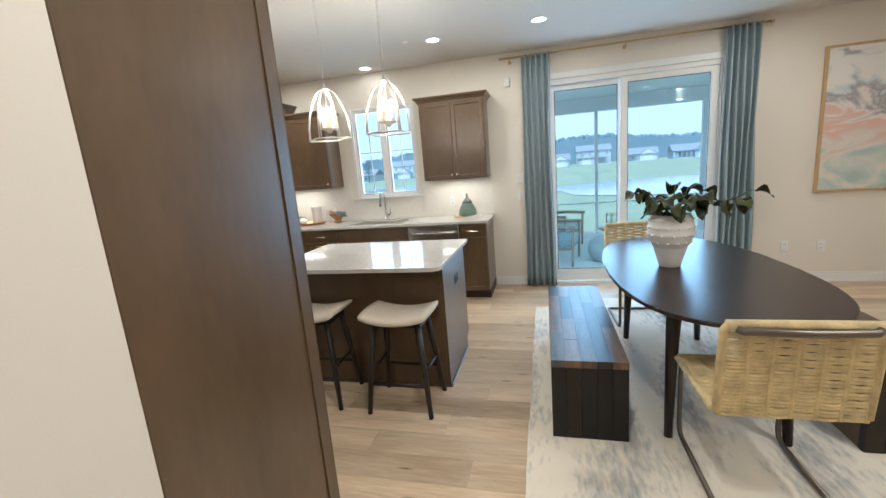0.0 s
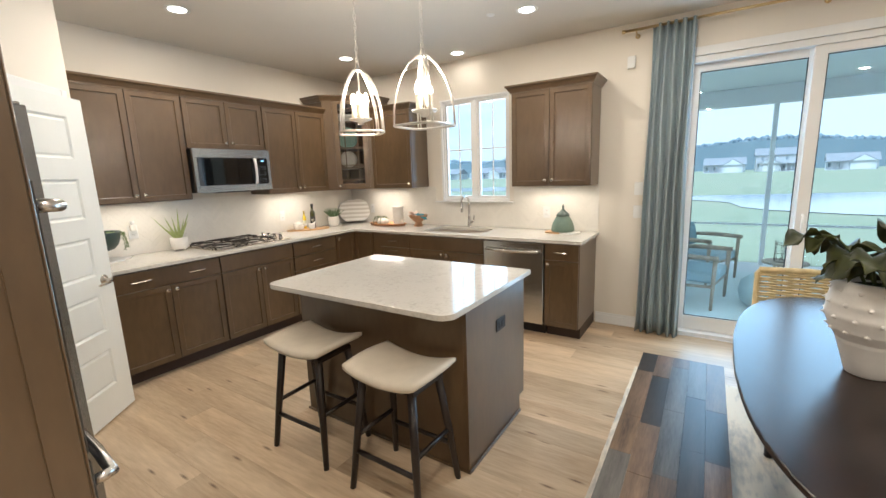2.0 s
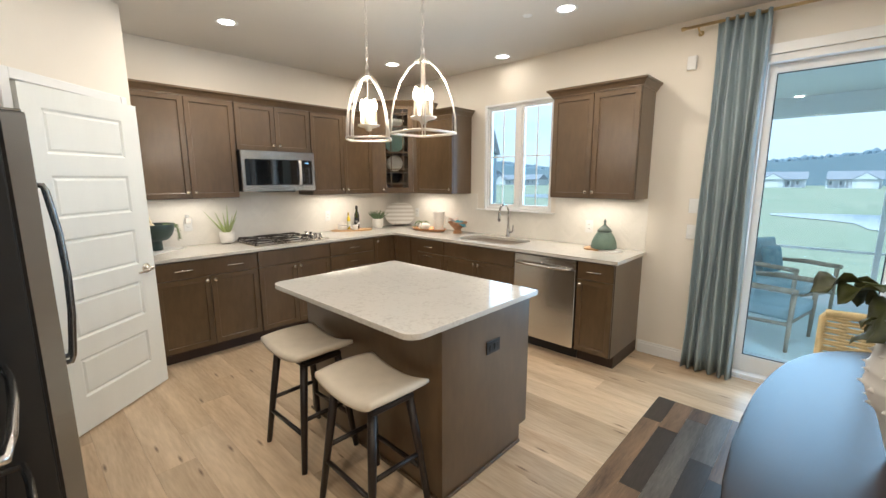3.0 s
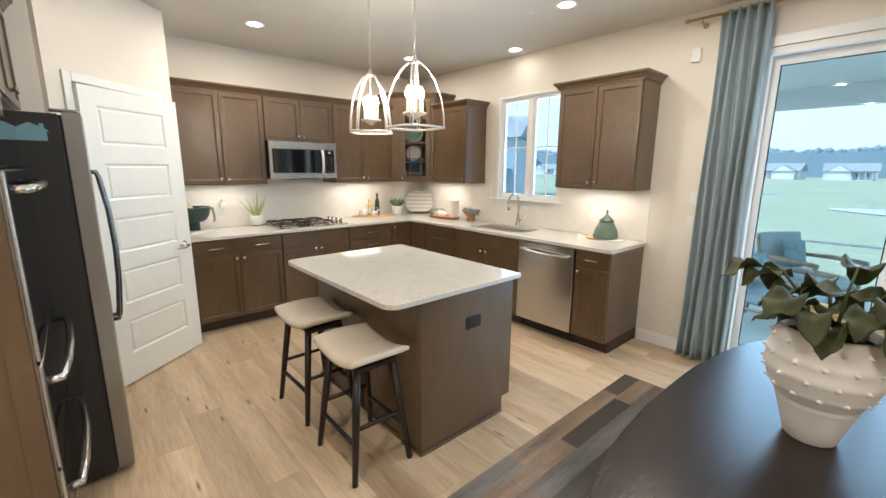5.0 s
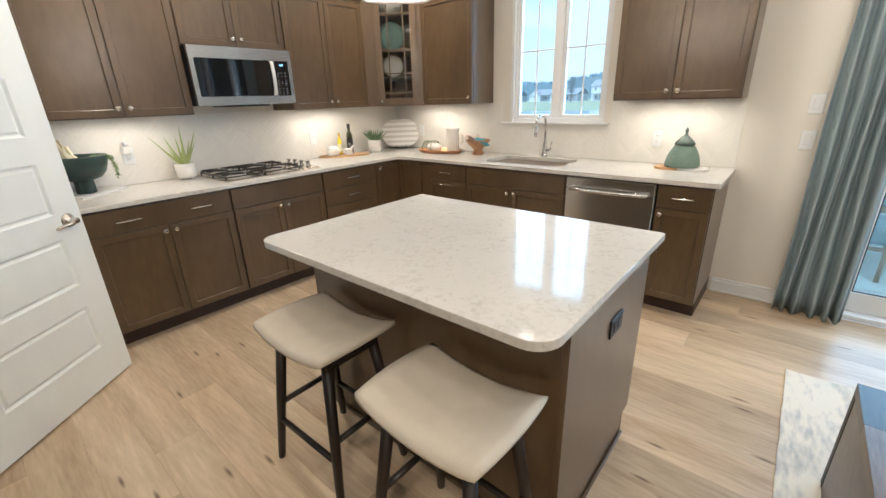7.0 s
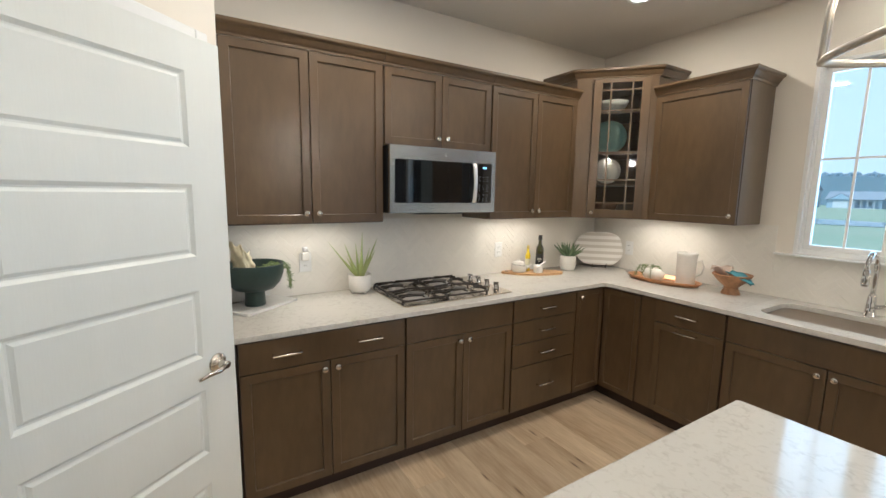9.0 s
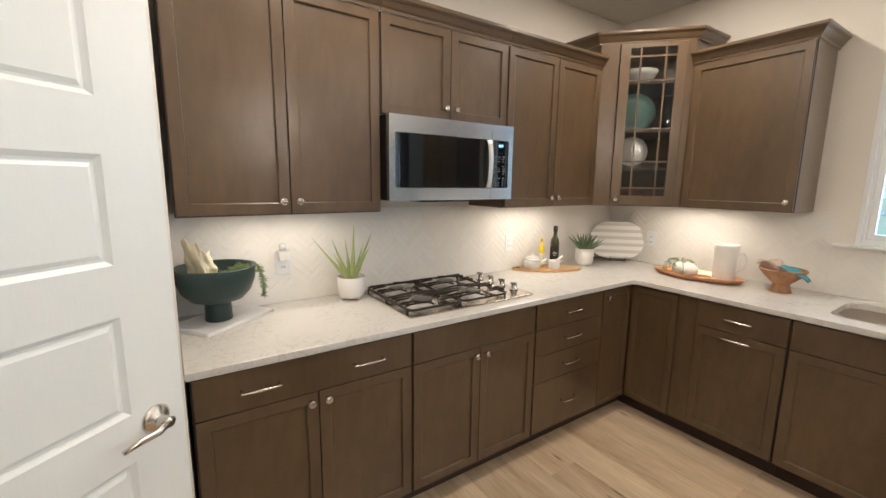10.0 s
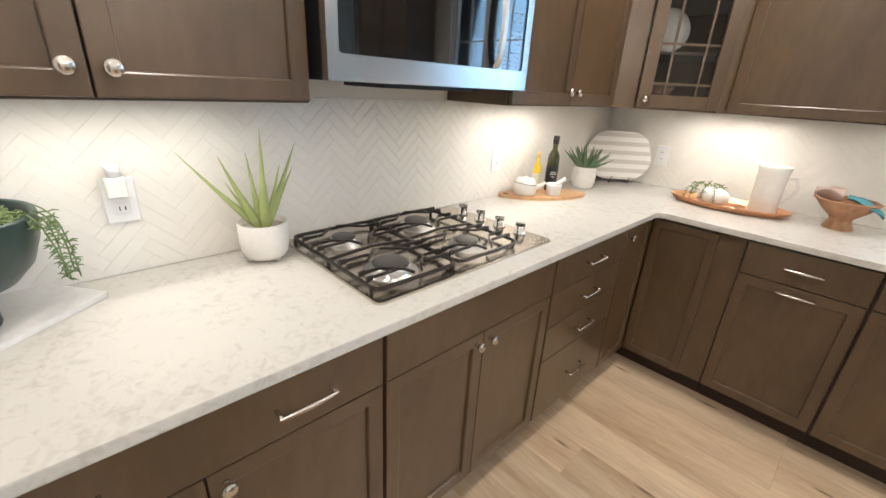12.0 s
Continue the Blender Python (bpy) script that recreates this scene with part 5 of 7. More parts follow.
# ---- plants ----
LEAF = surface("dark_green_leaf", (0.011, 0.015, 0.010), 0.5, second=(0.085, 0.095, 0.022), scale=9, fine=24, bump=0.3)
ALOE = surface("aloe_green", (0.46, 0.50, 0.19), 0.45, second=(0.28, 0.36, 0.13), scale=12, bump=0.15)
AGAVE = surface("agave_green", (0.20, 0.28, 0.15), 0.5, second=(0.10, 0.16, 0.08), scale=12, bump=0.1)
STEMM = surface("green_stem", (0.07, 0.09, 0.03), 0.6)
FERN = surface("trailing_green", (0.20, 0.26, 0.09), 0.55, second=(0.09, 0.14, 0.05), scale=20)


def leaf(base, way, length, width, droop=0.3, curl=0.15, seed=0, n=9, fold=0.25, thick=0.0009):
    """A curved leaf blade with thickness, folded along its midrib, its rim waved."""
    rng = random.Random(seed)
    d = Vector(way).normalized()
    side = d.cross(Vector((0, 0, 1)))
    side = side.normalized() if side.length > 0.05 else Vector((1, 0, 0))
    tw = rng.uniform(-0.5, 0.5)
    p = Vector(base)
    bm = bmesh.new()
    tops, bots = [], []
    a, b = rng.uniform(0, 6), rng.uniform(0, 6)
    for i in range(n + 1):
        t = i / n
        w = width * (math.sin(math.pi * min(1, t ** 0.75)) ** 0.8 if 0 < t < 1 else 0.02)
        nrm = side.cross(d).normalized()
        s2 = (side * math.cos(tw * t) + nrm * math.sin(tw * t)).normalized()
        n2 = s2.cross(d).normalized()
        row, rb = [], []
        for k in range(-2, 3):
            u = k / 2
            off = n2 * (fold * abs(u) * w * 0.5 + curl * w * 0.35 * math.sin(8 * t + (a if k > 0 else b)) * abs(u))
            q = p + s2 * (u * w * 0.5) + off
            row.append(bm.verts.new(q))
            rb.append(bm.verts.new(q - n2 * thick))
        tops.append(row)
        bots.append(rb)
        d = (d + Vector((0, 0, -droop / n))).normalized()
        p = p + d * (length / n)
    for r, s, rb, sb in zip(tops, tops[1:], bots, bots[1:]):
        for k in range(4):
            bm.faces.new((r[k], r[k + 1], s[k + 1], s[k]))
            bm.faces.new((rb[k], sb[k], sb[k + 1], rb[k + 1]))
        bm.faces.new((r[0], s[0], sb[0], rb[0]))
        bm.faces.new((r[4], rb[4], sb[4], s[4]))
    return bm


def spike_leaf(base, way, length, width, thick, droop=-0.1, n=8):
    """A fleshy pointed leaf."""
    d = Vector(way).normalized()
    pts, rad = [], []
    p = Vector(base)
    for i in range(n + 1):
        t = i / n
        pts.append(p.copy())
        rad.append(max(0.0006, width * (1 - t) ** 0.75 * (0.75 + 0.25 * math.sin(math.pi * min(1, t * 2)))))
        d = (d + Vector((0, 0, -droop / n))).normalized()
        p += d * (length / n)
    return tube(pts, rad, 6)


VX, VY, VZ = 4.690, -2.165, RG + 0.7455
CERAM = surface("matte_white_ceramic", (0.80, 0.785, 0.76), 0.45, vary=0.03, scale=10, bump=0.12, fine=90, coat=0.1)
vase = thing("vase", pose(VX, VY, VZ), "white ceramic vase with rows of spikes on the dark table", "vase")
ROWS = (0.152, 0.196, 0.240, 0.284)
shape = [(0.118, 0.100), (0.132, 0.110), (0.175, 0.132), (0.205, 0.138), (0.245, 0.135), (0.285, 0.126), (0.310, 0.118)]


def vase_r(z):
    """The vase's radius: a rounded body with a soft ridge along each row of spikes."""
    r = shape[-1][1]
    for (z0, r0), (z1, r1) in zip(shape, shape[1:]):
        if z0 <= z <= z1:
            r = r0 + (r1 - r0) * (z - z0) / (z1 - z0)
    return r + 0.0032 * max(math.exp(-((z - q) / 0.010) ** 2) for q in ROWS) - 0.001


prof = [(0.0, 0.0), (0.060, 0.0), (0.064, 0.004), (0.080, 0.055), (0.096, 0.105), (0.099, 0.110), (0.098, 0.118)]
prof += [(vase_r(0.122 + 0.188 * k / 34), 0.122 + 0.188 * k / 34) for k in range(35)]
prof += [(0.112, 0.314), (0.108, 0.308), (0.118, 0.26), (0.118, 0.20), (0.09, 0.10), (0.0, 0.05)]
prof = [(r, z * 1.10) for r, z in prof]
part("body", lathe(prof, 56), CERAM, vase, smooth=True)
cone = None
for row, z in enumerate(ROWS):
    for k in range(13):
        a = 2 * math.pi * (k + 0.5 * (row % 2)) / 13
        m = pose(0, 0, z * 1.10, 0, 0, math.degrees(a)) @ pose(vase_r(z) - 0.0020, 0, 0, 0, 90, 0)
        if cone is None:
            cone = part("spike", lathe([(0.0105, 0.0), (0.0055, 0.004), (0.0026, 0.009), (0.0, 0.015)], 10), CERAM, vase, smooth=True, m=m)
        else:
            place("spike", cone, vase, m)
plant = thing("potted_foliage", pose(VX, VY, VZ + 0.030), "dark green leafy branches standing in the white vase", "plant")
part("soil", lathe([(0.0, 0.285), (0.108, 0.283)], 24), surface("dark_moss", (0.012, 0.016, 0.010), 0.95), plant)
rng = random.Random(12)
K = 0
branches = [((0.02, 0.0), [(0.10, -0.02, 0.36), (0.24, -0.05, 0.375), (0.33, -0.07, 0.40), (0.41, -0.09, 0.445)]),
            ((-0.03, 0.0), [(-0.08, 0.01, 0.40), (-0.13, 0.02, 0.46), (-0.17, 0.01, 0.465)]),
            ((0.01, 0.02), [(0.02, 0.02, 0.42), (0.03, 0.03, 0.50)]),
            ((0.04, 0.03), [(0.08, 0.05, 0.40), (0.12, 0.08, 0.47), (0.19, 0.09, 0.455)]),
            ((-0.02, -0.04), [(-0.05, -0.09, 0.38), (-0.07, -0.15, 0.42)]),
            ((0.0, 0.05), [(-0.02, 0.12, 0.38), (-0.04, 0.18, 0.40)]),
            ((0.03, -0.04), [(0.07, -0.08, 0.40), (0.10, -0.14, 0.44)])]
for (bx, by), pts in branches:
    full = [(bx, by, 0.27)] + pts
    part("stem", tube(full, [0.006] + [0.0045] * (len(full) - 2) + [0.003], 6), STEMM, plant, smooth=True)
    for i, p_ in enumerate(pts):
        last = i == len(pts) - 1
        px, py, pz = pts[i - 1] if i else full[0]
        dv = Vector(p_) - Vector((px, py, pz))
        for s in ((0,) if last else (-1, 1)):
            w = Vector((dv.x - s * dv.y * 1.2, dv.y + s * dv.x * 1.2, dv.z * 0.3 - (0.0 if last else 0.02)))
            if w.length < 0.03:
                w = Vector((s * 0.1, 0.05, 0))
            L = rng.uniform(0.12, 0.165)
            part("leaf", leaf(p_, w, L, L * rng.uniform(0.55, 0.68), rng.uniform(0.7, 1.9), 0.9, K, fold=0.35), LEAF, plant, smooth=True)
            K += 1
for k in range(11):
    a = 2 * math.pi * k / 11 + rng.uniform(-0.2, 0.2)
    r = rng.uniform(0.02, 0.08)
    z = rng.uniform(0.31, 0.385)
    el = rng.uniform(0.0, 0.6)
    L = rng.uniform(0.10, 0.15)
    part("leaf", leaf((r * math.cos(a), r * math.sin(a), z), (math.cos(a), math.sin(a), el), L, L * 0.56, rng.uniform(0.7, 1.9), 0.9, 100 + k, fold=0.3), LEAF, plant, smooth=True)

# ---- things on the worktop ----
Z = CT1 + 0.0005
MARBLE = surface("white_marble", (0.80, 0.78, 0.75), 0.3, second=(0.62, 0.61, 0.60), scale=5)
mb = thing("marble_board", pose(0.150, -2.935, Z, 0, 0, 37), "white marble serving board under the green footed bowl", "serving board")
part("board", outline_slab(rounded(-0.105, 0.120, -0.165, 0.190, 0.006), 0, 0.0140, 0.002), MARBLE, mb)
GREENC = surface("dark_green_glaze", (0.020, 0.041, 0.036), 0.36, vary=0.15, scale=8, coat=0.15)
bw = thing("footed_bowl", pose(0.168, -2.938, Z + 0.0145) @ Matrix.Diagonal((1, 1, 1.12, 1)), "dark green footed bowl on a white marble board", "bowl")
part("body", lathe([(0.0, 0.0), (0.051, 0.0), (0.053, 0.004), (0.050, 0.062), (0.053, 0.070), (0.100, 0.082), (0.130, 0.112), (0.148, 0.155), (0.154, 0.200), (0.151, 0.205), (0.142, 0.202), (0.136, 0.160), (0.112, 0.118), (0.08, 0.09), (0.0, 0.082)], 48), GREENC, bw, smooth=True)
CREAM = surface("cream_linen_napkin", (0.86, 0.78, 0.56), 0.9, bump=0.2, fine=300)
nk = thing("napkin", pose(0.172, -2.972, Z + 0.0145 + 0.215), "cream linen napkin tucked upright into the green bowl", "napkin")
bm = bmesh.new()
vs = []
for j in range(20):
    v = j / 19
    row = []
    for i in range(29):
        u = i / 28 - 0.5
        w = 0.125 * (1 - 0.25 * v)
        fold = 0.034 * math.sin(5 * u + 1.2) + 0.010 * math.sin(11 * u + 5 * v) * (0.3 + v) + 0.022 * noise.noise(Vector((u * 7, v * 5, 4.0)))
        row.append(bm.verts.new((fold, u * w - 0.028 * v + 0.010 * noise.noise(Vector((u * 5, v * 6, 1.0))), -0.075 + 0.195 * v - 0.090 * max(0.0, u + 0.12) * v + 0.012 * math.sin(13 * u + 1) * v)))
    vs.append(row)
for r, s in zip(vs, vs[1:]):
    for i in range(28):
        bm.faces.new((r[i], r[i + 1], s[i + 1], s[i]))
p = part("cloth", bm, CREAM, nk, smooth=True)
so = p.modifiers.new("thick", "SOLIDIFY")
so.thickness = 0.003


def trailing(name, m, seed, label, starts, length=0.14, n=9):
    rng = random.Random(seed)
    o = thing(name, m, label, "plant")
    for (x, y, z), (dx, dy, dz) in starts:
        pts = [Vector((x, y, z))]
        d = Vector((dx, dy, dz)).normalized()
        L = length * rng.uniform(0.7, 1.2)
        for i in range(n):
            pts.append(pts[-1] + d * (L / n))
            d = (d + Vector((rng.uniform(-0.12, 0.12), rng.uniform(-0.12, 0.12), -0.28 if length < 0.12 else -0.45))).normalized()
        st_ = part("stem", tube(pts, 0.0016, 5), FERN, o, smooth=True)
        bm = bmesh.new()
        for q in pts[2:]:
            for s in range(3):
                a = rng.uniform(0, 6.28)
                w = Vector((math.cos(a), math.sin(a), rng.uniform(-0.5, 0.5))).normalized()
                e = q + w * rng.uniform(0.010, 0.022)
                tube([q, (q + e) / 2 + Vector((0, 0, 0.003)), e], [0.0014, 0.0018, 0.0007], 4, bm)
        part("leafy_tuft", bm, FERN, st_, kind="stuff")
    return o


rng = random.Random(17)
starts = []
for k in range(18):
    a, r = rng.uniform(-0.6, 2.9), rng.uniform(0.01, 0.055)
    starts.append(((r * math.cos(a) + 0.01, 0.045 + r * math.sin(a), 0.195), (0.7 * math.cos(a), 0.7 * math.sin(a), 1.0)))
trailing("trailing_plant", pose(0.168, -2.938, Z + 0.0145), 3, "green trailing succulent filling the dark green bowl", starts, 0.070)
trailing("trailing_plant", pose(0.168, -2.938, Z + 0.0145), 5, "green succulent stems hanging over the bowl's rim", [((x, y, 0.232), (dx * 0.4, 0.14, -0.12)) for x, y, dx in ((0.02, 0.146, 0.0), (-0.02, 0.147, -0.15), (0.06, 0.136, 0.25), (0.04, 0.142, 0.1))], 0.150, 12)

WHITEC = surface("white_ceramic", (0.80, 0.77, 0.72), 0.35, vary=0.04, bump=0.06, coat=0.2)


def pot(o, r, h, feet=True, ribs=False):
    z0 = 0.012 if feet else 0.0
    part("pot", lathe([(0.0, z0), (r * 0.80, z0), (r * 0.92, z0 + 0.012), (r * 0.98, z0 + h * 0.35), (r, h), (r * 0.94, h), (r * 0.90, h * 0.8), (0.0, h * 0.78)], 36), WHITEC, o, smooth=True)
    if feet:
        for k in range(3):
            a = 2.1 * k + 0.4
            part("foot", lathe([(0.0, 0.0), (0.006, 0.0), (0.009, 0.014), (0.0, 0.016)], 10), WHITEC, o, smooth=True, m=pose(r * 0.68 * math.cos(a), r * 0.68 * math.sin(a), 0))
    if ribs:
        first = None
        for row in range(3):
            for k in range(16):
                m = pose(0, 0, h * (0.22 + row * 0.24), 0, 0, k * 22.5 + row * 11) @ pose(r * 0.985, 0, 0)
                if first is None:
                    first = part("relief_bar", blk(-0.001, 0.0022, -0.003, 0.003, 0, h * 0.17, 0.001), WHITEC, o, m=m)
                else:
                    place("relief_bar", first, o, m)
    part("gravel", lathe([(0.0, h * 0.86), (r * 0.91, h * 0.85)], 20), surface("pale_gravel", (0.6, 0.56, 0.5), 0.9, bump=0.8, fine=400), o)


al = thing("aloe_plant", pose(0.115, -2.328, Z), "aloe plant in small footed white ceramic pot", "plant")
pot(al, 0.070, 0.118)
for k, (az, el, L, wd) in enumerate(((-98, 50, 0.225, 0.013), (-80, 66, 0.185, 0.015), (-115, 60, 0.120, 0.011), (15, 86, 0.225, 0.017), (70, 74, 0.150, 0.014), (84, 66, 0.205, 0.016), (100, 56, 0.150, 0.013), (180, 72, 0.170, 0.014))):
    a, e = radians(az), radians(el)
    part("leaf", spike_leaf((0.012 * math.cos(a), 0.012 * math.sin(a), 0.100), (math.cos(e) * math.cos(a), math.cos(e) * math.sin(a), math.sin(e)), L * 1.26, wd, 0.004), ALOE, al, smooth=True)

WOODL = surface("olive_wood", (0.46, 0.26, 0.12), 0.42, second=(0.62, 0.40, 0.20), scale=6, stretch=(1, 5, 1), bump=0.06)
cb = thing("cutting_board", pose(0.140, -0.895, Z, 0, 0, -27), "teardrop olive wood cutting board with thumb hole by the cooktop", "cutting board")
ol = []
for i in range(40):
    a = 2 * math.pi * i / 40
    ol.append((0.100 * math.cos(a) * (1 - 0.35 * max(0, -math.sin(a)) ** 2), 0.250 * math.sin(a)))
part("board", outline_slab(ol, 0, 0.016, 0.003), WOODL, cb)
# Flat dark disc paints the shade of the hole; nothing is cut out.
part("thumb_hole", lathe([(0.0, 0.0), (0.016, 0.0), (0.016, 0.0006), (0.0, 0.0006)], 20), surface("hole_shadow_wood", (0.07, 0.04, 0.02), 0.8), cb, m=pose(0.0, -0.210, 0.0161))
ZB = Z + 0.0165
cr_ = thing("lidded_crock", pose(0.100, -1.000, ZB) @ Matrix.Diagonal((1.15, 1.15, 1.15, 1)), "white ceramic crock with lid and spoon on the cutting board", "crock")
part("body", lathe([(0.0, 0.0), (0.044, 0.0), (0.052, 0.008), (0.050, 0.045), (0.040, 0.062), (0.0, 0.062)], 28), WHITEC, cr_, smooth=True)
part("lid", lathe([(0.042, 0.0), (0.040, 0.008), (0.012, 0.014), (0.006, 0.018), (0.007, 0.024), (0.0, 0.027)], 24), WHITEC, cr_, smooth=True, m=pose(0, 0, 0.0605))
part("wire_bail", tube([(0.050 * math.cos(a), 0.050 * math.sin(a), 0.048 - 0.006 * math.sin(a)) for a in [2 * math.pi * k / 24 for k in range(24)]], 0.0013, 5, closed=True), IRON, cr_, smooth=True)
part("spout", tube([(0.035, 0.035, 0.03), (0.052, 0.052, 0.045), (0.062, 0.062, 0.058)], [0.012, 0.008, 0.006], 8), WHITEC, cr_, smooth=True)
mo = thing("mortar_and_pestle", pose(0.196, -0.884, ZB), "white marble mortar with pestle on the cutting board", "mortar")
part("mortar", lathe([(0.0, 0.0), (0.034, 0.0), (0.036, 0.006), (0.037, 0.040), (0.041, 0.056), (0.036, 0.058), (0.028, 0.040), (0.0, 0.02)], 24), MARBLE, mo, smooth=True)
part("pestle", tube([(-0.015, -0.005, 0.03), (0.01, 0.02, 0.06), (0.035, 0.045, 0.085)], [0.012, 0.008, 0.012], 10), MARBLE, mo, smooth=True)


def bottle(name, m, r, h, neck, mat, label, band, cap):
    o = thing(name, m, label, "bottle")
    b = part("glass_body", lathe([(0.0, 0.0), (r * 0.95, 0.0), (r, 0.005), (r, h * 0.58), (r * 0.9, h * 0.66), (neck, h * 0.76), (neck, h * 0.97), (neck * 1.1, h * 0.98), (0.0, h * 0.98)], 24), mat, o, smooth=True)
    part("label_band", lathe([(r + 0.0004, h * 0.16), (r + 0.0006, h * 0.17), (r + 0.0006, h * 0.47), (r + 0.0004, h * 0.48)], 24), band, o, smooth=True)
    part("cap", lathe([(0.0, h * 0.86), (neck * 1.15, h * 0.86), (neck * 1.15, h), (0.0, h)], 20), cap, o, smooth=True)
    return o


OIL = surface("yellow_oil_glass", (0.80, 0.58, 0.02), 0.08, vary=0.05, coat=1.0)
OLIVE = surface("olive_bottle_glass", (0.040, 0.040, 0.006), 0.06, vary=0.1, coat=1.0)
bottle("oil_bottle", pose(0.095, -0.905, ZB), 0.020, 0.205, 0.009, OIL, "slim bottle of yellow oil on the cutting board", surface("pale_label", (0.75, 0.72, 0.55), 0.6), surface("gold_cap", (0.55, 0.40, 0.12), 0.4, 0.6))
wb = bottle("wine_bottle", pose(0.120, -0.800, ZB), 0.031, 0.285, 0.0135, OLIVE, "olive green bottle with black label on the cutting board", BLACK, BLACK)
bm = bmesh.new()
for k, w in ((0.098, 0.026), (0.088, 0.034), (0.074, 0.018)):
    box(bm, 0.0322, 0.0328, -w / 2, w / 2, k, k + 0.005)
part("label_lines", bm, surface("label_print", (0.6, 0.58, 0.5), 0.6), wb, m=pose(0, 0, 0, 0, 0, -45))

ag = thing("agave_plant", pose(0.150, -0.500, Z) @ Matrix.Diagonal((1.1, 1.1, 1.12, 1)), "green agave in small ribbed white pot", "plant")
pot(ag, 0.060, 0.110, False, True)
for k in range(26):
    a = k * 2.4
    e = radians(20 + 60 * (k / 26))
    part("leaf", spike_leaf((0.014 * math.cos(a), 0.014 * math.sin(a), 0.10), (math.cos(e) * math.cos(a), math.cos(e) * math.sin(a), math.sin(e)), 0.145 - 0.04 * k / 26, 0.0145, 0.004, -0.2, 6), AGAVE, ag, smooth=True)

# striped oval platter on a wire easel
pl = thing("striped_platter", pose(0.200, -0.165, Z + 0.022, 0, 0, 45) @ pose(0, 0, 0, -14), "white and beige striped oval platter on a wire easel", "platter")
ol = rounded(-0.203, 0.203, 0.0, 0.292, 0.138, 10)
bm = outline_slab(ol, -0.006, 0.006, 0.004)
ps = bpy.data.materials.new("striped_glaze")
ps.use_nodes = True
n, l = ps.node_tree.nodes, ps.node_tree.links
tc, sx, mt, rp = n.new("ShaderNodeTexCoord"), n.new("ShaderNodeSeparateXYZ"), n.new("ShaderNodeMath"), n.new("ShaderNodeValToRGB")
l.new(tc.outputs["Object"], sx.inputs[0])
mt.operation = "PINGPONG"
mt.inputs[1].default_value = 0.0270
l.new(sx.outputs["Y"], mt.inputs[0])
m2 = n.new("ShaderNodeMath")
m2.operation = "DIVIDE"
m2.inputs[1].default_value = 0.0270
l.new(mt.outputs[0], m2.inputs[0])
l.new(m2.outputs[0], rp.inputs["Fac"])
rp.color_ramp.elements[0].position, rp.color_ramp.elements[0].color = 0.42, (0.60, 0.565, 0.51, 1)
rp.color_ramp.elements[1].position, rp.color_ramp.elements[1].color = 0.52, (0.80, 0.78, 0.74, 1)
l.new(rp.outputs["Color"], n["Principled BSDF"].inputs["Base Color"])
n["Principled BSDF"].inputs["Roughness"].default_value = 0.35
part("plate", bm, ps, pl, m=pose(0, 0, 0.0, 90))
ea = thing("plate_easel", pose(0.200, -0.165, Z, 0, 0, 45), "small dark wire easel holding the striped platter", "plate stand")
for s in (-0.055, 0.055):
    part("wire_leg", tube([(s, 0.055, 0.002), (s, -0.012, 0.016), (s, -0.040, 0.004), (s, -0.044, 0.030), (s + 0.006, -0.048, 0.045)], 0.0022, 6), IRON, ea, smooth=True)
part("wire_bar", tube([(-0.055, -0.030, 0.010), (0.055, -0.030, 0.010)], 0.0022, 6), IRON, ea, smooth=True)

COPPER = surface("hammered_copper", (0.62, 0.33, 0.17), 0.3, 0.85, vary=0.15, scale=20, bump=0.3, fine=90)
tr = thing("copper_tray", pose(0.828, -0.235, Z, 0, 0, 2), "oval hammered copper tray in front of the backsplash", "tray")
bm = bmesh.new()
prev = None
for k, (s, z) in enumerate(((0.0, 0.004), (0.80, 0.003), (0.88, 0.008), (0.97, 0.030), (1.0, 0.032), (1.0, 0.028), (0.90, 0.0035), (0.82, 0.0), (0.0, 0.0))):
    if s == 0:
        ring = [bm.verts.new((0, 0, z))]
    else:
        ring = [bm.verts.new((0.270 * s * math.cos(2 * math.pi * i / 40), 0.132 * s * math.sin(2 * math.pi * i / 40), z)) for i in range(40)]
    if prev:
        for i in range(40):
            j = (i + 1) % 40
            if len(prev) == 1:
                bm.faces.new((prev[0], ring[i], ring[j]))
            elif len(ring) == 1:
                bm.faces.new((prev[i], ring[0], prev[j]))
            else:
                bm.faces.new((prev[i], prev[j], ring[j], ring[i]))
    prev = ring
part("dish", bm, COPPER, tr, smooth=True)
pt = thing("pitcher", pose(0.972, -0.200, Z + 0.006) @ Matrix.Diagonal((1.1, 1.1, 1.12, 1)), "tall white frosted pitcher on the copper tray", "pitcher")
part("body", lathe([(0.0, 0.0), (0.052, 0.0), (0.056, 0.008), (0.055, 0.10), (0.058, 0.185), (0.064, 0.205), (0.060, 0.206), (0.052, 0.18), (0.050, 0.02), (0.0, 0.012)], 32), WHITEC, pt, smooth=True)
part("handle", tube([(0.053, 0, 0.155), (0.085, 0, 0.160), (0.098, 0, 0.125), (0.088, 0, 0.080), (0.054, 0, 0.055)], 0.0065, 8), WHITEC, pt, smooth=True, m=pose(0, 0, 0, 0, 0, 10))
gb = thing("white_gourd", pose(0.760, -0.245, Z + 0.006), "ribbed white ceramic gourd on the copper tray", "ornament")
bm = bmesh.new()
lathe([(0.0, 0.0), (0.045, 0.002), (0.072, 0.025), (0.072, 0.052), (0.050, 0.078), (0.015, 0.084), (0.0, 0.080)], 48, bm)
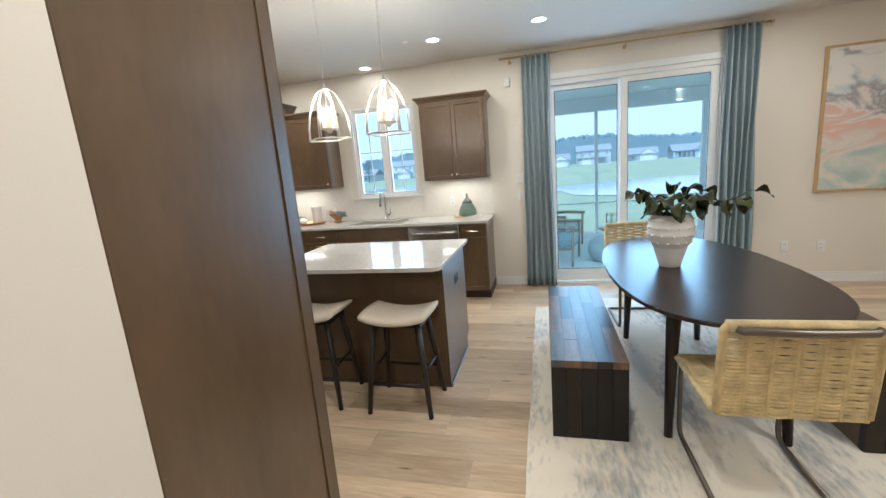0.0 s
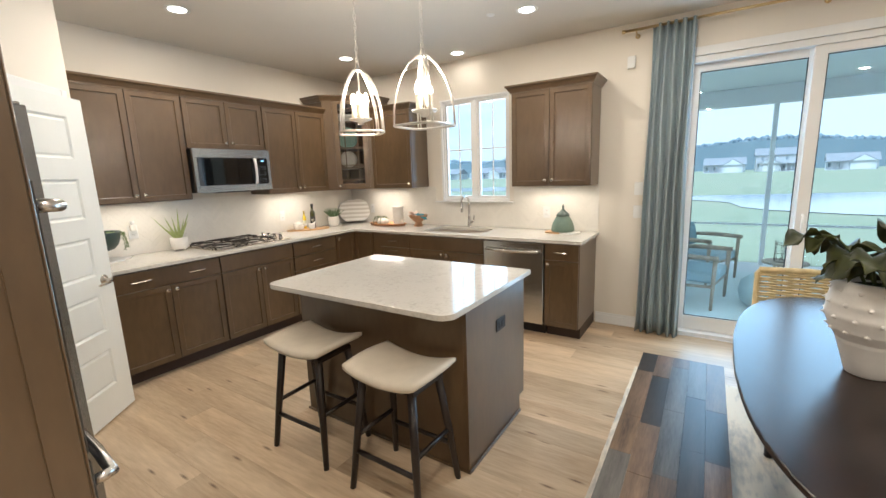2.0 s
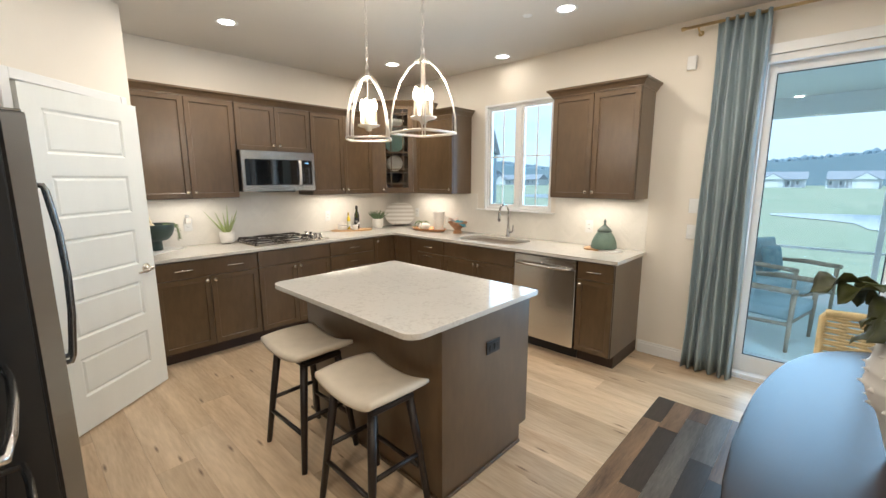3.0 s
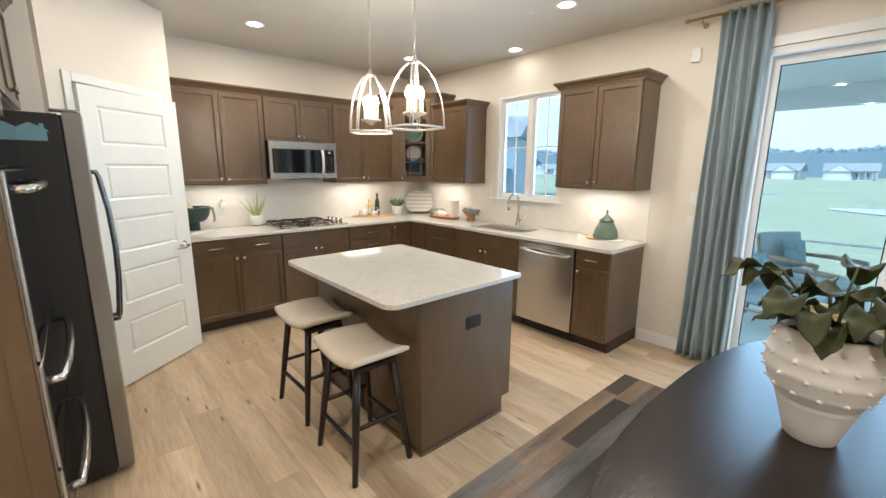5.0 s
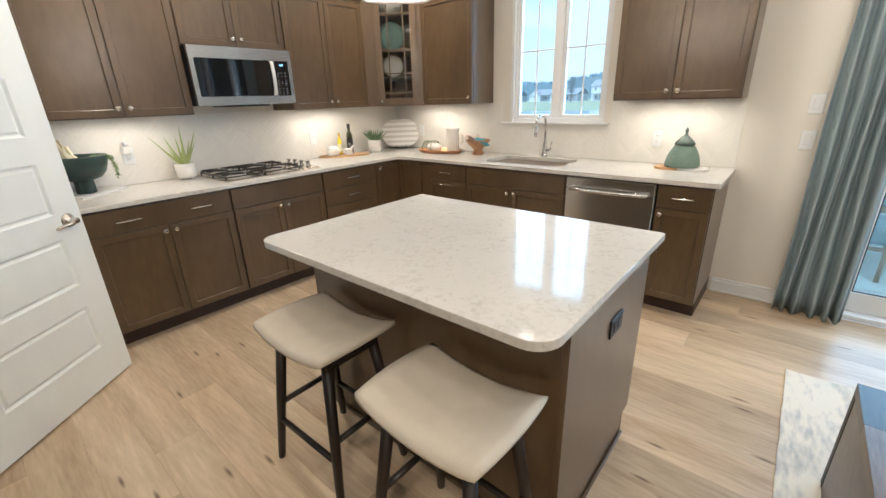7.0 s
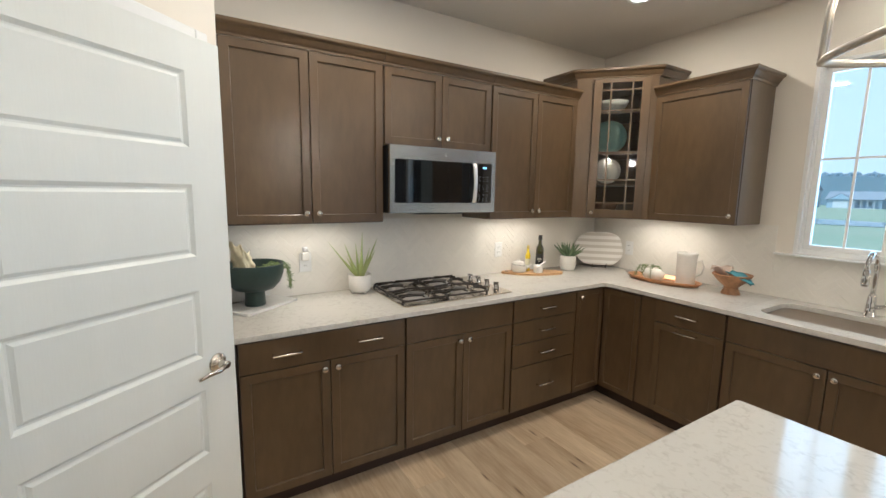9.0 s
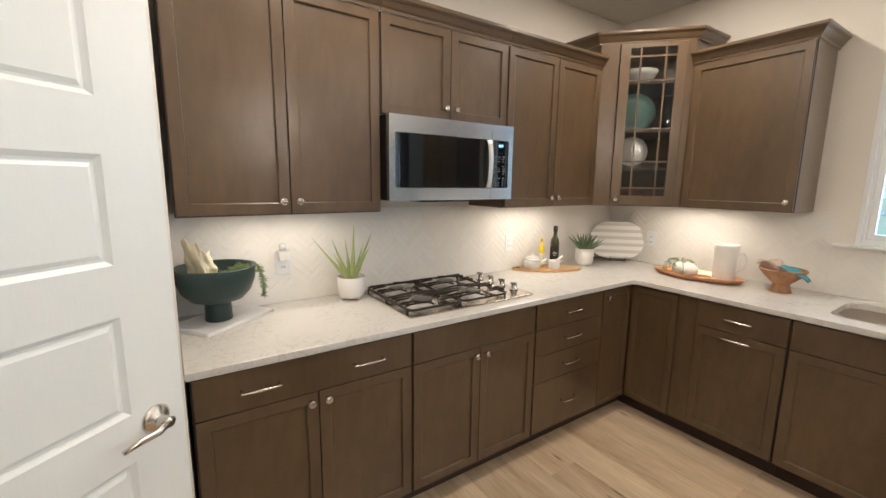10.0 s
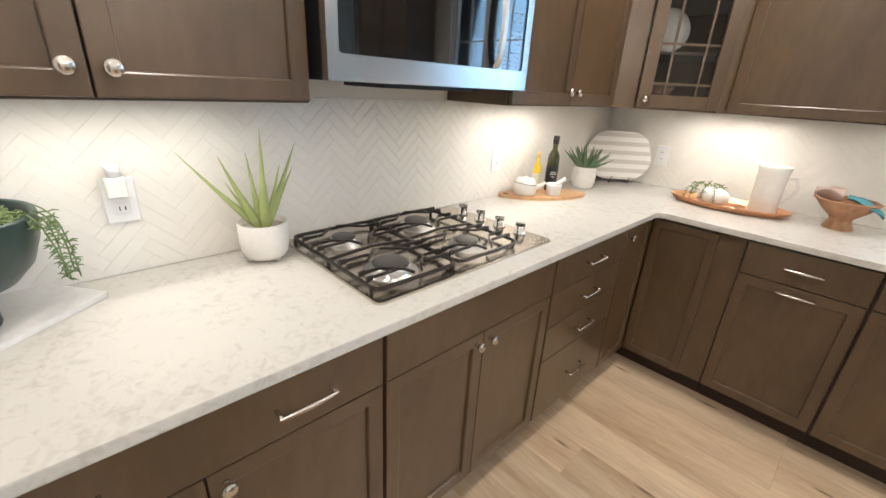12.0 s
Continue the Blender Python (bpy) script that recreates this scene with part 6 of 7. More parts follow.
for v in bm.verts:
    a = math.atan2(v.co.y, v.co.x)
    k = 1 + 0.05 * abs(math.sin(a * 5))
    v.co.x *= k
    v.co.y *= k
part("body", bm, WHITEC, gb, smooth=True)
trailing("trailing_plant", pose(0.760, -0.245, Z + 0.006), 9, "green trailing succulent draped over a white gourd", [((-0.03 + 0.02 * math.cos(a), 0.02 * math.sin(a), 0.090), (math.cos(a), math.sin(a), 0.75)) for a in (0.3, 1.0, 1.9, 2.6, 3.1, 3.6, 4.1, 4.7, 5.3)], 0.125)

fb = thing("carved_bowl", pose(1.262, -0.185, Z) @ Matrix.Diagonal((1.12, 1.12, 1.1, 1)), "carved two-tone wooden pedestal bowl beside the sink", "bowl")
part("body", lathe([(0.0, 0.0), (0.050, 0.0), (0.048, 0.008), (0.036, 0.035), (0.038, 0.045), (0.075, 0.080), (0.105, 0.118), (0.100, 0.122), (0.07, 0.09), (0.0, 0.065)], 10), surface("carved_teak", (0.42, 0.22, 0.11), 0.5, vary=0.2, scale=14, bump=0.2), fb)
TEAL = surface("teal_napkin", (0.10, 0.30, 0.36), 0.85, bump=0.25, fine=260)
tn = thing("napkin", pose(1.332, -0.215, Z + 0.124) @ Matrix.Diagonal((1.2, 1.2, 1.2, 1)), "teal cloth napkin hanging over the wooden bowl", "napkin")
bm = bmesh.new()
vs = []
for j in range(9):
    v = j / 8
    row = []
    for i in range(9):
        u = i / 8 - 0.5
        row.append(bm.verts.new((-0.06 + 0.11 * v, u * (0.10 - 0.05 * v) + 0.006 * math.sin(14 * u), 0.022 - 0.05 * v * v + 0.006 * math.sin(10 * u + 6 * v))))
    vs.append(row)
for r, s in zip(vs, vs[1:]):
    for i in range(8):
        bm.faces.new((r[i], r[i + 1], s[i + 1], s[i]))
p = part("cloth", bm, TEAL, tn, smooth=True)
so = p.modifiers.new("thick", "SOLIDIFY")
so.thickness = 0.004
bp = thing("napkin", pose(1.192, -0.175, Z + 0.126), "pale pink cloth napkin in the wooden bowl", "napkin")
bm = bmesh.new()
vs = [[bm.verts.new((-0.05 + 0.10 * v, (i / 6 - 0.5) * 0.09, 0.02 + 0.03 * math.sin(3 * v + i))) for i in range(7)] for v in [k / 6 for k in range(7)]]
for r, s in zip(vs, vs[1:]):
    for i in range(6):
        bm.faces.new((r[i], r[i + 1], s[i + 1], s[i]))
p = part("cloth", bm, surface("blush_linen", (0.75, 0.60, 0.52), 0.9), bp, smooth=True)
so = p.modifiers.new("thick", "SOLIDIFY")
so.thickness = 0.004

jb = thing("serving_board", pose(2.995, -0.195, Z, 0, 0, -4), "thin wooden serving board under the green jar", "serving board")
part("wood_half", outline_slab(rounded(-0.165, 0.0, -0.085, 0.085, [0.06, 0.001, 0.001, 0.06]), 0, 0.014, 0.002), WOODL, jb)
part("marble_half", outline_slab(rounded(0.0005, 0.165, -0.085, 0.085, [0.001, 0.06, 0.06, 0.001]), 0, 0.014, 0.002), MARBLE, jb)
jr = thing("lidded_jar", pose(2.995, -0.190, Z + 0.0145) @ Matrix.Diagonal((1.16, 1.16, 1.18, 1)), "sea-green textured ceramic jar with pointed lid", "jar")
SEA = surface("sea_green_glaze", (0.12, 0.19, 0.16), 0.42, second=(0.20, 0.27, 0.21), scale=12, bump=0.3, fine=70, coat=0.2)
bm = bmesh.new()
prof2 = [(0.0, 0.0), (0.075, 0.0)]
for k in range(14):
    t = k / 13
    r = 0.092 - 0.040 * t ** 2.0
    prof2 += [(r, 0.006 + 0.115 * t), (r - 0.004, 0.010 + 0.115 * t)]
prof2 += [(0.0, 0.127)]
bm = lathe(prof2, 40)
for k in range(11):
    t = (k + 0.5) / 11
    rr = 0.092 - 0.040 * t ** 2.0
    nb = 34
    for q in range(nb):
        a = 2 * math.pi * (q + 0.5 * (k % 2)) / nb
        lathe([(0.0045, 0.0), (0.0032, 0.0028), (0.0, 0.0040)], 6, bm, pose(0, 0, 0.008 + 0.112 * t, 0, 0, math.degrees(a)) @ pose(rr - 0.002, 0, 0, 0, 90, 0))
part("body", bm, SEA, jr, smooth=True)
part("lid", lathe([(0.054, 0.0), (0.056, 0.006), (0.045, 0.020), (0.022, 0.042), (0.009, 0.055), (0.007, 0.068), (0.011, 0.076), (0.0, 0.100)], 32), surface("dark_sea_green_glaze", (0.07, 0.10, 0.085), 0.4, coat=0.2), jr, smooth=True, m=pose(0, 0, 0.1275))

# dishes in the corner cabinet
def dish_stack(x, y, z, r, mat, label, upright=False):
    o = thing("plate" if upright else "bowl", pose(x, y, z), label, "dish")
    if upright:
        part("dish", lathe([(0.0, 0.0), (r * 0.6, 0.0), (r * 0.7, 0.004), (r, 0.014), (r, 0.018), (r * 0.68, 0.008), (0.0, 0.005)], 36), mat, o, smooth=True, m=pose(0, 0, r, 0, 0, 45) @ pose(0, 0, 0, 80))
    else:
        part("dish", lathe([(0.0, 0.0), (r * 0.4, 0.0), (r * 0.45, 0.008), (r * 0.85, 0.05), (r, 0.09), (r * 0.96, 0.09), (r * 0.8, 0.055), (0.0, 0.02)], 36), mat, o, smooth=True)
    return o


TEALG = surface("pale_teal_glass", (0.28, 0.48, 0.44), 0.12, coat=0.5)
dish_stack(0.40, -0.40, 1.8625, 0.128, TEALG, "pale teal glass plate standing upright in the corner cabinet", True)
dish_stack(0.40, -0.40, 2.1625, 0.125, WHITEC, "white ceramic bowl on the cabinet's top shelf")
o = dish_stack(0.40, -0.40, 1.6325, 0.100, WHITEC, "round white patterned dish standing in the corner cabinet", True)
dish_stack(0.37, -0.37, UZ0 + 0.0185, 0.11, surface("wicker_brown", (0.18, 0.09, 0.05), 0.7, bump=0.4), "brown bowl at the bottom of the cabinet")

ft = thing("air_freshener", pose(0.019, -2.640, 1.135, 0, 0, 90), "white plug-in air freshener in the wall outlet", "air freshener")
part("body", blk(-0.022, 0.022, -0.036, 0.0, -0.006, 0.045, 0.009, 3), WHITEC, ft)
part("bulb_cap", lathe([(0.0, 0.0), (0.015, 0.0), (0.0145, 0.018), (0.018, 0.030), (0.0, 0.031)], 20), surface("frosted_plastic", (0.75, 0.75, 0.75), 0.3), ft, smooth=True, m=pose(0, -0.018, 0.0455))

# ---- porch ----
PY = 3.80
structure("porch_floor", blk(2.2, 8.2, 0.152, PY + 0.1, -0.16, -0.04), surface("porch_concrete", (0.68, 0.70, 0.69), 0.7, vary=0.05, scale=2, bump=0.2))
PWHITE = surface("porch_white", (0.78, 0.79, 0.80), 0.6, vary=0.02)
structure("porch_ceiling", blk(2.2, 8.2, 0.152, PY + 0.25, 2.62, 2.76), PWHITE)
structure("porch_beam", blk(2.2, 8.2, PY - 0.1, PY + 0.08, 2.37, 2.6195, 0.003), PWHITE)
for x, w in ((2.6, 0.05), (4.92, 0.028), (6.85, 0.06)):
    structure("porch_post", blk(x - w, x + w, PY - 0.06, PY + 0.04, -0.0395, 2.3695, 0.003), PWHITE)
for x0, x1 in ((2.651, 4.891), (4.949, 6.789)):
    structure("porch_rail", blk(x0, x1, PY - 0.025, PY + 0.01, 0.57, 0.60), PWHITE)
prug = thing("outdoor_rug", pose(4.7, 1.95, -0.0398), "pale aqua flat-woven outdoor rug on the porch", "rug")
part("weave", blk(-1.3, 1.5, -1.2, 1.2, 0.0, 0.006), surface("aqua_weave", (0.68, 0.76, 0.73), 0.9, vary=0.06, scale=20, bump=0.4, fine=200), prug)
TEAK = surface("grey_teak", (0.42, 0.35, 0.27), 0.6, vary=0.2, scale=5, stretch=(4, 4, 1), bump=0.1)
CUSH = surface("slate_blue_cushion", (0.42, 0.54, 0.58), 0.9, vary=0.1, bump=0.2, fine=200)
PILL = surface("patterned_blue_pillow", (0.35, 0.48, 0.52), 0.9, second=(0.14, 0.28, 0.34), scale=16, fine=40)


def lounge():
    o = thing("porch_armchair", None, "grey teak porch armchair with slate blue cushions", "armchair", "armchairs on the porch")
    for s in (-1, 1):
        part("front_leg", tube([(s * 0.33, -0.32, 0), (s * 0.33, -0.33, 0.56)], [0.016, 0.024], 8), TEAK, o, smooth=True)
        part("back_leg", tube([(s * 0.33, 0.36, 0), (s * 0.31, 0.30, 0.35), (s * 0.30, 0.40, 0.80)], [0.016, 0.022, 0.016], 8), TEAK, o, smooth=True)
        part("armrest", tube([(s * 0.35, -0.36, 0.575), (s * 0.355, 0.0, 0.575), (s * 0.32, 0.36, 0.55)], [0.026, 0.028, 0.02], 8), TEAK, o, smooth=True)
        part("side_rail", tube([(s * 0.325, -0.32, 0.26), (s * 0.315, 0.32, 0.22)], 0.017, 8), TEAK, o, smooth=True)
    part("front_rail", tube([(-0.33, -0.31, 0.27), (0.33, -0.31, 0.27)], 0.018, 8), TEAK, o, smooth=True)
    part("top_rail", tube([(-0.30, 0.40, 0.79), (0.30, 0.40, 0.79)], 0.02, 8), TEAK, o, smooth=True)
    part("seat_cushion", blk(-0.30, 0.30, -0.33, 0.28, 0.285, 0.40, 0.035, 3), CUSH, o, smooth=True)
    part("back_cushion", blk(-0.29, 0.29, -0.05, 0.05, 0.0, 0.46, 0.035, 3), CUSH, o, smooth=True, m=pose(0, 0.30, 0.38, -12))
    part("pillow", lathe([(0.0, -0.055), (0.15, -0.045), (0.22, 0.0), (0.15, 0.045), (0.0, 0.055)], 4), PILL, o, "blue patterned pillow", True, pose(0, 0.16, 0.60, 78, 0, 0) @ pose(0, 0, 0, 0, 0, 45))
    return o


lo = lounge()
lo.matrix_world = pose(4.02, 1.35, -0.0335, 0, 0, 78)
copy_thing(lo, pose(4.10, 2.55, -0.0335, 0, 0, 60))
pf = thing("pouf", pose(4.80, 1.35, -0.0335), "round blue-grey knitted outdoor pouf", "pouf")
part("cushion", lathe([(0.0, 0.0), (0.19, 0.0), (0.26, 0.06), (0.29, 0.17), (0.27, 0.28), (0.17, 0.36), (0.0, 0.375)], 32), surface("blue_grey_knit", (0.48, 0.58, 0.59), 0.9, bump=0.5, fine=120), pf, smooth=True)
stb = thing("side_table", pose(5.05, 2.55, -0.0335), "low round porch side table", "side table")
part("tabletop", lathe([(0.0, 0.27), (0.24, 0.27), (0.245, 0.28), (0.24, 0.295), (0.0, 0.295)], 28), TEAK, stb)
for k in range(3):
    a = 2.1 * k
    part("leg", tube([(0.2 * math.cos(a), 0.2 * math.sin(a), 0), (0.15 * math.cos(a), 0.15 * math.sin(a), 0.27)], 0.014, 8), TEAK, stb, smooth=True)
ln = thing("wire_lantern", pose(5.05, 2.55, -0.0335 + 0.2955), "openwork wire candle lantern on the porch table", "lantern")
for k in range(3):
    r, z = 0.12, 0.005 + k * 0.11
    part("hoop", tube([(r * math.cos(a), r * math.sin(a), z) for a in [2 * math.pi * i / 20 for i in range(20)]], 0.004, 5, closed=True), GUN, ln, smooth=True)
for k in range(14):
    a = 2 * math.pi * k / 14
    b = a + (0.25 if k % 2 else -0.25)
    part("wire", tube([(0.12 * math.cos(a), 0.12 * math.sin(a), 0.005), (0.12 * math.cos(b), 0.12 * math.sin(b), 0.12), (0.12 * math.cos(a), 0.12 * math.sin(a), 0.27)], 0.003, 5), GUN, ln, smooth=True)

# ---- outside ----
GZ = -1.5
# Greens lightened: the outdoor haze is put into the grass colour.
GRASS = surface("hazy_lawn", (0.22, 0.29, 0.20), 0.95, second=(0.31, 0.34, 0.26), scale=0.08, fine=3.0, bump=0.4)
bm = bmesh.new()
xs = [-900, -300, -120, -60, -30, -15, 0, 15, 30, 60, 120, 300, 900]
ys = [-900, -200, -40, 0, 4.2, 8, 14, 20, 26, 60, 120, 260, 600, 3000]
rows = []
for y in ys:
    t = min(1, max(0, (y - 4.2) / 22))
    z = -0.30 + (GZ + 0.30) * t * t * (3 - 2 * t)
    rows.append([bm.verts.new((x, y, z)) for x in xs])
for r, s in zip(rows, rows[1:]):
    for i in range(len(xs) - 1):
        bm.faces.new((r[i], r[i + 1], s[i + 1], s[i]))
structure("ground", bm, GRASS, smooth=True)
bm = bmesh.new()
c0 = bm.verts.new((41, 34.5, GZ + 0.05))
ring = []
for i in range(48):
    a = 2 * math.pi * i / 48
    k = 1 + 0.07 * math.sin(3 * a + 1) + 0.04 * math.sin(7 * a)
    ring.append(bm.verts.new((41 + 41 * k * math.cos(a), 34.5 + 13.5 * k * math.sin(a) - 0.10 * 41 * math.cos(a), GZ + 0.05)))
for i in range(48):
    bm.faces.new((c0, ring[i], ring[(i + 1) % 48]))
# Pale base colour stands in for the sky mirrored in the water.
wat = surface("pond_water_sky_tint", (0.42, 0.48, 0.52), 0.08, vary=0.1, scale=0.3, bump=0.02, fine=2.0)
structure("water", bm, wat)
bm = bmesh.new()
bmesh.ops.create_circle(bm, cap_ends=True, segments=40, radius=1.0)
for v in bm.verts:
    v.co = Vector((-24 + 17 * v.co.x, 66 + 9 * v.co.y + 1.5 * math.sin(4 * v.co.x), GZ + 0.05))
structure("water", bm, wat)

SIDING = [surface("siding_" + n, c, 0.7, vary=0.03, scale=0.5) for n, c in (("white", (0.60, 0.65, 0.70)), ("blue", (0.38, 0.48, 0.58)), ("grey", (0.48, 0.52, 0.56)))]
ROOF = surface("shingle_grey", (0.27, 0.30, 0.34), 0.85, vary=0.12, scale=2)
PANE = surface("far_window_glass", (0.25, 0.31, 0.36), 0.1)


def gable(bm, x0, x1, y0, y1, z0, z1, along_x=True, over=0.4):
    """A pitched roof solid."""
    if along_x:
        ym = (y0 + y1) / 2
        a = [(x0 - over, y0 - over, z0), (x0 - over, y1 + over, z0), (x0 - over, ym, z1)]
        b = [(x1 + over, y0 - over, z0), (x1 + over, y1 + over, z0), (x1 + over, ym, z1)]
    else:
        xm = (x0 + x1) / 2
        a = [(x0 - over, y0 - over, z0), (x1 + over, y0 - over, z0), (xm, y0 - over, z1)]
        b = [(x0 - over, y1 + over, z0), (x1 + over, y1 + over, z0), (xm, y1 + over, z1)]
    a, b = [bm.verts.new(v) for v in a], [bm.verts.new(v) for v in b]
    bm.faces.new(a)
    bm.faces.new(b[::-1])
    for i in range(3):
        j = (i + 1) % 3
        bm.faces.new((a[i], a[j], b[j], b[i]))


def house(m, w, d, storeys, tone, seed):
    rng = random.Random(seed)
    o = thing("house", m, ("two-storey" if storeys == 2 else "single-storey") + " " + ("white", "pale blue", "grey")[tone] + " sided house with grey gabled roof across the pond", "house", "houses across the pond")
    h = 2.9 * storeys
    s = SIDING[tone]
    part("wall", blk(0, w, 0, d, 0, h), s, o)
    bm = bmesh.new()
    gable(bm, 0, w, 0, d, h + 0.01, h + 2.6, True)
    part("roof", bm, ROOF, o)
    gx = rng.choice((0.8, w - 6.8))
    part("wing_wall", blk(gx, gx + 6, -2.5, -0.02, 0, 2.8), s, o)
    bm = bmesh.new()
    gable(bm, gx, gx + 6, -2.5, 1.5, 2.81, 4.9, False)
    part("wing_roof", bm, ROOF, o)
    part("gable_wall", outline_slab([(gx + 0.3, 0), (gx + 5.7, 0), (gx + 3, 1.85)], 0, 0.06, 0), s, o, m=pose(0, -2.93, 2.82, 90))
    part("porch_slab", blk(gx + (6.2 if gx < 2 else -6.0), gx + (11 if gx < 2 else -0.2), -2.4, -0.02, -0.1, 0.15), SIDING[0], o)
    px = gx + (6.2 if gx < 2 else -6.0)
    for k in range(4):
        part("porch_column", blk(px + k * 1.5, px + k * 1.5 + 0.2, -2.3, -2.1, 0.15, 2.6), SIDING[0], o)
    part("porch_roof", blk(px - 0.2, px + 5, -2.6, -0.02, 2.6, 2.85), ROOF, o)
    def window(x, z, y=0.0, ww=1.0, hh=1.4):
        f = part("window", blk(x, x + ww, y - 0.06, y - 0.01, z, z + hh), SIDING[0], o)
        part("pane", blk(x + 0.1, x + ww - 0.1, y - 0.09, y - 0.065, z + 0.1, z + hh - 0.1), PANE, f)
    for k in range(2):
        window(px + 0.7 + 2.2 * k, 0.9)
    if storeys == 2:
        for k in range(4):
            window(1.4 + k * (w - 3.5) / 3, 3.9)
    part("garage_door", blk(gx + 1.2, gx + 4.8, -2.56, -2.505, 0.05, 2.3), surface("garage_panel", (0.30, 0.32, 0.35) if rng.random() < 0.6 else (0.7, 0.72, 0.74), 0.6), o)
    return o


rng = random.Random(5)
x = -150.0
k = 0
while x < 150:
    w = rng.uniform(11, 14)
    house(pose(x, 182 + rng.uniform(-4, 6), GZ, 0, 0, rng.uniform(-6, 6)), w, rng.uniform(8, 10), 2 if k % 5 == 0 else 1, rng.choice((0, 0, 0, 1, 2)), k)
    x += w + rng.uniform(2.5, 6)
    k += 1
o = house(pose(-33.5, 22, -1.3, 0, 0, 28), 14, 11, 2, 1, 77)
o["label"] = "pale blue two-storey neighbour house with gabled grey roof"
o["group"] = ""

# Pale blue-grey base: the distance haze over the woods is painted in.
HAZY_TREES = surface("far_woods", (0.16, 0.23, 0.28), 1.0, second=(0.20, 0.27, 0.32), scale=0.06, fine=0.8)
bm = bmesh.new()
base = bmesh.new()
bmesh.ops.create_icosphere(base, subdivisions=1, radius=1.0)
bv = [v.co.copy() for v in base.verts]
bf = [[v.index for v in f.verts] for f in base.faces]
base.free()
verts, faces = [], []
rng = random.Random(21)
for k in range(3600):
    cx = rng.uniform(-330, 330)
    cy = 248 + rng.uniform(0, 26)
    hill = 10.6 + 3.0 * max(0.0, min(1.0, -cx / 60)) + 2.4 * math.sin(cx * 0.021 + 1.0) + 1.6 * math.sin(cx * 0.06) + 1.4 * max(0, math.sin(cx * 0.017 - 0.6))
    r = rng.uniform(0.8, 1.7)
    cz = GZ + rng.uniform(0.84, 1) * hill
    b0 = len(verts)
    for v in bv:
        q = 1 + 0.35 * noise.noise(v * 2.3 + Vector((k * 1.7, 0, 0)))
        verts.append((cx + v.x * r * q, cy + v.y * r * q, cz + v.z * r * q * 1.25))
    faces += [[b0 + i for i in f] for f in bf]
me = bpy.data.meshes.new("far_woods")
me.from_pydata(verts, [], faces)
me.materials.append(HAZY_TREES)
tagged(new("far_woods", me), "distant belt of mixed woods behind houses, bluish haze painted into its colour", "trees", kind="stuff")
bm = bmesh.new()
cols = []
for i in range(221):
    cx = -330 + 3 * i
    hill = 10.6 + 3.0 * max(0.0, min(1.0, -cx / 60)) + 2.4 * math.sin(cx * 0.021 + 1.0) + 1.6 * math.sin(cx * 0.06) + 1.4 * max(0, math.sin(cx * 0.017 - 0.6))
    top = GZ + hill * (0.94 + 0.05 * noise.noise(Vector((cx * 0.16, 0, 3))))
    cols.append([bm.verts.new(p_) for p_ in ((cx, 245, GZ - 0.2), (cx, 246.5, top), (cx, 262, top + 0.8), (cx, 270, GZ - 0.2))])
for a_, b_ in zip(cols, cols[1:]):
    for i in range(3):
        bm.faces.new((a_[i], b_[i], b_[i + 1], a_[i + 1]))
structure("woods_backdrop", bm, HAZY_TREES)


def tree(m, h, seed):
    rng = random.Random(seed)
    o = thing("tree", m, "lone broadleaf tree with open crown beyond the pond", "tree")
    bm = tube([(0, 0, -0.2), (0.1, 0, h * 0.3), (0.05, 0.1, h * 0.55), (0.2, 0, h * 0.85)], [h * 0.022, h * 0.018, h * 0.012, h * 0.004], 8)
    for k in range(9):
        a = rng.uniform(0, 6.28)
        z = h * rng.uniform(0.35, 0.75)
        L = h * rng.uniform(0.2, 0.32)
        tube([(0.05, 0, z), (L * 0.5 * math.cos(a), L * 0.5 * math.sin(a), z + L * 0.35), (L * math.cos(a), L * math.sin(a), z + L * 0.5)], [h * 0.008, h * 0.005, h * 0.002], 5, bm)
    part("trunk", bm, surface("bark", (0.09, 0.07, 0.055), 0.9, bump=0.4), o)
    V, F = [], []
    for k in range(900):
        a, u = rng.uniform(0, 6.28), rng.random() ** 0.4
        ph = rng.uniform(-1, 1)
        rr = h * 0.32 * u * math.sqrt(1 - ph * ph * 0.8) * (0.7 + 0.3 * math.sin(3 * a + 4 * ph))
        c = Vector((rr * math.cos(a), rr * math.sin(a), h * (0.68 + 0.30 * ph)))
        s = rng.uniform(0.10, 0.24)
        d1_ = Vector((rng.uniform(-1, 1), rng.uniform(-1, 1), rng.uniform(-1, 1))).normalized() * s
        d2_ = d1_.cross(Vector((rng.uniform(-1, 1), rng.uniform(-1, 1), 1))).normalized() * s * 0.7
        b = len(V)
        V += [tuple(c - d1_), tuple(c + d2_), tuple(c + d1_), tuple(c - d2_)]
        F.append([b, b + 1, b + 2, b + 3])
    me = bpy.data.meshes.new("crown")
    me.from_pydata(V, [], F)
    # Crown takes the same hazed colour as the far woods.
    me.materials.append(HAZY_TREES)
    c = new("crown", me)
    c.parent = o
    return o


for k, (x, y, h) in enumerate(((-64, 150, 9), (60, 152, 8))):
    tree(pose(x, y, GZ), h, k)

# ---- tiled backsplash ----
TILE = surface("glossy_white_tile", (0.82, 0.79, 0.73), 0.13, vary=0.015, scale=3, bump=0.03, fine=30, piece=0.015)
GROUT = surface("white_grout", (0.84, 0.81, 0.75), 0.6, vary=0.05)
TW, TN, TG, TT = 0.0335, 4, 0.0004, 0.0015


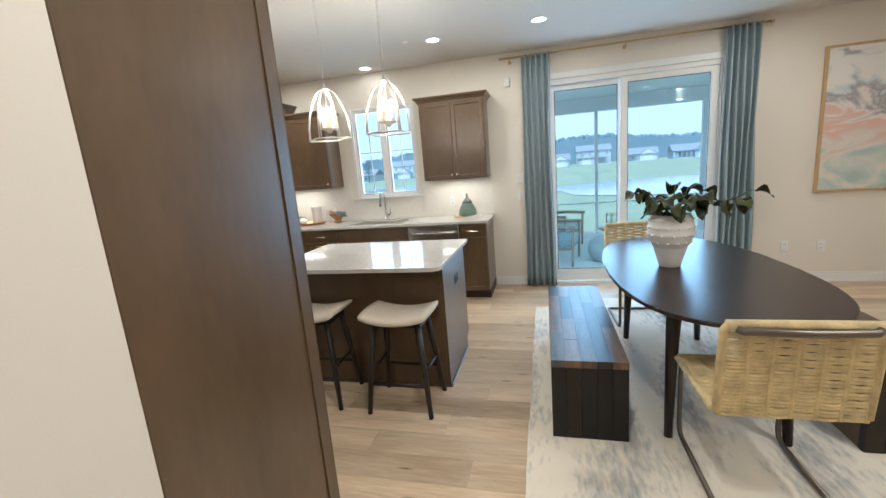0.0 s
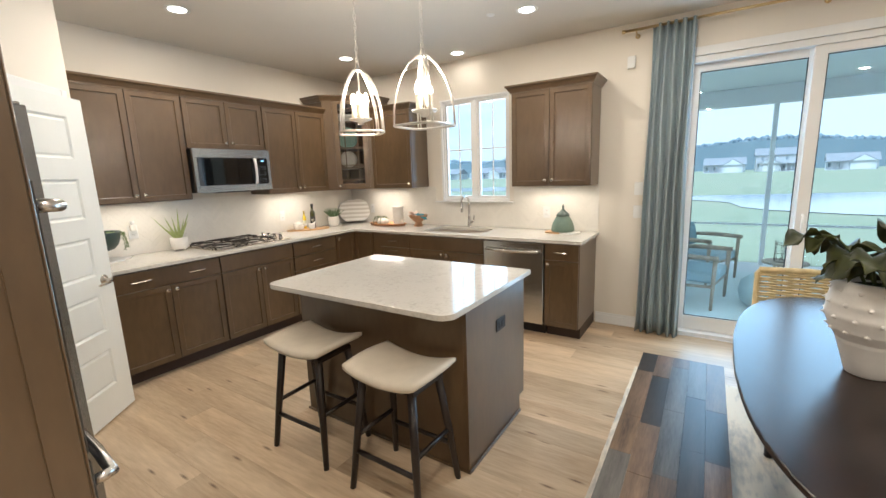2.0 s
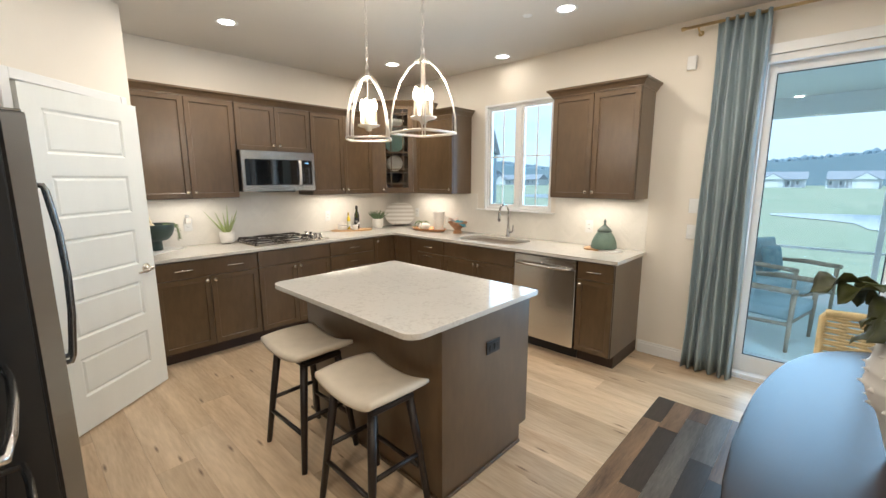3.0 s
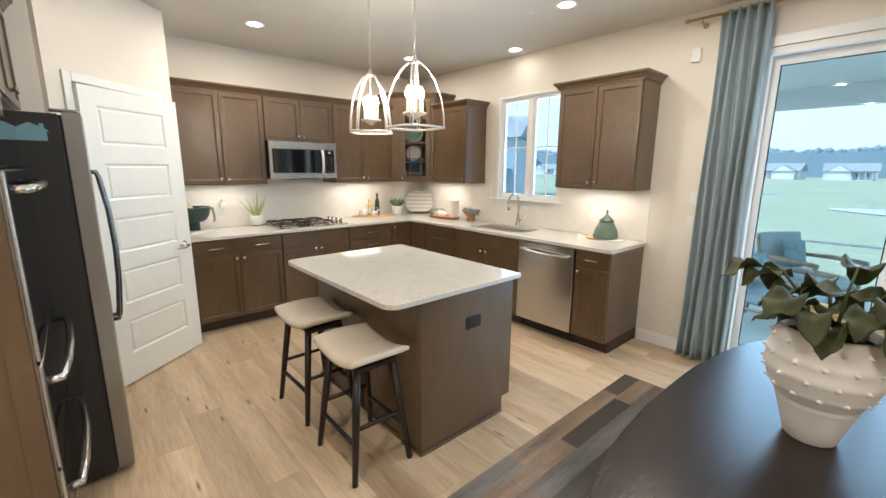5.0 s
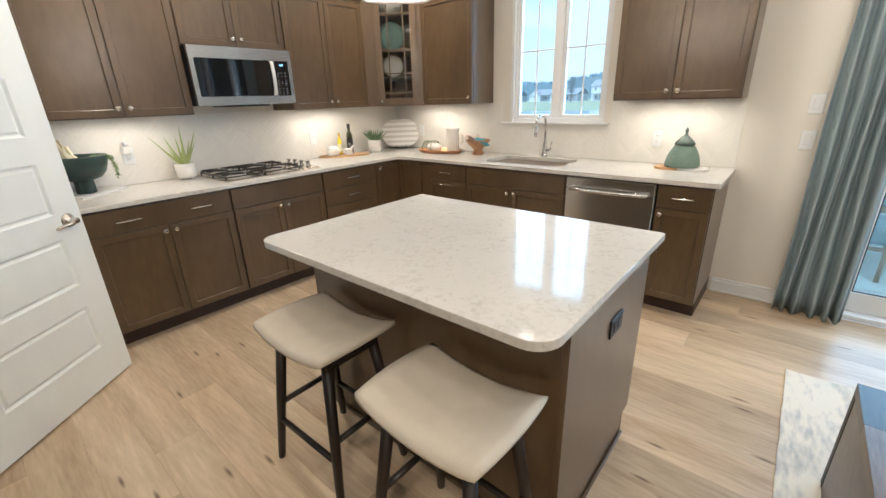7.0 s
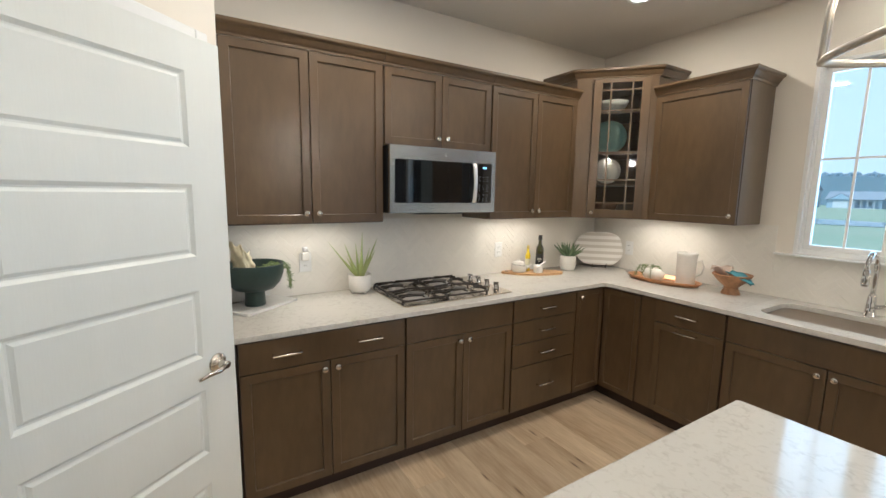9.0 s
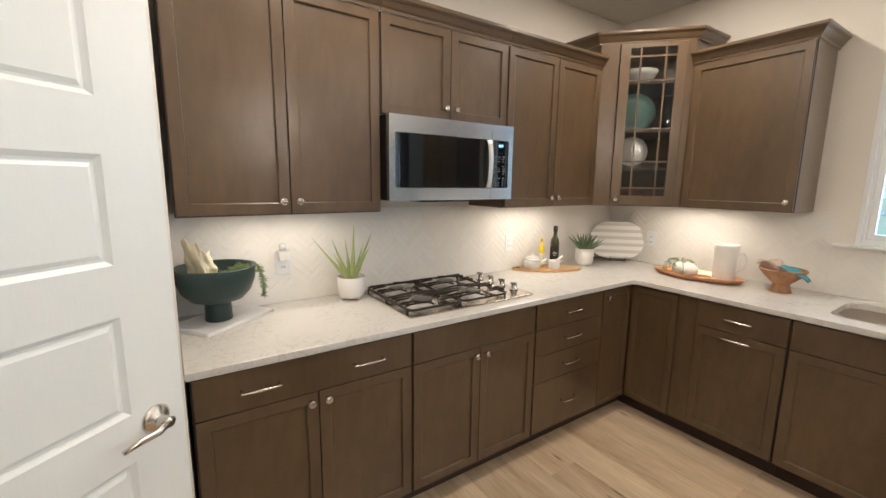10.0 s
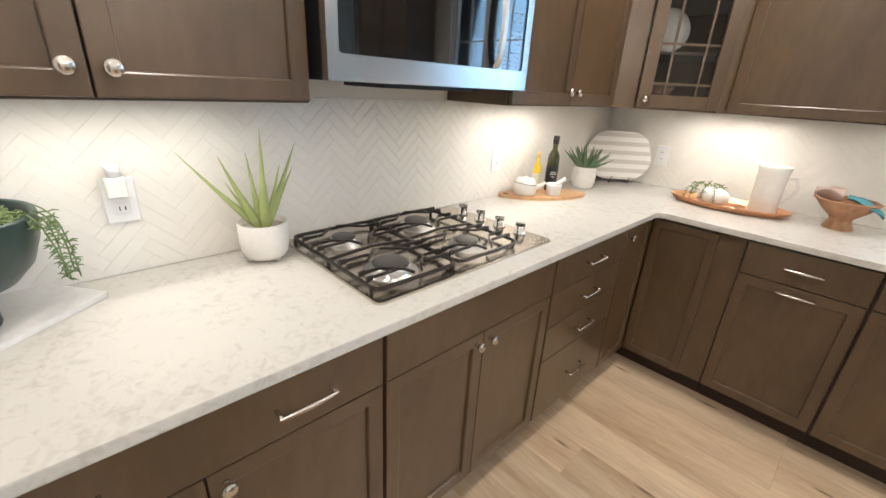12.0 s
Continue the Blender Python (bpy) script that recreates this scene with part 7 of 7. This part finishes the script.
def clip(poly, x0, x1, y0, y1):
    for ax, lim, sgn in ((0, x0, 1), (0, x1, -1), (1, y0, 1), (1, y1, -1)):
        out = []
        for i, p_ in enumerate(poly):
            q = poly[(i + 1) % len(poly)]
            ip, iq = sgn * (p_[ax] - lim) >= 0, sgn * (q[ax] - lim) >= 0
            if ip:
                out.append(p_)
            if ip != iq:
                t = (lim - p_[ax]) / (q[ax] - p_[ax])
                out.append((p_[0] + t * (q[0] - p_[0]), p_[1] + t * (q[1] - p_[1])))
        poly = out
        if len(poly) < 3:
            return []
    return poly


def tile_solid(poly):
    """A tile with eased rim, its back at y 0, its face towards -y."""
    cx = sum(p_[0] for p_ in poly) / len(poly)
    cy = sum(p_[1] for p_ in poly) / len(poly)
    n = len(poly)
    e = 0.0016
    V = [(x, 0, z) for x, z in poly] + [(x, -TT + 0.0009, z) for x, z in poly]
    for x, z in poly:
        dx, dz = cx - x, cy - z
        L = math.hypot(dx, dz) or 1
        V.append((x + dx / L * e * 1.4, -TT, z + dz / L * e * 1.4))
    F = []
    for a, b in ((0, n), (n, 2 * n)):
        for i in range(n):
            j = (i + 1) % n
            F.append([a + i, a + j, b + j, b + i])
    F.append([2 * n + i for i in range(n)])
    return V, F


def herringbone(holder, m, regions, limit, part_range=None):
    x0, x1 = min(r[0] for r in regions), max(r[1] for r in regions)
    z0, z1 = min(r[2] for r in regions), max(r[3] for r in regions)
    c = math.sqrt(0.5)
    W, L = TW, TW * TN
    half = TG / 2
    shared = {}
    rest_v, rest_f = [], []
    count = 0
    N = int((x1 - x0 + z1 - z0) / W) + 12
    for i in range(-N, N):
        for j in range(-N, N):
            k = (i - j) % (2 * TN)
            if k == 0:
                u0, u1, v0, v1, kind = i * W, i * W + L, j * W, (j + 1) * W, "h"
            elif k == 2 * TN - 1:
                u0, u1, v0, v1, kind = i * W, (i + 1) * W, j * W, j * W + L, "v"
            else:
                continue
            cu, cv = (u0 + u1) / 2, (v0 + v1) / 2
            cx, cz = (cu - cv) * c + (x0 + x1) / 2, (cu + cv) * c + (z0 + z1) / 2
            if cx < x0 - L or cx > x1 + L or cz < z0 - L or cz > z1 + L:
                continue
            corners = [(u0 + half, v0 + half), (u1 - half, v0 + half), (u1 - half, v1 - half), (u0 + half, v1 - half)]
            poly = [((u - v) * c + (x0 + x1) / 2, (u + v) * c + (z0 + z1) / 2) for u, v in corners]
            for rx0, rx1, rz0, rz1 in regions:
                q = clip(poly, rx0, rx1, rz0, rz1)
                if not q:
                    continue
                area = abs(sum(a[0] * b[1] - b[0] * a[1] for a, b in zip(q, q[1:] + q[:1]))) / 2
                if area < 4e-5:
                    continue
                full = len(q) == 4 and area > 0.97 * (W - TG) * (L - TG)
                if full and count < limit and (part_range is None or part_range[0] <= cx <= part_range[1]):
                    if kind not in shared:
                        V, F = tile_solid([(a - cx, b - cz) for a, b in q])
                        me = bpy.data.meshes.new("tile")
                        me.from_pydata(V, [], F)
                        me.materials.append(TILE)
                        shared[kind] = me
                    t = new("tile", shared[kind])
                    t.parent = holder
                    rg = random.Random(i * 1009 + j)
                    t.matrix_basis = m @ pose(cx, 0, cz, rg.uniform(-0.2, 0.2), 0, rg.uniform(-0.2, 0.2))
                    count += 1
                else:
                    V, F = tile_solid(q)
                    b0 = len(rest_v)
                    rest_v += [tuple(m @ Vector(v)) for v in V]
                    rest_f += [[b0 + a for a in f] for f in F]
    me = bpy.data.meshes.new("cut_tiles")
    me.from_pydata(rest_v, [], rest_f)
    me.materials.append(TILE)
    o = new("cut_tiles", me)
    o.parent = holder
    o["kind"] = "stuff"


bz0, bz1 = CT1 + 0.001, UZ0 - 0.001
bs = structure("backsplash_west", blk(0.0005, 0.0035, -3.084, -0.001, CT1 + 0.0005, 1.371), GROUT)
herringbone(bs, pose(0.0035, 0, 0, 0, 0, 90), [(-3.083, -0.010, bz0, bz1)], 300, (-3.1, -0.9))
bm = bmesh.new()
box(bm, 0.0040, 1.413, -0.0035, -0.0005, CT1 + 0.0005, 1.371)
box(bm, 1.4135, 2.411, -0.0035, -0.0005, CT1 + 0.0005, 1.188)
box(bm, 2.4115, 3.283, -0.0035, -0.0005, CT1 + 0.0005, 1.371)
bn = structure("backsplash_north", bm, GROUT)
herringbone(bn, pose(0, -0.0035, 0), [(0.010, 1.413, bz0, bz1), (1.4135, 2.411, bz0, 1.187), (2.4115, 3.283, bz0, bz1)], 290, (0.0, 3.3))

# ---- floor planks ----
OAK = surface("light_oak_plank", (0.72, 0.575, 0.40), 0.30, second=(0.37, 0.255, 0.15), scale=1.9, stretch=(0.35, 3.0, 1), bump=0.10, fine=22, piece=0.17)
_n, _l = OAK.node_tree.nodes, OAK.node_tree.links
k_in = _n["Principled BSDF"].inputs["Base Color"].links[0].from_socket
k_map = _n["Mapping"]
k_v, k_s, k_r, k_m = _n.new("ShaderNodeTexVoronoi"), _n.new("ShaderNodeMapping"), _n.new("ShaderNodeMapRange"), _n.new("ShaderNodeMix")
k_s.inputs["Scale"].default_value = (2.7, 1.7, 1)
k_v.voronoi_dimensions = "2D"
k_v.inputs["Scale"].default_value = 1.0
k_r.inputs["From Min"].default_value, k_r.inputs["From Max"].default_value, k_r.inputs["To Min"].default_value, k_r.inputs["To Max"].default_value = 0.012, 0.052, 0.85, 0.0
k_m.data_type = "RGBA"
k_m.inputs["B"].default_value = (0.13, 0.075, 0.045, 1)
_l.new(k_map.outputs["Vector"], k_s.inputs["Vector"])
_l.new(k_s.outputs["Vector"], k_v.inputs["Vector"])
_l.new(k_v.outputs["Distance"], k_r.inputs["Value"])
_l.new(k_r.outputs[0], k_m.inputs["Factor"])
_l.new(k_in, k_m.inputs["A"])
_l.new(k_m.outputs["Result"], _n["Principled BSDF"].inputs["Base Color"])
floor_ = bpy.data.objects["floor"]
PWD = 0.19
rng = random.Random(8)
plank_mesh = {}


def plank_obj(x0, x1, y0):
    ln = round(x1 - x0, 3)
    if ln not in plank_mesh:
        bm = bmesh.new()
        box(bm, 0.0002, ln - 0.0002, 0.0002, PWD - 0.0002, -0.0115, 0.0, 0.0006)
        me = bpy.data.meshes.new("plank")
        bm.to_mesh(me)
        bm.free()
        me.materials.append(OAK)
        plank_mesh[ln] = me
    o = new("plank", plank_mesh[ln])
    o.parent = floor_
    o.location = (x0, y0, 0)


r = 0
y = -PWD
while y > SY - PWD:
    x = 0.001
    if y < -4.7:
        x = WX + 0.013
    first = True
    while x < EX - 0.05:
        ln = rng.choice((1.2, 1.5, 1.8, 1.9)) if not first else rng.choice((0.5, 0.8, 1.1, 1.4))
        first = False
        x2 = min(x + ln, EX - 0.001)
        plank_obj(x, x2, y)
        x = x2
    y -= PWD
    r += 1
